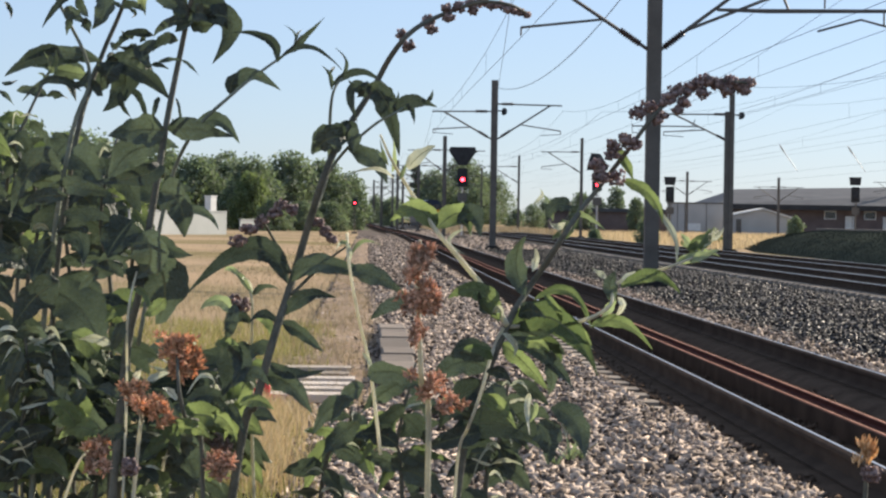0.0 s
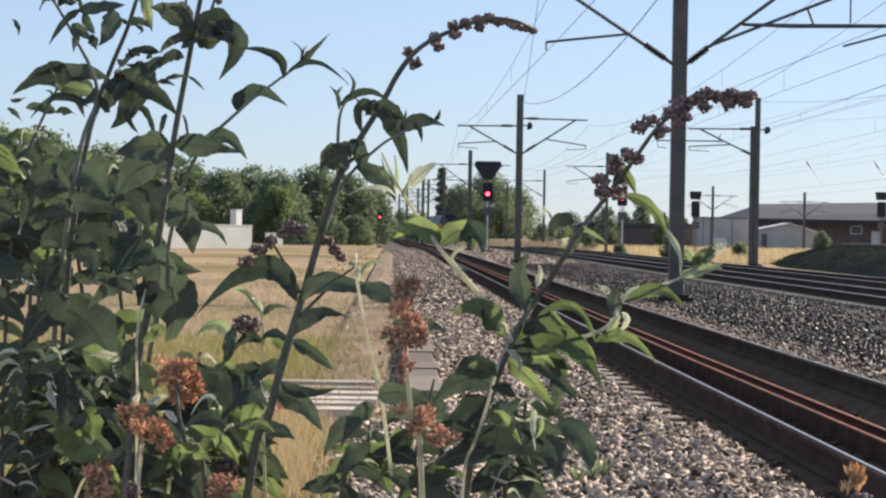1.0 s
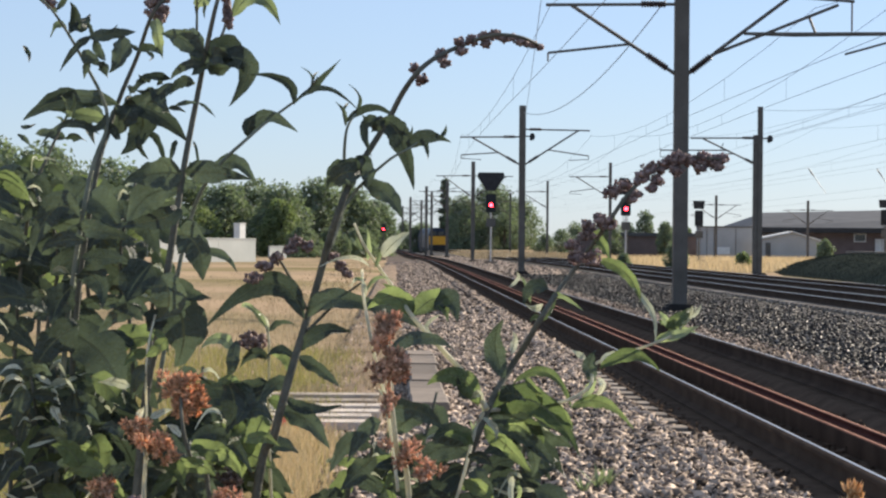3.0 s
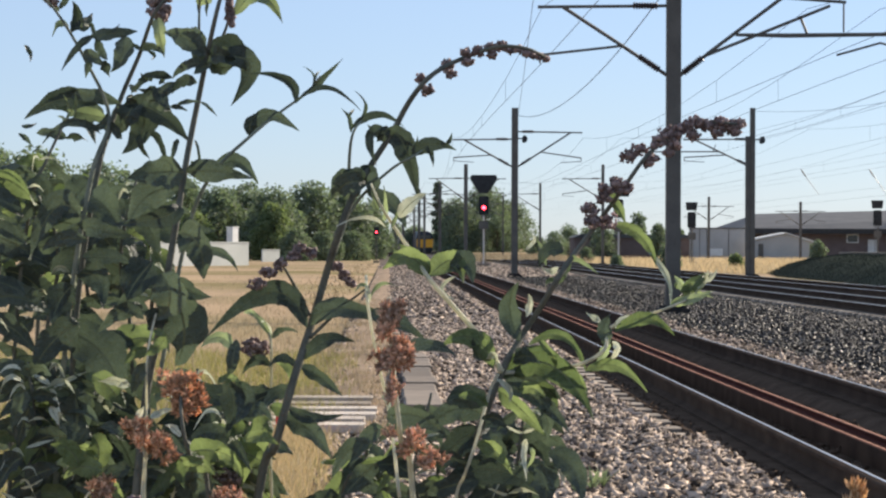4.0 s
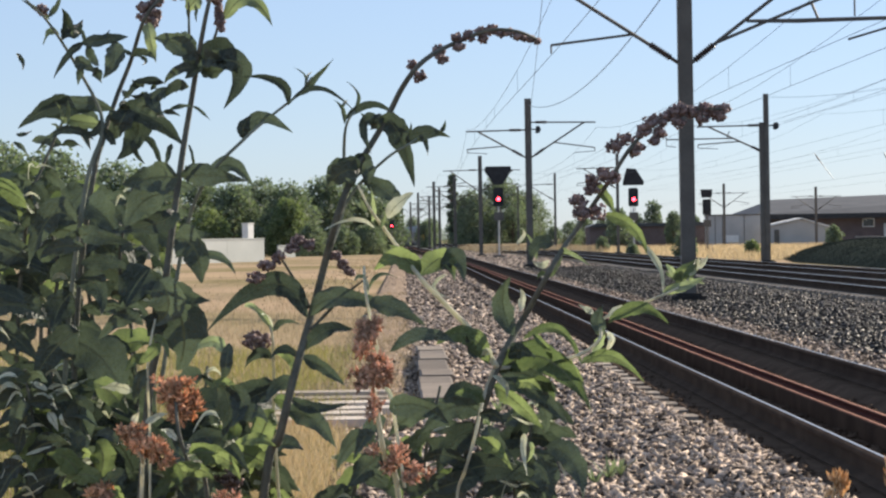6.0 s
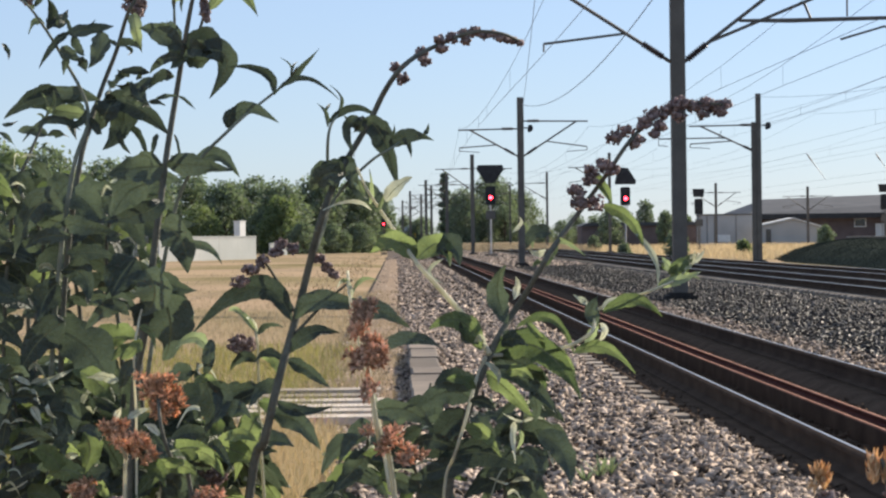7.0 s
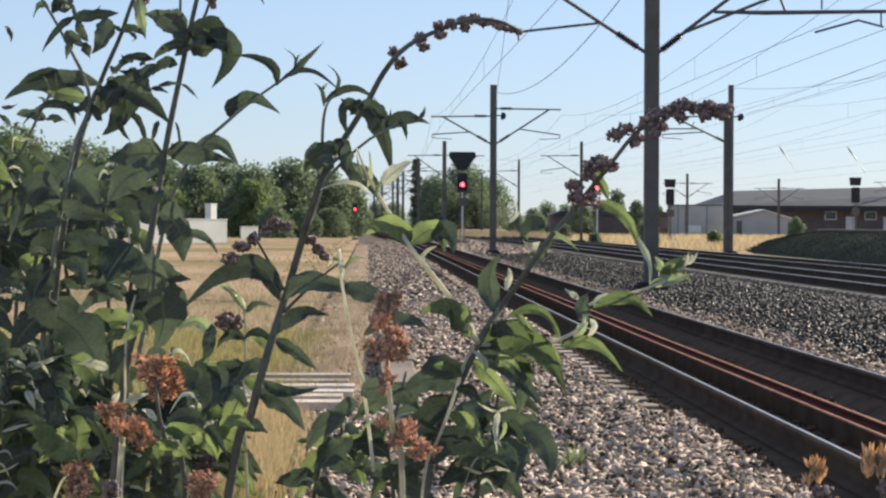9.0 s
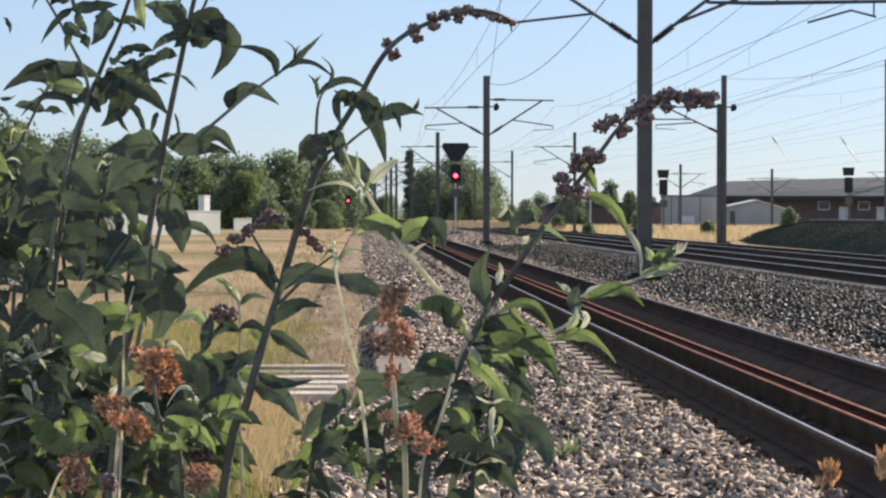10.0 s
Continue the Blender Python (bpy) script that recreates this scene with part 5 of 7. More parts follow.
blade(middle_stem, 4.50, (-0.075, 1.424), (-0.025, 1.4), (0.002, 1.357), 0.039, 4)
blade(pale_branch, 4.35, (-0.064, 1.366), (-0.045, 1.391), (-0.016, 1.412), 0.029, 5, M_LEAFBACK)
blade(pale_branch, 4.35, (-0.087, 1.346), (-0.126, 1.364), (-0.179, 1.345), 0.009, 15, M_LEAFBACK)
blade(pale_branch, 4.35, (-0.099, 1.37), (-0.11, 1.389), (-0.118, 1.416), 0.008, 15, M_LEAFPALE)
blade(pale_branch, 4.35, (-0.093, 1.358), (-0.089, 1.384), (-0.095, 1.423), 0.01, 15, M_LEAFPALE)
blade(pale_branch, 4.35, (-0.079, 1.345), (-0.072, 1.363), (-0.066, 1.379), 0.009, 15, M_LEAFPALE)
blade(pale_branch, 4.35, (-0.104, 1.381), (-0.118, 1.393), (-0.125, 1.402), 0.007, 15, M_LEAFPALE)
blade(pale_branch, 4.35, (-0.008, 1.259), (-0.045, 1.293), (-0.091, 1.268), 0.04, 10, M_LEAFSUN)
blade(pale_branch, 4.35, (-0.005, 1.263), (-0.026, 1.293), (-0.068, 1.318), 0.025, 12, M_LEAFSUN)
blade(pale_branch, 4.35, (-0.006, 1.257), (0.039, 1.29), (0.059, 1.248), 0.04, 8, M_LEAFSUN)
blade(pale_branch, 4.35, (0.034, 1.271), (0.064, 1.286), (0.076, 1.248), 0.042, 6)
blade(pale_branch, 4.35, (0.045, 1.261), (0.02, 1.236), (0.051, 1.215), 0.009, 20, M_LEAFBACK)
blade(pale_branch, 4.35, (0.12, 1.093), (0.08, 1.148), (0.024, 1.131), 0.044, 6, M_LEAFSUN)
blade(pale_branch, 4.35, (0.109, 1.106), (0.088, 1.121), (0.08, 1.148), 0.021, 15)
blade(pale_branch, 4.35, (0.109, 1.106), (0.12, 1.118), (0.132, 1.093), 0.014, 20, M_LEAFBACK)
blade(middle_stem, 4.50, (-0.186, 1.164), (-0.257, 1.23), (-0.382, 1.137), 0.048, 4)
blade(middle_stem, 4.50, (-0.179, 1.167), (-0.118, 1.202), (-0.002, 1.159), 0.043, 4)
blade(middle_stem, 4.50, (-0.066, 1.188), (-0.017, 1.179), (0.04, 1.142), 0.037, 6)
blade(middle_stem, 4.50, (-0.192, 1.102), (-0.149, 1.14), (-0.095, 1.136), 0.03, 5)
blade(middle_stem, 4.50, (-0.199, 1.089), (-0.162, 1.069), (-0.117, 1.032), 0.03, 8)
blade(middle_stem, 4.50, (-0.203, 1.087), (-0.235, 1.104), (-0.261, 1.082), 0.017, 10)
blade(middle_stem, 4.50, (-0.212, 1.045), (-0.244, 1.035), (-0.271, 1.002), 0.033, 8)
blade(middle_stem, 4.50, (-0.228, 0.986), (-0.18, 0.969), (-0.136, 0.915), 0.043, 6)
blade(middle_stem, 4.50, (-0.221, 1.013), (-0.179, 0.991), (-0.115, 0.995), 0.026, 10)
blade(thin_reed, 4.60, (-0.258, 1.139), (-0.293, 1.184), (-0.315, 1.184), 0.016, 20, M_LEAFPALE)
blade(thin_reed, 4.60, (-0.258, 1.137), (-0.238, 1.156), (-0.207, 1.15), 0.013, 20)
blade(thin_reed, 4.60, (-0.26, 1.128), (-0.266, 1.161), (-0.277, 1.172), 0.01, 20, M_LEAFBACK)
blade(thin_reed, 4.60, (-0.256, 1.095), (-0.227, 1.084), (-0.216, 1.039), 0.02, 10, M_LEAFSUN)
blade(thin_reed, 4.60, (-0.261, 1.084), (-0.288, 1.095), (-0.318, 1.064), 0.022, 10)
blade(thin_reed, 4.60, (-0.261, 1.04), (-0.294, 1.029), (-0.371, 1.025), 0.033, 8)
blade(thin_reed, 4.60, (-0.261, 1.029), (-0.298, 1.011), (-0.347, 0.996), 0.029, 10)
blade(thin_reed, 4.60, (-0.259, 0.979), (-0.283, 0.94), (-0.312, 0.85), 0.049, 10, M_LEAFSUN)
blade(thin_reed, 4.60, (-0.258, 1.006), (-0.228, 0.99), (-0.217, 0.951), 0.029, 10, M_LEAFSUN)
blade(tall_stem, 4.31, (-0.407, 1.329), (-0.372, 1.308), (-0.362, 1.246), 0.064, 4)
blade(tall_stem, 4.40, (-0.388, 1.293), (-0.337, 1.293), (-0.304, 1.259), 0.019, 8)
blade(tall_stem, 4.37, (-0.423, 1.254), (-0.394, 1.222), (-0.352, 1.211), 0.032, 8)
blade(tall_stem, 4.34, (-0.46, 1.277), (-0.489, 1.239), (-0.503, 1.207), 0.069, 3)
blade(tall_stem, 4.31, (-0.44, 1.255), (-0.424, 1.208), (-0.451, 1.172), 0.062, 4)
blade(tall_stem, 4.40, (-0.426, 1.215), (-0.405, 1.147), (-0.424, 1.08), 0.089, 2)
blade(tall_stem, 4.37, (-0.446, 1.191), (-0.457, 1.17), (-0.472, 1.149), 0.042, 8)
blade(tall_stem, 4.34, (-0.399, 1.358), (-0.381, 1.337), (-0.339, 1.335), 0.027, 10)
blade(tall_stem, 4.31, (-0.409, 1.379), (-0.44, 1.358), (-0.533, 1.346), 0.037, 6)
blade(tall_stem, 4.40, (-0.412, 1.412), (-0.475, 1.401), (-0.512, 1.338), 0.064, 4)
blade(tall_stem, 4.37, (-0.399, 1.443), (-0.351, 1.445), (-0.278, 1.432), 0.042, 5)
blade(tall_stem, 4.34, (-0.401, 1.442), (-0.453, 1.442), (-0.505, 1.431), 0.059, 3)
blade(side_twig, 4.45, (-0.358, 1.443), (-0.313, 1.466), (-0.27, 1.423), 0.036, 5)
blade(seed_stem, 4.55, (-0.6, 1.437), (-0.627, 1.404), (-0.671, 1.361), 0.066, 4)
blade(seed_stem, 4.52, (-0.602, 1.404), (-0.569, 1.382), (-0.537, 1.339), 0.061, 4)
blade(slender_stem, 4.44, (-0.606, 1.36), (-0.655, 1.376), (-0.703, 1.279), 0.058, 3)
blade(slender_stem, 4.41, (-0.587, 1.317), (-0.64, 1.317), (-0.674, 1.296), 0.032, 8)
blade(slender_stem, 4.50, (-0.61, 1.285), (-0.556, 1.285), (-0.513, 1.274), 0.033, 8)
blade(slender_stem, 4.47, (-0.623, 1.231), (-0.649, 1.199), (-0.658, 1.156), 0.054, 4)
blade(slender_stem, 4.44, (-0.613, 1.253), (-0.57, 1.242), (-0.56, 1.189), 0.051, 5)
blade(seed_stem, 4.46, (-0.604, 1.338), (-0.572, 1.338), (-0.498, 1.317), 0.037, 6)
blade(tall_stem, 4.40, (-0.483, 1.19), (-0.523, 1.182), (-0.567, 1.144), 0.036, 6)
blade(tall_stem, 4.37, (-0.478, 1.17), (-0.509, 1.191), (-0.551, 1.196), 0.023, 8)
blade(seed_stem, 4.49, (-0.536, 1.037), (-0.598, 1.123), (-0.688, 1.139), 0.093, 3)
blade(seed_stem, 4.46, (-0.61, 1.157), (-0.658, 1.125), (-0.701, 1.061), 0.064, 4)
blade(seed_stem, 4.55, (-0.617, 1.142), (-0.585, 1.099), (-0.53, 1.044), 0.066, 4)
blade(slender_stem, 4.47, (-0.622, 1.032), (-0.615, 0.974), (-0.624, 0.895), 0.054, 3)
blade(slender_stem, 4.44, (-0.52, 0.999), (-0.558, 1.048), (-0.6, 1.061), 0.047, 8, M_LEAFSUN)
blade(slender_stem, 4.41, (-0.508, 1.042), (-0.535, 1.052), (-0.567, 1.052), 0.021, 12, M_LEAFBACK)
blade(slender_stem, 4.50, (-0.662, 1.011), (-0.697, 0.961), (-0.71, 0.89), 0.069, 8, M_LEAFSUN)
blade(slender_stem, 4.47, (-0.692, 1.006), (-0.649, 1.028), (-0.575, 1.014), 0.024, 10, M_LEAFPALE)
blade(slender_stem, 4.44, (-0.582, 0.948), (-0.571, 0.912), (-0.588, 0.863), 0.049, 8, M_LEAFSUN)
blade(slender_stem, 4.41, (-0.641, 1.005), (-0.639, 0.989), (-0.63, 0.974), 0.009, 15, M_LEAFBACK)
blade(slender_stem, 4.50, (-0.679, 1.032), (-0.643, 1.047), (-0.606, 1.062), 0.013, 15, M_LEAFBACK)
blade(orange_low_stem, 4.10, (-0.329, 1.005), (-0.325, 0.981), (-0.339, 0.956), 0.028, 10, M_LEAFSUN)
blade(orange_low_stem, 4.10, (-0.35, 1.072), (-0.331, 1.026), (-0.347, 0.97), 0.049, 4)
blade(orange_low_stem, 4.10, (-0.336, 1.117), (-0.36, 1.141), (-0.392, 1.123), 0.026, 10, M_LEAFPALE)
blade(orange_low_stem, 4.10, (-0.331, 1.139), (-0.336, 1.1), (-0.343, 1.07), 0.022, 8)
blade(orange_low_stem, 4.10, (-0.404, 0.962), (-0.349, 0.97), (-0.296, 0.906), 0.034, 5)
blade(orange_low_stem, 4.10, (-0.359, 0.901), (-0.398, 0.917), (-0.437, 0.885), 0.028, 10, M_LEAFSUN)
blade(orange_low_stem, 4.10, (-0.331, 1.07), (-0.311, 1.031), (-0.331, 0.991), 0.036, 6)
blade(orange_low_stem, 4.10, (-0.453, 1.139), (-0.468, 1.12), (-0.488, 1.105), 0.026, 12, M_LEAFSUN)
blade(orange_left_stem, 4.00, (-0.448, 0.942), (-0.419, 0.923), (-0.398, 0.894), 0.035, 8, M_LEAFSUN)
blade(orange_left_stem, 4.00, (-0.496, 0.923), (-0.524, 0.914), (-0.553, 0.895), 0.027, 8)
blade(orange_left_stem, 4.00, (-0.413, 0.98), (-0.426, 0.995), (-0.436, 1.0), 0.012, 15, M_LEAFBACK)
blade(arch_stem, 4.40, (0.172, 1.143), (0.151, 1.204), (0.162, 1.254), 0.042, 3)
blade(arch_stem, 4.40, (0.181, 1.188), (0.187, 1.214), (0.183, 1.232), 0.015, 15, M_LEAFBACK)
blade(arch_stem, 4.40, (0.142, 1.074), (0.228, 1.101), (0.314, 1.001), 0.066, 8, M_LEAFSUN)
blade(arch_stem, 4.40, (0.142, 1.073), (0.196, 1.069), (0.254, 1.034), 0.047, 6)
blade(arch_stem, 4.40, (0.187, 1.135), (0.253, 1.154), (0.296, 1.09), 0.021, 12, M_LEAFSUN)
blade(arch_stem, 4.40, (0.132, 1.05), (0.174, 1.018), (0.227, 0.965), 0.036, 8, M_LEAFSUN)
blade(arch_stem, 4.40, (0.142, 1.061), (0.217, 1.028), (0.275, 0.967), 0.034, 6)
blade(arch_stem, 4.40, (0.11, 0.997), (0.052, 1.01), (-0.011, 0.953), 0.051, 4)
blade(arch_stem, 4.40, (0.116, 1.018), (0.073, 1.04), (0.036, 1.027), 0.042, 6)
blade(arch_stem, 4.40, (0.1, 0.965), (0.057, 0.944), (0.025, 0.881), 0.053, 5)
blade(arch_stem, 4.40, (0.121, 0.976), (0.132, 0.944), (0.174, 0.901), 0.036, 6)
blade(arch_stem, 4.40, (0.191, 0.958), (0.187, 0.933), (0.191, 0.884), 0.013, 15, M_LEAFBACK)
blade(arch_stem, 4.40, (0.197, 0.944), (0.204, 0.928), (0.195, 0.901), 0.01, 15, M_LEAFPALE)
blade(arch_stem, 4.40, (0.233, 0.937), (0.28, 0.901), (0.297, 0.843), 0.042, 5)
blade(arch_stem, 4.40, (0.238, 0.933), (0.257, 0.901), (0.267, 0.871), 0.011, 20, M_LEAFBACK)
blade(arch_stem, 4.40, (0.036, 0.857), (0.134, 0.899), (0.252, 0.841), 0.059, 4)
blade(arch_stem, 4.40, (0.1, 0.88), (0.057, 0.87), (-0.007, 0.845), 0.047, 6)
blade(arch_stem, 4.40, (0.249, 1.315), (0.217, 1.315), (0.202, 1.283), 0.032, 6)
blade(arch_stem, 4.40, (0.239, 1.283), (0.223, 1.275), (0.205, 1.285), 0.013, 15, M_LEAFBACK)
blade(arch_stem, 4.40, (0.236, 1.251), (0.224, 1.258), (0.215, 1.249), 0.015, 15, M_LEAFSUN)
blade(arch_stem, 4.40, (0.233, 1.253), (0.249, 1.272), (0.265, 1.292), 0.019, 12, M_LEAFSUN)
blade(arch_stem, 4.40, (0.255, 1.299), (0.276, 1.299), (0.313, 1.274), 0.011, 20, M_LEAFPALE)
blade(arch_stem, 4.40, (0.175, 1.315), (0.191, 1.331), (0.186, 1.345), 0.008, 20, M_LEAFBACK)
blade(arch_stem, 4.40, (0.215, 1.285), (0.209, 1.315), (0.194, 1.336), 0.008, 15, M_LEAFPALE)
blade(arch_stem, 4.40, (0.34, 1.37), (0.396, 1.344), (0.422, 1.291), 0.025, 6, M_LEAFSUN)
blade(arch_stem, 4.40, (0.405, 1.319), (0.445, 1.272), (0.447, 1.215), 0.012, 10, M_LEAFBACK)
blade(arch_stem, 4.40, (0.308, 1.421), (0.34, 1.41), (0.366, 1.362), 0.025, 10, M_LEAFSUN)
blade(right_branch, 4.38, (0.338, 1.143), (0.326, 1.172), (0.337, 1.201), 0.03, 5)
blade(right_branch, 4.38, (0.34, 1.145), (0.328, 1.124), (0.313, 1.101), 0.017, 10, M_LEAFPALE)
blade(right_branch, 4.38, (0.343, 1.148), (0.351, 1.133), (0.339, 1.11), 0.013, 15, M_LEAFBACK)
blade(right_branch, 4.38, (0.347, 1.167), (0.403, 1.195), (0.46, 1.164), 0.027, 8, M_LEAFSUN)
blade(right_branch, 4.38, (0.347, 1.175), (0.364, 1.192), (0.388, 1.196), 0.011, 20, M_LEAFBACK)
blade(right_branch, 4.38, (0.32, 1.186), (0.307, 1.192), (0.292, 1.201), 0.012, 5, M_LEAFBACK)
blade(right_branch, 4.38, (0.296, 1.091), (0.354, 1.103), (0.409, 1.058), 0.023, 10, M_LEAFSUN)
blade(right_branch, 4.38, (0.449, 1.219), (0.471, 1.235), (0.49, 1.244), 0.013, 15, M_LEAFPALE)
blade(right_branch, 4.38, (0.477, 1.238), (0.481, 1.255), (0.492, 1.266), 0.017, 10, M_LEAFPALE)
blade(right_branch, 4.38, (0.486, 1.242), (0.505, 1.244), (0.524, 1.238), 0.01, 15, M_LEAFPALE)
blade(right_branch, 4.38, (0.483, 1.246), (0.508, 1.261), (0.524, 1.282), 0.011, 15, M_LEAFSUN)
blade(right_branch, 4.38, (0.471, 1.251), (0.46, 1.257), (0.454, 1.264), 0.007, 15, M_LEAFPALE)
blade(reed_stem, 4.30, (-0.07, 1.207), (-0.066, 1.233), (-0.074, 1.247), 0.009, 20, M_LEAFBACK)
blade(reed_stem, 4.30, (-0.068, 1.212), (-0.047, 1.248), (-0.011, 1.243), 0.009, 20, M_LEAFPALE)
blade(reed_stem, 4.30, (-0.068, 1.243), (-0.082, 1.248), (-0.092, 1.233), 0.008, 20, M_LEAFPALE)
blade(reed_stem, 4.30, (-0.027, 1.108), (0.036, 1.139), (0.098, 1.116), 0.031, 10)
blade(reed_stem, 4.30, (-0.042, 1.046), (-0.027, 1.026), (-0.023, 1.005), 0.008, 15, M_LEAFBACK)
blade(reed_stem, 4.30, (-0.031, 1.005), (0.025, 1.009), (0.077, 0.973), 0.041, 6)
blade(reed_stem, 4.30, (-0.037, 0.984), (-0.068, 0.964), (-0.099, 0.912), 0.035, 8)
blade(reed_stem, 4.30, (-0.056, 0.953), (-0.099, 0.943), (-0.131, 0.892), 0.041, 6)
blade(reed_stem, 4.30, (-0.048, 0.922), (-0.079, 0.891), (-0.11, 0.86), 0.046, 6)
blade(tall_stem, 4.4, (-0.476, 1.613), (-0.482, 1.621), (-0.486, 1.627), 0.011, 10)
blade(tall_stem, 4.4, (-0.467, 1.615), (-0.471, 1.623), (-0.467, 1.631), 0.011, 10)
blade(tall_stem, 4.4, (-0.453, 1.608), (-0.448, 1.617), (-0.440, 1.623), 0.013, 10)
blade(tall_stem, 4.4, (-0.463, 1.596), (-0.469, 1.602), (-0.478, 1.600), 0.012, 10)
blade(tall_stem, 4.4, (-0.442, 1.589), (-0.434, 1.596), (-0.425, 1.604), 0.013, 10)
blade(tall_stem, 4.4, (-0.472, 1.572), (-0.461, 1.575), (-0.451, 1.568), 0.012, 10)
blade(tall_stem, 4.4, (-0.459, 1.562), (-0.442, 1.564), (-0.432, 1.558), 0.013, 10)
blade(seed_stem, 4.55, (-0.512, 1.605), (-0.520, 1.612), (-0.527, 1.621), 0.011, 10)
blade(seed_stem, 4.55, (-0.518, 1.594), (-0.525, 1.592), (-0.531, 1.583), 0.010, 10)
blade(slender_stem, 4.5, (-0.613, 1.721), (-0.605, 1.727), (-0.594, 1.725), 0.010, 10)
blade(inner_shoot, 4.35, (-0.465, 1.108), (-0.490, 1.108), (-0.511, 1.087), 0.025, 10, M_LEAFSUN)
blade(inner_shoot, 4.35, (-0.459, 1.150), (-0.438, 1.139), (-0.426, 1.108), 0.015, 10, M_LEAFSUN)
blade(inner_shoot, 4.35, (-0.467, 1.087), (-0.486, 1.066), (-0.497, 1.024), 0.027, 8)
blade(orange_low_stem, 4.08, (-0.359, 1.062), (-0.341, 1.071), (-0.319, 1.067), 0.020, 10, M_LEAFSUN)
blade(orange_low_stem, 4.08, (-0.320, 1.003), (-0.288, 1.020), (-0.261, 1.002), 0.028, 8)
blade(orange_low_stem, 4.08, (-0.310, 0.963), (-0.281, 0.973), (-0.251, 0.957), 0.024, 10, M_LEAFSUN)
blade(orange_low_stem, 4.08, (-0.359, 0.944), (-0.330, 0.934), (-0.310, 0.899), 0.026, 8, M_LEAFSUN)
blade(orange_low_stem, 4.08, (-0.378, 0.924), (-0.408, 0.928), (-0.431, 0.913), 0.022, 10, M_LEAFSUN)
blade(orange_left_stem, 3.98, (-0.512, 0.973), (-0.531, 0.992), (-0.556, 0.987), 0.019, 10)
blade(orange_left_stem, 3.98, (-0.579, 0.926), (-0.598, 0.954), (-0.628, 0.962), 0.038, 8, M_LEAFSUN)
blade(orange_left_stem, 3.98, (-0.541, 0.916), (-0.579, 0.924), (-0.607, 0.901), 0.035, 8, M_LEAFSUN)
blade(orange_left_stem, 3.98, (-0.493, 1.002), (-0.483, 1.019), (-0.474, 1.032), 0.013, 15, M_LEAFBACK)
blade(orange_left_stem, 3.98, (-0.464, 1.011), (-0.445, 1.022), (-0.426, 1.028), 0.012, 15, M_LEAFBACK)
blade(orange_left_stem, 3.98, (-0.569, 0.992), (-0.579, 0.973), (-0.598, 0.954), 0.023, 12)
blade(orange_left_stem, 3.98, (-0.617, 0.926), (-0.598, 0.929), (-0.573, 0.912), 0.021, 8, M_LEAFPALE)
blade(front_shoot, 4.33, (0.077, 0.908), (0.035, 0.929), (-0.002, 0.913), 0.035, 8)
blade(front_shoot, 4.33, (0.090, 0.950), (0.129, 0.939), (0.161, 0.902), 0.031, 8, M_LEAFSUN)
blade(front_shoot, 4.33, (0.109, 1.023), (0.086, 1.040), (0.059, 1.038), 0.025, 10, M_LEAFSUN)
blade(front_shoot, 4.33, (0.126, 1.073), (0.151, 1.054), (0.153, 1.031), 0.013, 15, M_LEAFBACK)
blade(front_shoot, 4.33, (0.102, 1.000), (0.130, 1.000), (0.152, 0.979), 0.023, 10)
blade(arch_stem, 4.4, (0.196, 1.050), (0.227, 1.050), (0.249, 1.018), 0.028, 10, M_LEAFSUN)
blade(arch_stem, 4.4, (0.217, 1.018), (0.231, 0.988), (0.227, 0.954), 0.023, 10)
blade(arch_stem, 4.4, (0.254, 1.103), (0.281, 1.081), (0.300, 1.049), 0.019, 10, M_LEAFSUN)
blade(right_branch, 4.37, (0.467, 1.245), (0.497, 1.268), (0.529, 1.285), 0.021, 8, M_LEAFSUN)
blade(right_branch, 4.37, (0.450, 1.222), (0.491, 1.236), (0.529, 1.251), 0.017, 10, M_LEAFPALE)
blade(right_branch, 4.37, (0.478, 1.243), (0.467, 1.262), (0.457, 1.276), 0.014, 10, M_LEAFPALE)
blade(right_branch, 4.37, (0.497, 1.255), (0.512, 1.270), (0.514, 1.289), 0.012, 15, M_LEAFBACK)
blade(right_branch, 4.37, (0.446, 1.217), (0.472, 1.226), (0.491, 1.223), 0.014, 10, M_LEAFSUN)
blade(right_branch, 4.37, (0.512, 1.270), (0.523, 1.276), (0.533, 1.293), 0.009, 15, M_LEAFBACK)
blade(middle_stem, 4.47, (-0.078, 1.443), (-0.113, 1.439), (-0.141, 1.411), 0.050, 4)
blade(middle_stem, 4.47, (-0.080, 1.447), (-0.104, 1.454), (-0.128, 1.445), 0.037, 4)
blade(middle_stem, 4.47, (-0.074, 1.447), (-0.063, 1.443), (-0.063, 1.413), 0.037, 4)
blade(arch_stem, 4.38, (0.230, 0.937), (0.279, 0.907), (0.294, 0.843), 0.053, 6)
blade(arch_stem, 4.38, (0.205, 0.903), (0.226, 0.882), (0.230, 0.829), 0.063, 6)
blade(arch_stem, 4.38, (0.173, 1.051), (0.195, 1.057), (0.222, 1.040), 0.027, 12, M_LEAFSUN)
blade(arch_stem, 4.38, (0.205, 1.146), (0.227, 1.125), (0.243, 1.093), 0.017, 10, M_LEAFSUN)
blade(arch_stem, 4.38, (0.158, 1.104), (0.182, 1.116), (0.207, 1.104), 0.032, 8)
auto_leaves(edge_stem, 0.4, 0.95, 6, 0.070, 23, 0.5)
bush_shoot = stem(4.6, 0.0067, 0.0033, M_STEM, (-0.802, 0.149), (-0.723, 0.810), (-0.701, 0.964), (-0.712, 1.075))
auto_leaves(bush_shoot, 0.35, 1, 11, 0.105, 3, 0.5)
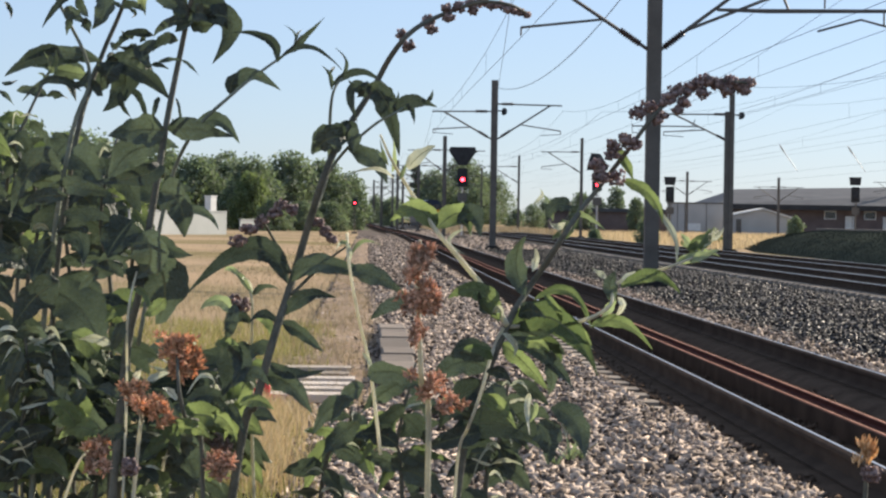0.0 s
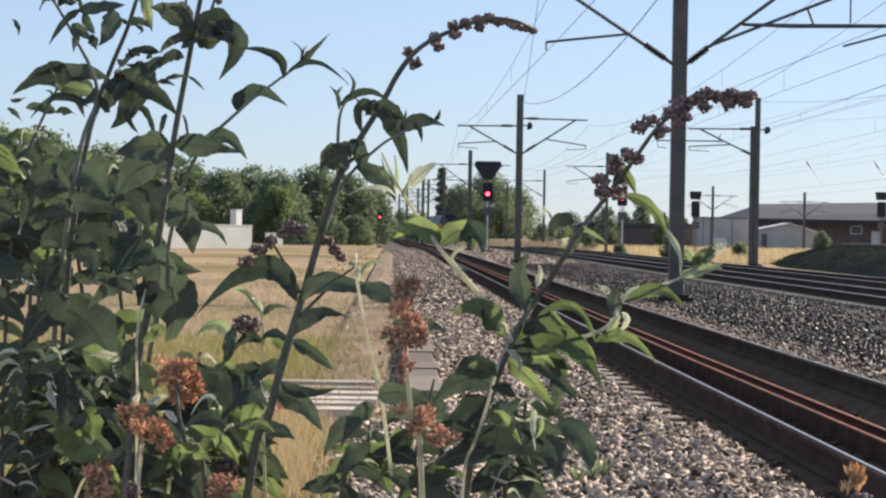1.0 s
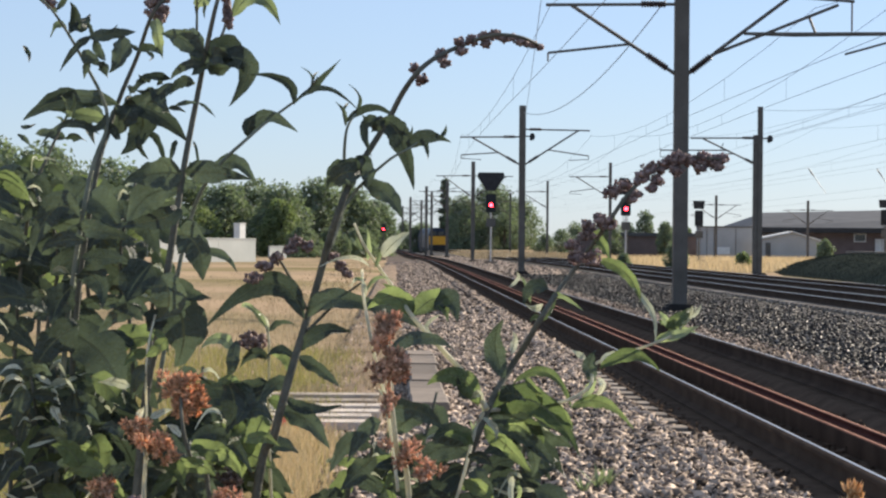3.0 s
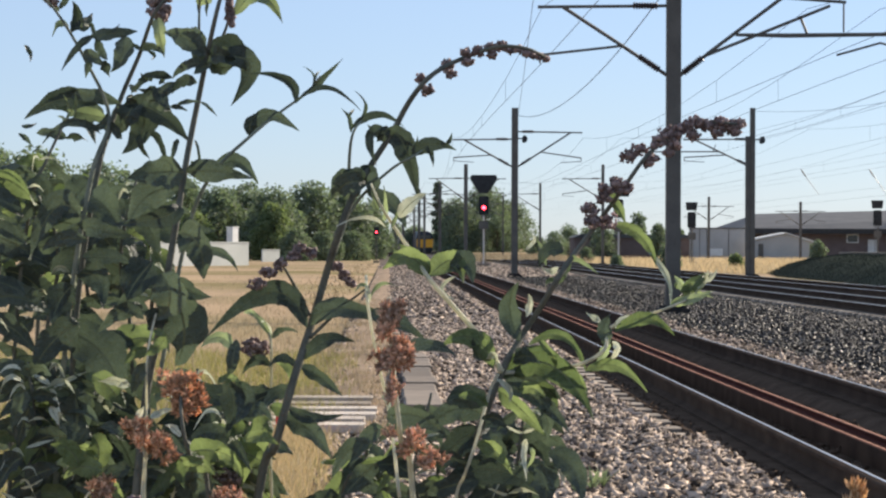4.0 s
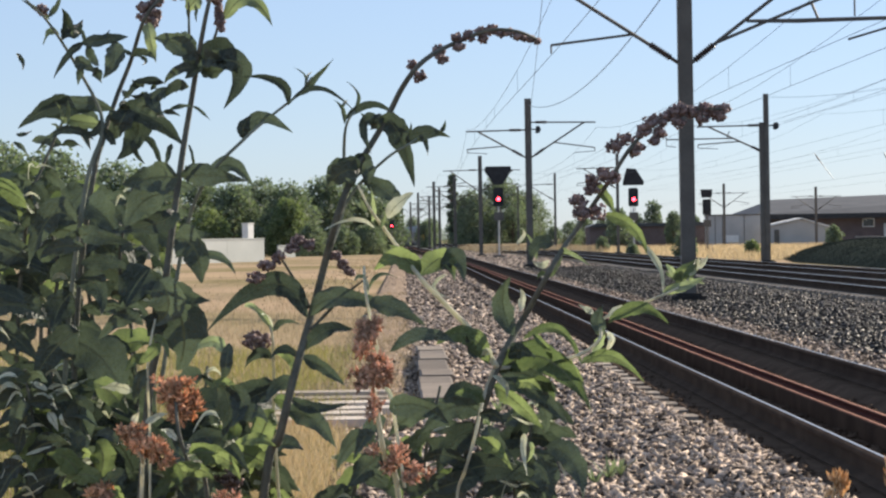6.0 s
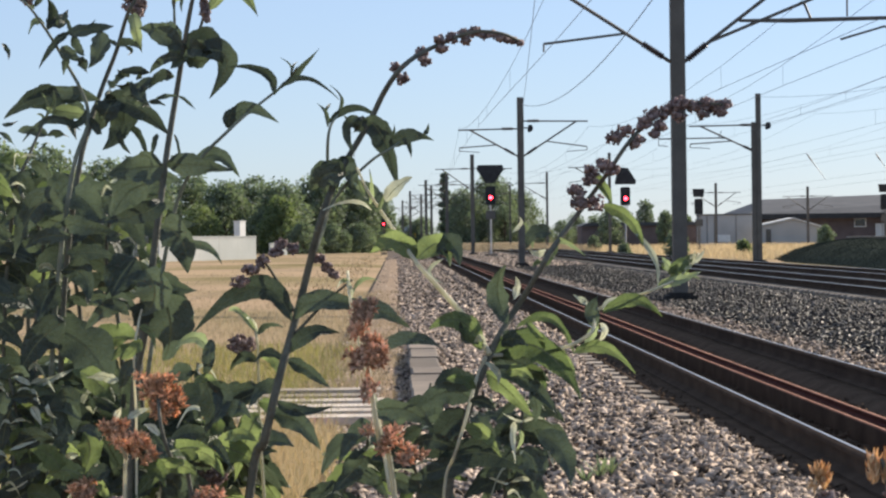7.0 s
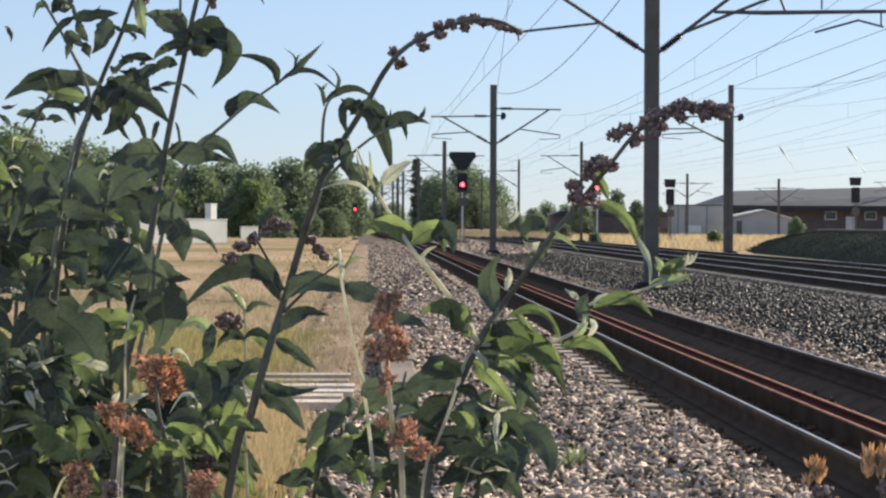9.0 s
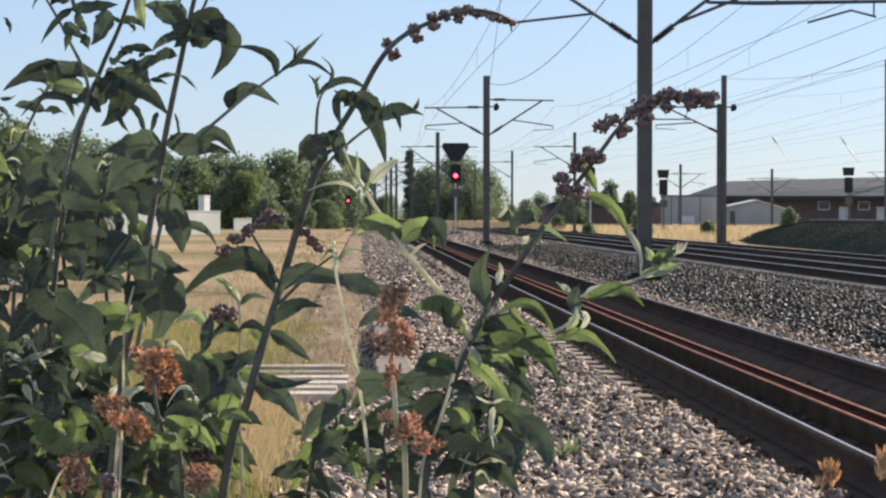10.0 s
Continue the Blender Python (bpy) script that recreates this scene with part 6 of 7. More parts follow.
bush_shoot_b = stem(4.75, 0.0069, 0.0034, M_STEM, (-0.635, 0.109), (-0.622, 0.793), (-0.610, 0.975), (-0.633, 1.135))
auto_leaves(bush_shoot_b, 0.35, 1, 11, 0.114, 4, 0.5)
bush_shoot_c = stem(4.7, 0.0068, 0.0034, M_STEM, (-0.505, 0.121), (-0.481, 0.775), (-0.413, 0.888), (-0.379, 1.000))
auto_leaves(bush_shoot_c, 0.35, 1, 11, 0.102, 5, 0.5)
bush_shoot_d = stem(4.85, 0.0070, 0.0035, M_STEM, (-0.370, 0.081), (-0.392, 0.745), (-0.333, 0.838), (-0.310, 0.908))
auto_leaves(bush_shoot_d, 0.4, 1, 12, 0.093, 6, 0.5)
bush_shoot_e = stem(4.6, 0.0067, 0.0033, M_STEM, (-0.736, 0.148), (-0.669, 0.788), (-0.635, 0.876), (-0.668, 0.942))
auto_leaves(bush_shoot_e, 0.35, 1, 14, 0.089, 7, 0.5)
bush_shoot_f = stem(4.8, 0.0069, 0.0035, M_STEM, (-0.170, 0.092), (-0.123, 0.761), (-0.076, 0.854), (-0.064, 0.923))
auto_leaves(bush_shoot_f, 0.45, 1, 5, 0.093, 8, 0.5)
bush_shoot_g = stem(4.55, 0.0066, 0.0033, M_STEM, (0.057, 0.153), (0.037, 0.778), (0.026, 0.877), (0.060, 1.030))
auto_leaves(bush_shoot_g, 0.4, 1, 7, 0.093, 9, 0.5)
bush_shoot_h = stem(4.6, 0.0067, 0.0033, M_STEM, (0.213, 0.139), (0.204, 0.771), (0.226, 0.871), (0.243, 1.004))
auto_leaves(bush_shoot_h, 0.4, 1, 10, 0.089, 10, 0.5)
bush_shoot_i = stem(4.5, 0.0054, 0.0022, M_STEMPALE, (-0.505, 0.172), (-0.471, 0.798), (-0.449, 0.874), (-0.428, 0.928))
auto_leaves(bush_shoot_i, 0.4, 1, 10, 0.076, 11, 0.5)
bush_shoot_j = stem(4.8, 0.0069, 0.0035, M_STEM, (-0.722, 0.097), (-0.731, 1.018), (-0.696, 1.271), (-0.719, 1.409))
auto_leaves(bush_shoot_j, 0.5, 1, 6, 0.100, 12, 0.5)
bush_shoot_k = stem(4.8, 0.0069, 0.0035, M_STEM, (-0.573, 0.096), (-0.548, 1.017), (-0.570, 1.271), (-0.535, 1.444))
auto_leaves(bush_shoot_k, 0.5, 1, 6, 0.100, 13, 0.5)
back_shoot = stem(5.3, 0.0077, 0.0038, M_STEM, (-0.810, -0.030), (-0.820, 0.987), (-0.807, 1.267), (-0.831, 1.457))
auto_leaves(back_shoot, 0.45, 1, 8, 0.110, 31, 0.5)
back_shoot_b = stem(5.3, 0.0077, 0.0038, M_STEM, (-0.683, -0.031), (-0.693, 0.987), (-0.705, 1.266), (-0.680, 1.470))
auto_leaves(back_shoot_b, 0.55, 1, 7, 0.110, 32, 0.5)
back_shoot_c = stem(5.3, 0.0077, 0.0038, M_STEM, (-0.557, -0.032), (-0.567, 0.986), (-0.553, 1.241), (-0.572, 1.457))
auto_leaves(back_shoot_c, 0.55, 1, 7, 0.105, 33, 0.5)
back_shoot_d = stem(5.2, 0.0075, 0.0038, M_STEM, (-0.720, -0.005), (-0.731, 0.644), (-0.755, 0.868), (-0.730, 1.068))
auto_leaves(back_shoot_d, 0.4, 1, 14, 0.113, 34, 0.5)
back_shoot_e = stem(5.2, 0.0075, 0.0038, M_STEM, (-0.596, -0.006), (-0.582, 0.643), (-0.594, 0.793), (-0.618, 0.993))
auto_leaves(back_shoot_e, 0.4, 1, 14, 0.107, 35, 0.5)
back_shoot_f = stem(5.2, 0.0075, 0.0038, M_STEM, (-0.459, -0.008), (-0.420, 0.642), (-0.457, 0.842), (-0.444, 1.042))
auto_leaves(back_shoot_f, 0.4, 1, 12, 0.100, 36, 0.5)
outer_shoot = stem(4.65, 0.006, 0.003, M_STEM, (-0.821, 0.526), (-0.811, 1.028), (-0.791, 1.306), (-0.807, 1.474))
auto_leaves(outer_shoot, 0.4, 1, 13, 0.1, 91, 0.5)
outer_shoot_b = stem(4.9, 0.006, 0.003, M_STEM, (-0.923, 0.484), (-0.904, 1.071), (-0.886, 1.271), (-0.903, 1.388))
auto_leaves(outer_shoot_b, 0.4, 1, 13, 0.11, 92, 0.5)
outer_shoot_c = stem(4.5, 0.005, 0.003, M_STEM, (-0.741, 0.551), (-0.751, 0.821), (-0.734, 0.972), (-0.748, 1.080))
auto_leaves(outer_shoot_c, 0.4, 1, 10, 0.085, 93, 0.5)
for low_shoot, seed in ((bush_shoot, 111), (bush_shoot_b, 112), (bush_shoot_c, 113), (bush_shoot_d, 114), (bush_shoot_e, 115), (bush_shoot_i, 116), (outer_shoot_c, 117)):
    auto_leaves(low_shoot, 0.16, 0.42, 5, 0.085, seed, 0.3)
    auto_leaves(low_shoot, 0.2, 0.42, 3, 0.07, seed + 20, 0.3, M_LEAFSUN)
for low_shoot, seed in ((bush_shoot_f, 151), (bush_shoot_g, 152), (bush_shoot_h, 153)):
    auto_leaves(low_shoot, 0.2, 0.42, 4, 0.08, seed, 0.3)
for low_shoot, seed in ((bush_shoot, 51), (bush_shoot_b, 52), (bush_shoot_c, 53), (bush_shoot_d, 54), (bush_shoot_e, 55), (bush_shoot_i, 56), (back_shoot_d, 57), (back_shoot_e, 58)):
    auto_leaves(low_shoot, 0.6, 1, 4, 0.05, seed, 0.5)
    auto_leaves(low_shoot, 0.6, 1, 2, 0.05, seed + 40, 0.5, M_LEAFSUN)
    auto_leaves(low_shoot, 0.62, 0.98, 3, 0.045, seed + 20, 0.2, M_LEAFBACK)
flower(slender_stem, -0.668, 1.773, 0.028, 0.024, 12, M_SEED, 1)
flower(seed_stem, -0.479, 1.781, 0.037, 0.022, 12, M_SEED, 10)
flower(seed_stem, -0.479, 1.759, 0.044, 0.022, 12, M_SEED, 11)
flower(seed_stem, -0.463, 1.756, 0.029, 0.022, 12, M_SEED, 12)
flower(seed_stem, -0.409, 1.802, 0.044, 0.022, 12, M_SEED, 13)
flower(seed_stem, -0.354, 1.806, 0.044, 0.022, 12, M_SEED, 14)
flower(seed_stem, -0.452, 1.798, 0.033, 0.022, 12, M_SEED, 15)
flower(seed_stem, -0.483, 1.782, 0.029, 0.022, 12, M_SEED, 200)
flower(seed_stem, -0.459, 1.789, 0.026, 0.022, 12, M_SEED, 201)
flower(seed_stem, -0.472, 1.804, 0.033, 0.022, 12, M_SEED, 202)
flower(seed_stem, -0.454, 1.813, 0.026, 0.022, 12, M_SEED, 203)
flower(seed_stem, -0.463, 1.767, 0.031, 0.022, 12, M_SEED, 204)
flower(seed_stem, -0.478, 1.758, 0.026, 0.022, 12, M_SEED, 205)
flower(seed_stem, -0.465, 1.750, 0.024, 0.022, 12, M_SEED, 206)
flower(seed_stem, -0.446, 1.824, 0.031, 0.022, 12, M_SEED, 207)
flower(seed_stem, -0.459, 1.835, 0.033, 0.022, 12, M_SEED, 208)
flower(spur_twig, -0.331, 1.788, 0.019, 0.017, 10, M_SEED, 220)
flower(spur_twig, -0.327, 1.775, 0.019, 0.017, 10, M_SEED, 221)
flower(spur_twig, -0.325, 1.763, 0.018, 0.017, 10, M_SEED, 222)
flower(spur_twig, -0.323, 1.750, 0.017, 0.017, 10, M_SEED, 223)
flower(spur_twig, -0.321, 1.737, 0.015, 0.017, 10, M_SEED, 224)
flower(spur_twig, -0.320, 1.725, 0.012, 0.017, 10, M_SEED, 225)
flower(spur_twig, -0.323, 1.741, 0.019, 0.043, 12, M_SEED, 19)
flower(tall_stem, -0.332, 1.782, 0.032, 0.025, 10, M_SEED, 18)
flower(middle_stem, 0.028, 1.646, 0.028, 0.023, 10, M_SEED, 30)
flower(middle_stem, 0.039, 1.624, 0.033, 0.026, 10, M_SEED, 31)
flower(middle_stem, 0.077, 1.671, 0.033, 0.026, 10, M_SEED, 32)
flower(middle_stem, 0.084, 1.657, 0.024, 0.019, 10, M_SEED, 33)
flower(middle_stem, 0.113, 1.697, 0.022, 0.017, 10, M_SEED, 34)
flower(middle_stem, 0.117, 1.679, 0.024, 0.019, 10, M_SEED, 35)
flower(middle_stem, 0.136, 1.699, 0.028, 0.023, 10, M_SEED, 36)
flower(middle_stem, 0.160, 1.708, 0.020, 0.016, 10, M_SEED, 37)
flower(middle_stem, 0.164, 1.693, 0.020, 0.016, 10, M_SEED, 38)
flower(middle_stem, 0.182, 1.710, 0.026, 0.021, 10, M_SEED, 39)
flower(middle_stem, 0.199, 1.704, 0.022, 0.017, 10, M_SEED, 40)
flower(middle_stem, 0.215, 1.706, 0.020, 0.016, 10, M_SEED, 41)
flower(middle_stem, 0.228, 1.697, 0.020, 0.016, 10, M_SEED, 42)
flower(middle_stem, 0.243, 1.695, 0.017, 0.014, 10, M_SEED, 43)
flower(middle_stem, 0.256, 1.691, 0.015, 0.012, 10, M_SEED, 44)
flower(middle_stem, 0.269, 1.687, 0.011, 0.009, 10, M_SEED, 45)
flower(bud_twig, -0.238, 1.284, 0.033, 0.024, 12, M_SEED, 50)
flower(bud_twig, -0.260, 1.268, 0.037, 0.024, 12, M_SEED, 51)
flower(bud_twig, -0.281, 1.246, 0.039, 0.024, 12, M_SEED, 52)
flower(bud_twig, -0.211, 1.300, 0.033, 0.024, 12, M_SEED, 53)
flower(bud_twig, -0.179, 1.305, 0.028, 0.024, 12, M_SEED, 54)
flower(bud_twig, -0.200, 1.316, 0.024, 0.024, 12, M_SEED, 55)
flower(middle_stem, -0.130, 1.281, 0.024, 0.024, 10, M_SEED, 60)
flower(middle_stem, -0.116, 1.264, 0.024, 0.024, 10, M_SEED, 61)
flower(middle_stem, -0.103, 1.251, 0.020, 0.024, 10, M_SEED, 62)
flower(arch_stem, 0.297, 1.373, 0.042, 0.032, 12, M_SEED, 70)
flower(arch_stem, 0.329, 1.373, 0.047, 0.035, 12, M_SEED, 71)
flower(arch_stem, 0.292, 1.394, 0.038, 0.029, 12, M_SEED, 72)
flower(arch_stem, 0.319, 1.432, 0.038, 0.029, 12, M_SEED, 73)
flower(arch_stem, 0.340, 1.447, 0.032, 0.024, 12, M_SEED, 74)
flower(arch_stem, 0.356, 1.437, 0.038, 0.029, 12, M_SEED, 75)
flower(arch_stem, 0.319, 1.416, 0.032, 0.024, 12, M_SEED, 76)
flower(arch_stem, 0.361, 1.495, 0.036, 0.027, 12, M_SEED, 77)
flower(arch_stem, 0.383, 1.511, 0.042, 0.032, 12, M_SEED, 78)
flower(arch_stem, 0.397, 1.485, 0.025, 0.019, 12, M_SEED, 79)
flower(arch_stem, 0.409, 1.495, 0.023, 0.017, 12, M_SEED, 80)
flower(arch_stem, 0.420, 1.527, 0.032, 0.024, 12, M_SEED, 81)
flower(arch_stem, 0.431, 1.543, 0.036, 0.027, 12, M_SEED, 82)
flower(arch_stem, 0.447, 1.522, 0.030, 0.022, 12, M_SEED, 83)
flower(arch_stem, 0.436, 1.506, 0.021, 0.016, 12, M_SEED, 84)
flower(arch_stem, 0.463, 1.554, 0.038, 0.029, 12, M_SEED, 85)
flower(arch_stem, 0.484, 1.564, 0.038, 0.029, 12, M_SEED, 86)
flower(arch_stem, 0.482, 1.540, 0.030, 0.022, 12, M_SEED, 87)
flower(arch_stem, 0.511, 1.559, 0.038, 0.029, 12, M_SEED, 88)
flower(arch_stem, 0.532, 1.564, 0.036, 0.027, 12, M_SEED, 89)
flower(arch_stem, 0.527, 1.546, 0.028, 0.021, 12, M_SEED, 90)
flower(arch_stem, 0.548, 1.557, 0.034, 0.025, 12, M_SEED, 91)
flower(arch_stem, 0.567, 1.564, 0.025, 0.019, 12, M_SEED, 92)
flower(arch_stem, 0.559, 1.550, 0.021, 0.016, 12, M_SEED, 93)
for i in range(8):
    flower(arch_stem, 0.41 + 0.021 * i, (1.52, 1.536, 1.546, 1.553, 1.558, 1.561, 1.562, 1.562)[i] + 0.006 * math.sin(i * 2.1), 0.02, 0.016, 6, M_SEED, 140 + i)
flower(orange_stem, -0.073, 1.166, 0.056, 0.066, 60, M_FADED, 101)
flower(orange_stem, -0.052, 1.133, 0.047, 0.047, 40, M_FADED, 102)
flower(orange_stem, -0.082, 1.119, 0.038, 0.041, 22, M_FADED, 103)
flower(orange_stem, -0.071, 1.194, 0.038, 0.038, 30, M_FADED, 104)
flower(orange_stem, -0.032, 0.978, 0.060, 0.056, 60, M_FADED, 105)
flower(orange_stem, 0.004, 0.949, 0.047, 0.047, 40, M_FADED, 106)
flower(orange_stem, -0.062, 1.067, 0.028, 0.056, 24, M_FADED, 107)
flower(orange_stem, -0.066, 1.105, 0.062, 0.05, 50, M_FADED, 108)
flower(orange_stem, -0.048, 1.128, 0.05, 0.05, 40, M_FADED, 109)
flower(orange_low_stem, -0.427, 1.035, 0.092, 0.1, 170, M_ORANGE, 111)
flower(orange_low_stem, -0.398, 1.046, 0.030, 0.079, 50, M_ORANGE, 112)
flower(orange_low_stem, -0.434, 1.071, 0.069, 0.030, 40, M_ORANGE, 113)
flower(orange_left_stem, -0.471, 0.981, 0.077, 0.048, 90, M_ORANGE, 114)
flower(orange_left_stem, -0.438, 0.961, 0.048, 0.048, 60, M_ORANGE, 115)
flower(orange_left_stem, -0.495, 1.000, 0.039, 0.029, 30, M_ORANGE, 116)
flower(orange_left_stem, -0.543, 0.902, 0.058, 0.029, 40, M_ORANGE, 117)
flower(corner_stem, 0.632, 0.944, 0.046, 0.042, 45, M_GOLD, 121)
flower(corner_stem_right, 0.734, 0.958, 0.050, 0.050, 55, M_GOLD, 122)
flower(corner_stem_far, 0.796, 0.960, 0.039, 0.039, 40, M_GOLD, 123)
flower(corner_stem, 0.650, 0.906, 0.036, 0.026, 24, M_SEED, 246)
flower(corner_stem_right, 0.752, 0.914, 0.036, 0.028, 26, M_SEED, 247)
flower(orange_left_stem, -0.541, 0.872, 0.040, 0.062, 70, M_FADED, 241)
flower(orange_low_stem, -0.340, 0.848, 0.065, 0.061, 90, M_FADED, 242)
flower(orange_left_stem, -0.483, 0.863, 0.033, 0.035, 30, M_SEED, 243)
flower(thin_reed, -0.293, 1.117, 0.067, 0.044, 40, M_SEED, 131)
flower(bush_shoot_c, -0.379, 0.842, 0.068, 0.045, 40, M_SEED, 132)


def motions():
    """The shrubs sway in the wind and the train draws away."""
    left_sway = [
        (0, -0.485, 0.000, 0.020), (0.5, -0.065, 0.000, 0.018), (1, -1.311, 0.000, 0.019),
        (1.5, -1.346, 0.000, 0.012), (2, -3.037, 0.000, 0.012), (2.5, -2.016, 0.000, 0.013),
        (2.7, -1.254, 0.000, -0.003), (3.8, -0.110, 0.000, 0.001), (4, -0.009, 0.000, 0.006),
        (4.5, -0.404, 0.000, 0.003), (5, -0.121, 0.000, 0.004), (5.5, -0.843, 0.000, 0.001),
        (5.7, -0.727, 0.000, -0.008), (6.8, -0.887, 0.000, -0.005), (7, -1.128, 0.000, 0.003),
        (7.5, -0.509, 0.000, -0.002), (8, 0.000, 0.000, 0.000), (8.5, 0.021, 0.000, 0.000),
        (9, 0.443, 0.000, 0.001), (9.5, -0.724, 0.000, -0.005), (10, 0.814, 0.000, 0.004),
    ]
    middle_sway = [
        (0, -0.243, 0.002, 0.015), (0.5, -0.300, 0.001, 0.016), (1, -1.029, 0.002, 0.009),
        (1.5, -0.810, -0.000, -0.004), (2, -1.246, -0.002, -0.018), (2.5, -1.280, -0.000, -0.010),
        (2.7, -0.931, 0.000, 0.003), (3.8, 0.101, 0.000, 0.005), (4, 0.450, -0.003, -0.006),
        (4.5, -0.314, -0.001, -0.010), (5, -0.302, 0.001, 0.001), (5.5, 0.018, -0.001, -0.015),
        (5.7, -0.165, 0.000, -0.001), (6.8, -0.722, 0.000, 0.002), (7, -0.935, -0.001, -0.012),
        (7.5, -0.500, -0.001, -0.007), (8, 0.000, 0.000, 0.000), (8.5, -0.217, 0.001, -0.001),
        (9, 0.231, -0.000, 0.003), (9.5, -0.060, -0.001, -0.008), (10, 0.186, 0.001, 0.003),
    ]
    arch_sway = [
        (0, 2.339, 0.087, 0.025), (0.5, 2.596, 0.061, 0.013), (1, 1.470, 0.062, 0.027),
        (1.5, -0.044, 0.007, 0.005), (2, 3.215, 0.042, -0.015), (2.5, 0.317, -0.044, -0.066),
        (2.7, 0.801, -0.019, -0.092), (3.8, 1.087, 0.053, -0.005), (4, 1.886, 0.050, -0.006),
        (4.5, 4.409, 0.026, -0.063), (5, 2.914, 0.068, 0.011), (5.5, 0.598, -0.004, -0.020),
        (5.7, -0.037, 0.013, -0.016), (6.8, 2.682, 0.071, -0.002), (7, 2.268, 0.030, 0.006),
        (7.5, 4.678, 0.040, -0.001), (8, 0.000, 0.000, 0.000), (8.5, 4.707, 0.075, 0.020),
        (9, 4.790, 0.053, 0.007), (9.5, 2.090, 0.039, 0.007), (10, 3.156, 0.050, -0.001),
    ]
    orange_sway = [
        (0, 5.707, 0.000, 0.050), (0.5, 4.222, 0.000, 0.039), (1, 3.138, 0.000, 0.022),
        (1.5, 1.632, 0.000, 0.007), (2, 1.523, 0.000, -0.003), (2.5, 1.470, 0.000, 0.005),
        (2.7, 1.616, 0.000, -0.013), (3.8, 1.349, 0.000, -0.013), (4, 2.375, 0.000, 0.007),
        (4.5, 2.354, 0.000, -0.001), (5, 1.869, 0.000, 0.001), (5.5, 0.495, 0.000, -0.025),
        (5.7, 0.213, 0.000, -0.029), (6.8, -0.119, 0.000, -0.015), (7, 0.398, 0.000, -0.003),
        (7.5, -0.312, 0.000, 0.002), (8, 0.000, 0.000, 0.000), (8.5, 0.953, 0.000, 0.001),
        (9, 4.079, 0.000, -0.013), (9.5, 3.725, 0.000, -0.010), (10, 4.947, 0.000, -0.017),
    ]
    low_sway = [
        (0, 3.231, 0.000, 0.018), (0.5, 2.108, 0.000, 0.012), (1, 1.507, 0.000, 0.005),
        (1.5, 0.650, 0.000, 0.002), (2, 0.890, 0.000, -0.005), (2.5, 0.925, 0.000, 0.003),
        (2.7, 1.174, 0.000, 0.003), (3.8, 2.262, 0.000, 0.012), (4, 2.119, 0.000, 0.011),
        (4.5, 1.749, 0.000, 0.005), (5, 0.593, 0.000, 0.001), (5.5, 0.588, 0.000, -0.002),
        (5.7, 0.874, 0.000, -0.001), (6.8, 0.632, 0.000, 0.002), (7, 0.111, 0.000, -0.000),
        (7.5, -0.254, 0.000, -0.003), (8, 0.000, 0.000, 0.000), (8.5, 0.792, 0.000, -0.001),
        (9, 2.305, 0.000, 0.002), (9.5, 1.682, 0.000, 0.008), (10, 2.569, 0.000, 0.001),
    ]
    corner_sway = [
        (0, 5.830, 0.000, 0.024), (0.5, 3.940, 0.000, 0.024), (1, 3.150, 0.000, 0.009),
        (1.5, 2.310, 0.000, 0.003), (2, 2.000, 0.000, 0.002), (2.5, 2.240, 0.000, 0.001),
        (3.8, 3.280, 0.000, -0.006), (4.2, 3.460, 0.000, 0.003), (4.6, 2.670, 0.000, -0.002),
        (5, 1.270, 0.000, -0.009), (5.5, 1.030, 0.000, -0.012), (7, 0.240, 0.000, -0.002),
        (7.5, -0.300, 0.000, -0.001), (8, 0.000, 0.000, 0.000), (8.5, 0.610, 0.000, -0.005),
        (9.2, 2.790, 0.000, -0.004), (10, 3.940, 0.000, -0.020),
    ]
    sway(edge_stem, left_sway, None, 0)
    sway(slender_stem, left_sway, None, 0)
    sway(seed_stem, left_sway, None, 0)
    sway(tall_stem, left_sway, None, 0)
    sway(fork_twig, left_sway, None, 0)
    sway(spur_twig, left_sway, None, 0)
    sway(side_twig, left_sway, None, 0)
    sway(bush_shoot_j, left_sway, None, 0)
    sway(bush_shoot_k, left_sway, None, 0)
    sway(back_shoot, left_sway, None, 0)
    sway(back_shoot_b, left_sway, None, 0)
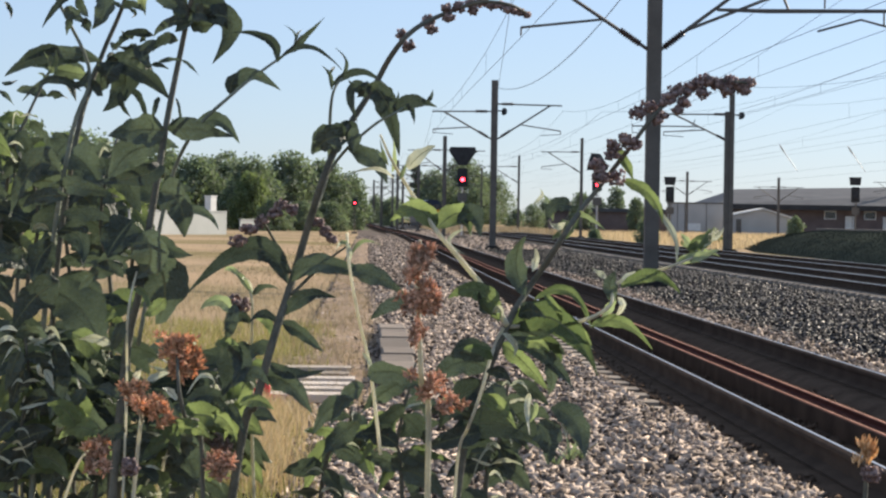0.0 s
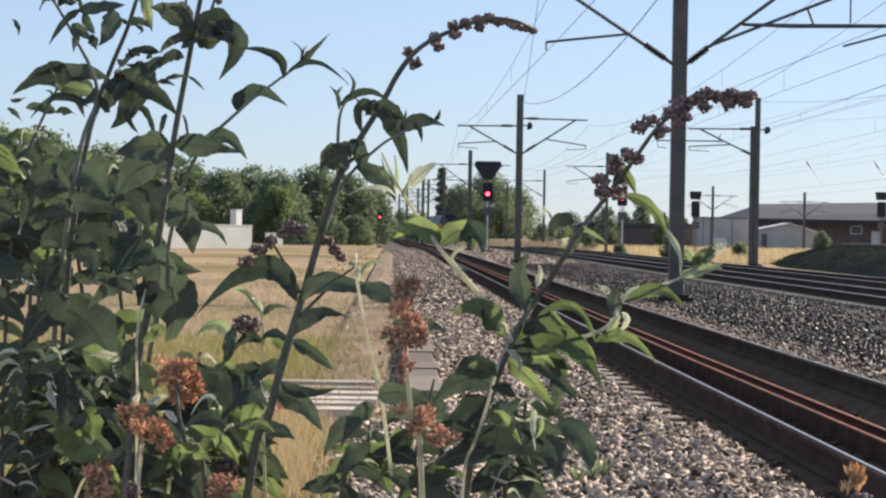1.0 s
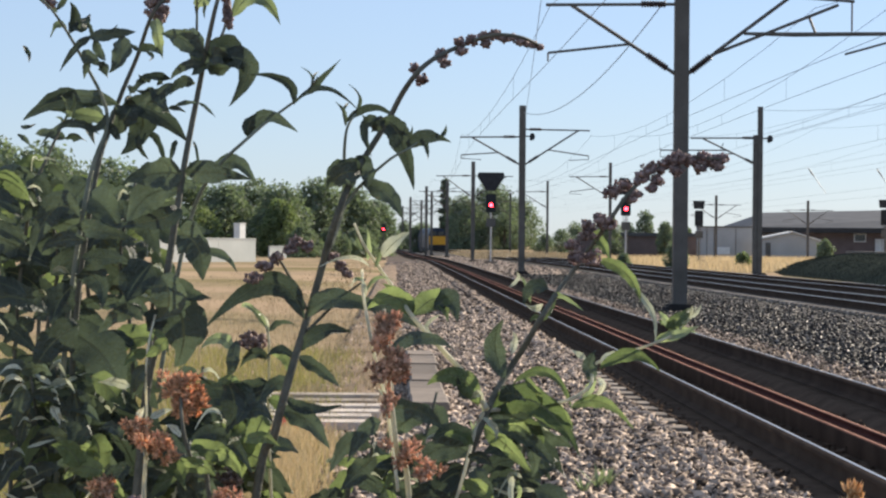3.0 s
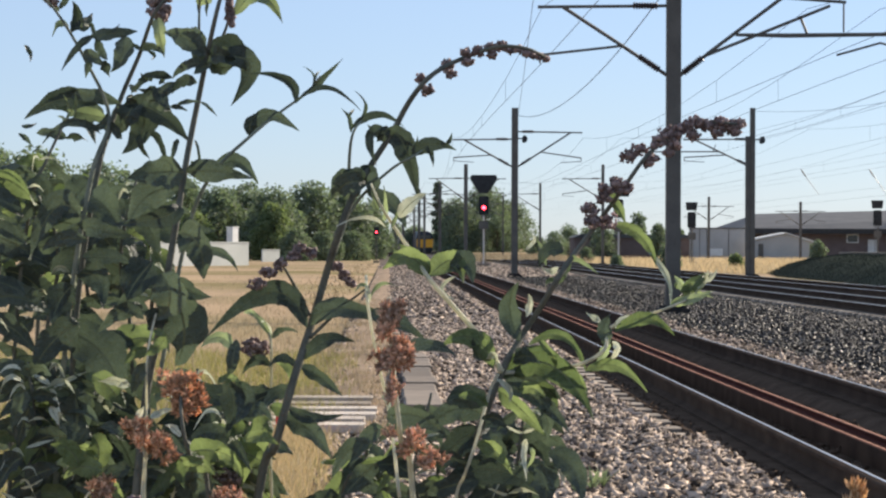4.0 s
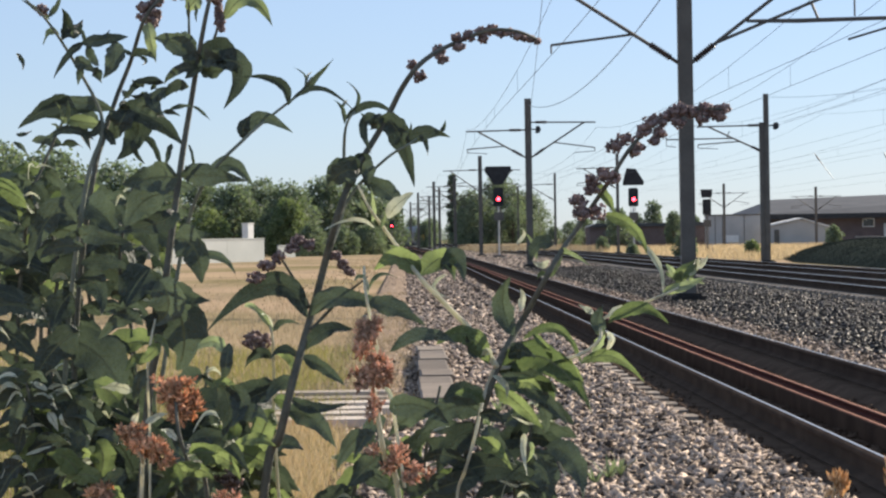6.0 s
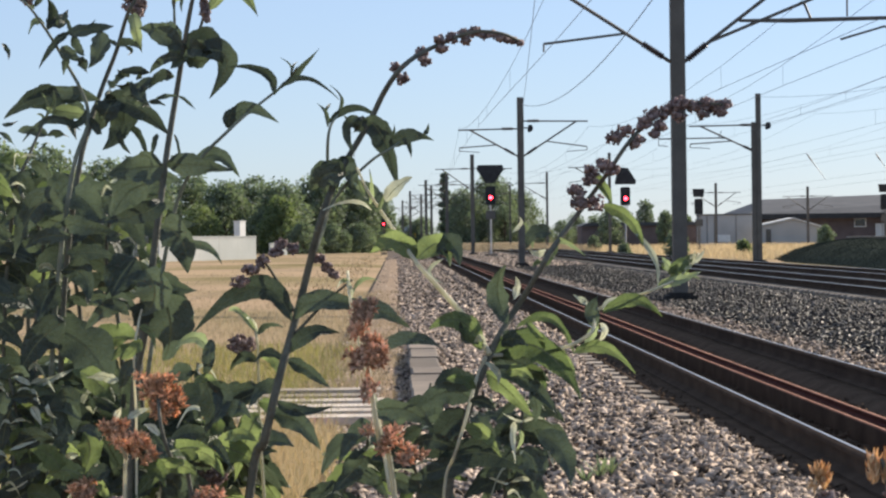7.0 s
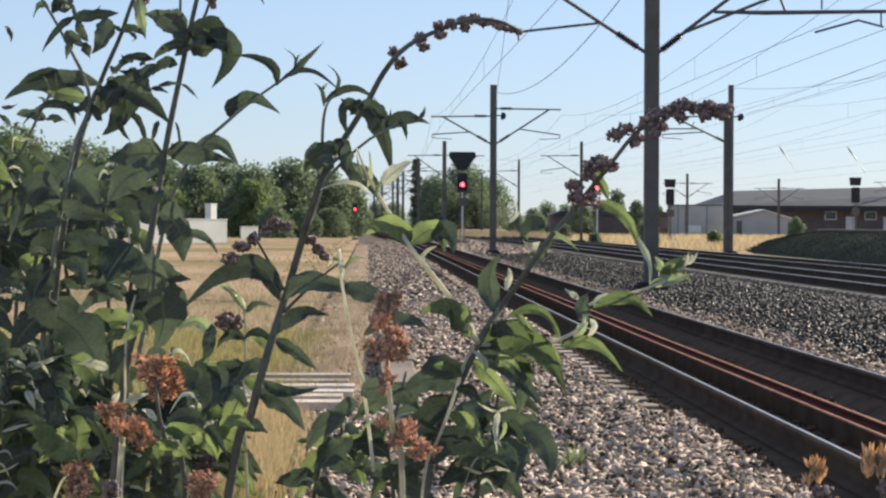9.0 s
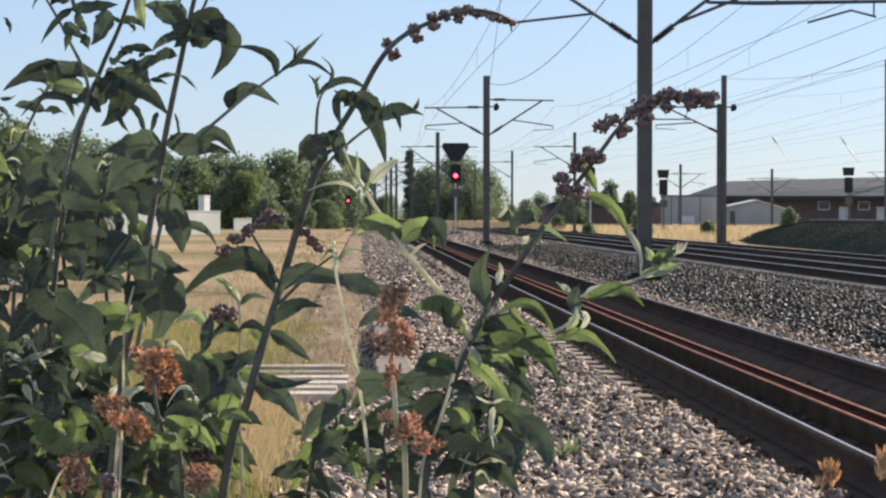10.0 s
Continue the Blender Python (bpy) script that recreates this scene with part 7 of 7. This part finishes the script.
    sway(back_shoot_c, left_sway, None, 0)
    sway(middle_stem, middle_sway, None, 0)
    sway(loop_twig, middle_sway, None, 0)
    sway(hook_twig, middle_sway, None, 0)
    sway(bud_twig, middle_sway, None, 0)
    sway(low_twig, middle_sway, None, 0)
    sway(thin_reed, middle_sway, None, 0)
    sway(reed_stem, middle_sway, None, 0)
    sway(arch_stem, arch_sway, 0.137, 1.082)
    sway(pale_branch, arch_sway, 0.137, 1.082)
    sway(right_branch, arch_sway, 0.137, 1.082)
    sway(front_shoot, arch_sway, 0.137, 1.082)
    sway(inner_shoot, left_sway, None, 0)
    sway(corner_shoot, low_sway, None, 0)
    sway(outer_shoot, left_sway, None, 0)
    sway(outer_shoot_b, left_sway, None, 0)
    sway(outer_shoot_c, low_sway, None, 0)
    sway(orange_stem, orange_sway, None, 0)
    sway(orange_low_stem, low_sway, None, 0)
    sway(orange_left_stem, low_sway, None, 0)
    sway(bush_shoot, low_sway, None, 0)
    sway(bush_shoot_b, low_sway, None, 0)
    sway(bush_shoot_c, low_sway, None, 0)
    sway(bush_shoot_e, low_sway, None, 0)
    sway(bush_shoot_i, low_sway, None, 0)
    sway(corner_stem, corner_sway, None, 0)
    sway(corner_stem_right, corner_sway, None, 0)
    sway(corner_stem_far, corner_sway, None, 0)
    walk(the_train, [(t, pose(x, y, 0.17, 0, 0, turn)) for t, x, y, turn in ((0, 8.9, 322, 1.5), (1, 8.05, 336, 2.2), (2.5, 6.95, 362, 2.8), (3.8, 5.9, 386, 4), (4.5, 5.5, 400, 5), (5.5, 3.7, 425, 6), (7, 3.5, 462, 1), (10, 4.4, 540, 0))])


def sway(st, rows, px, pz):
    """Key a shoot: it turns about its root, or about (px, pz), and shifts a little."""
    root = ROOT[st.name][0]
    p = Vector((root.x if px is None else px, root.y, 0.0 if px is None else pz))
    walk(st, [(t, Matrix.Translation(p + Vector((dx, 0, dz))) @ pose(0, 0, 0, 0, a, 0) @ Matrix.Translation(-p)) for t, a, dx, dz in rows])


motions()
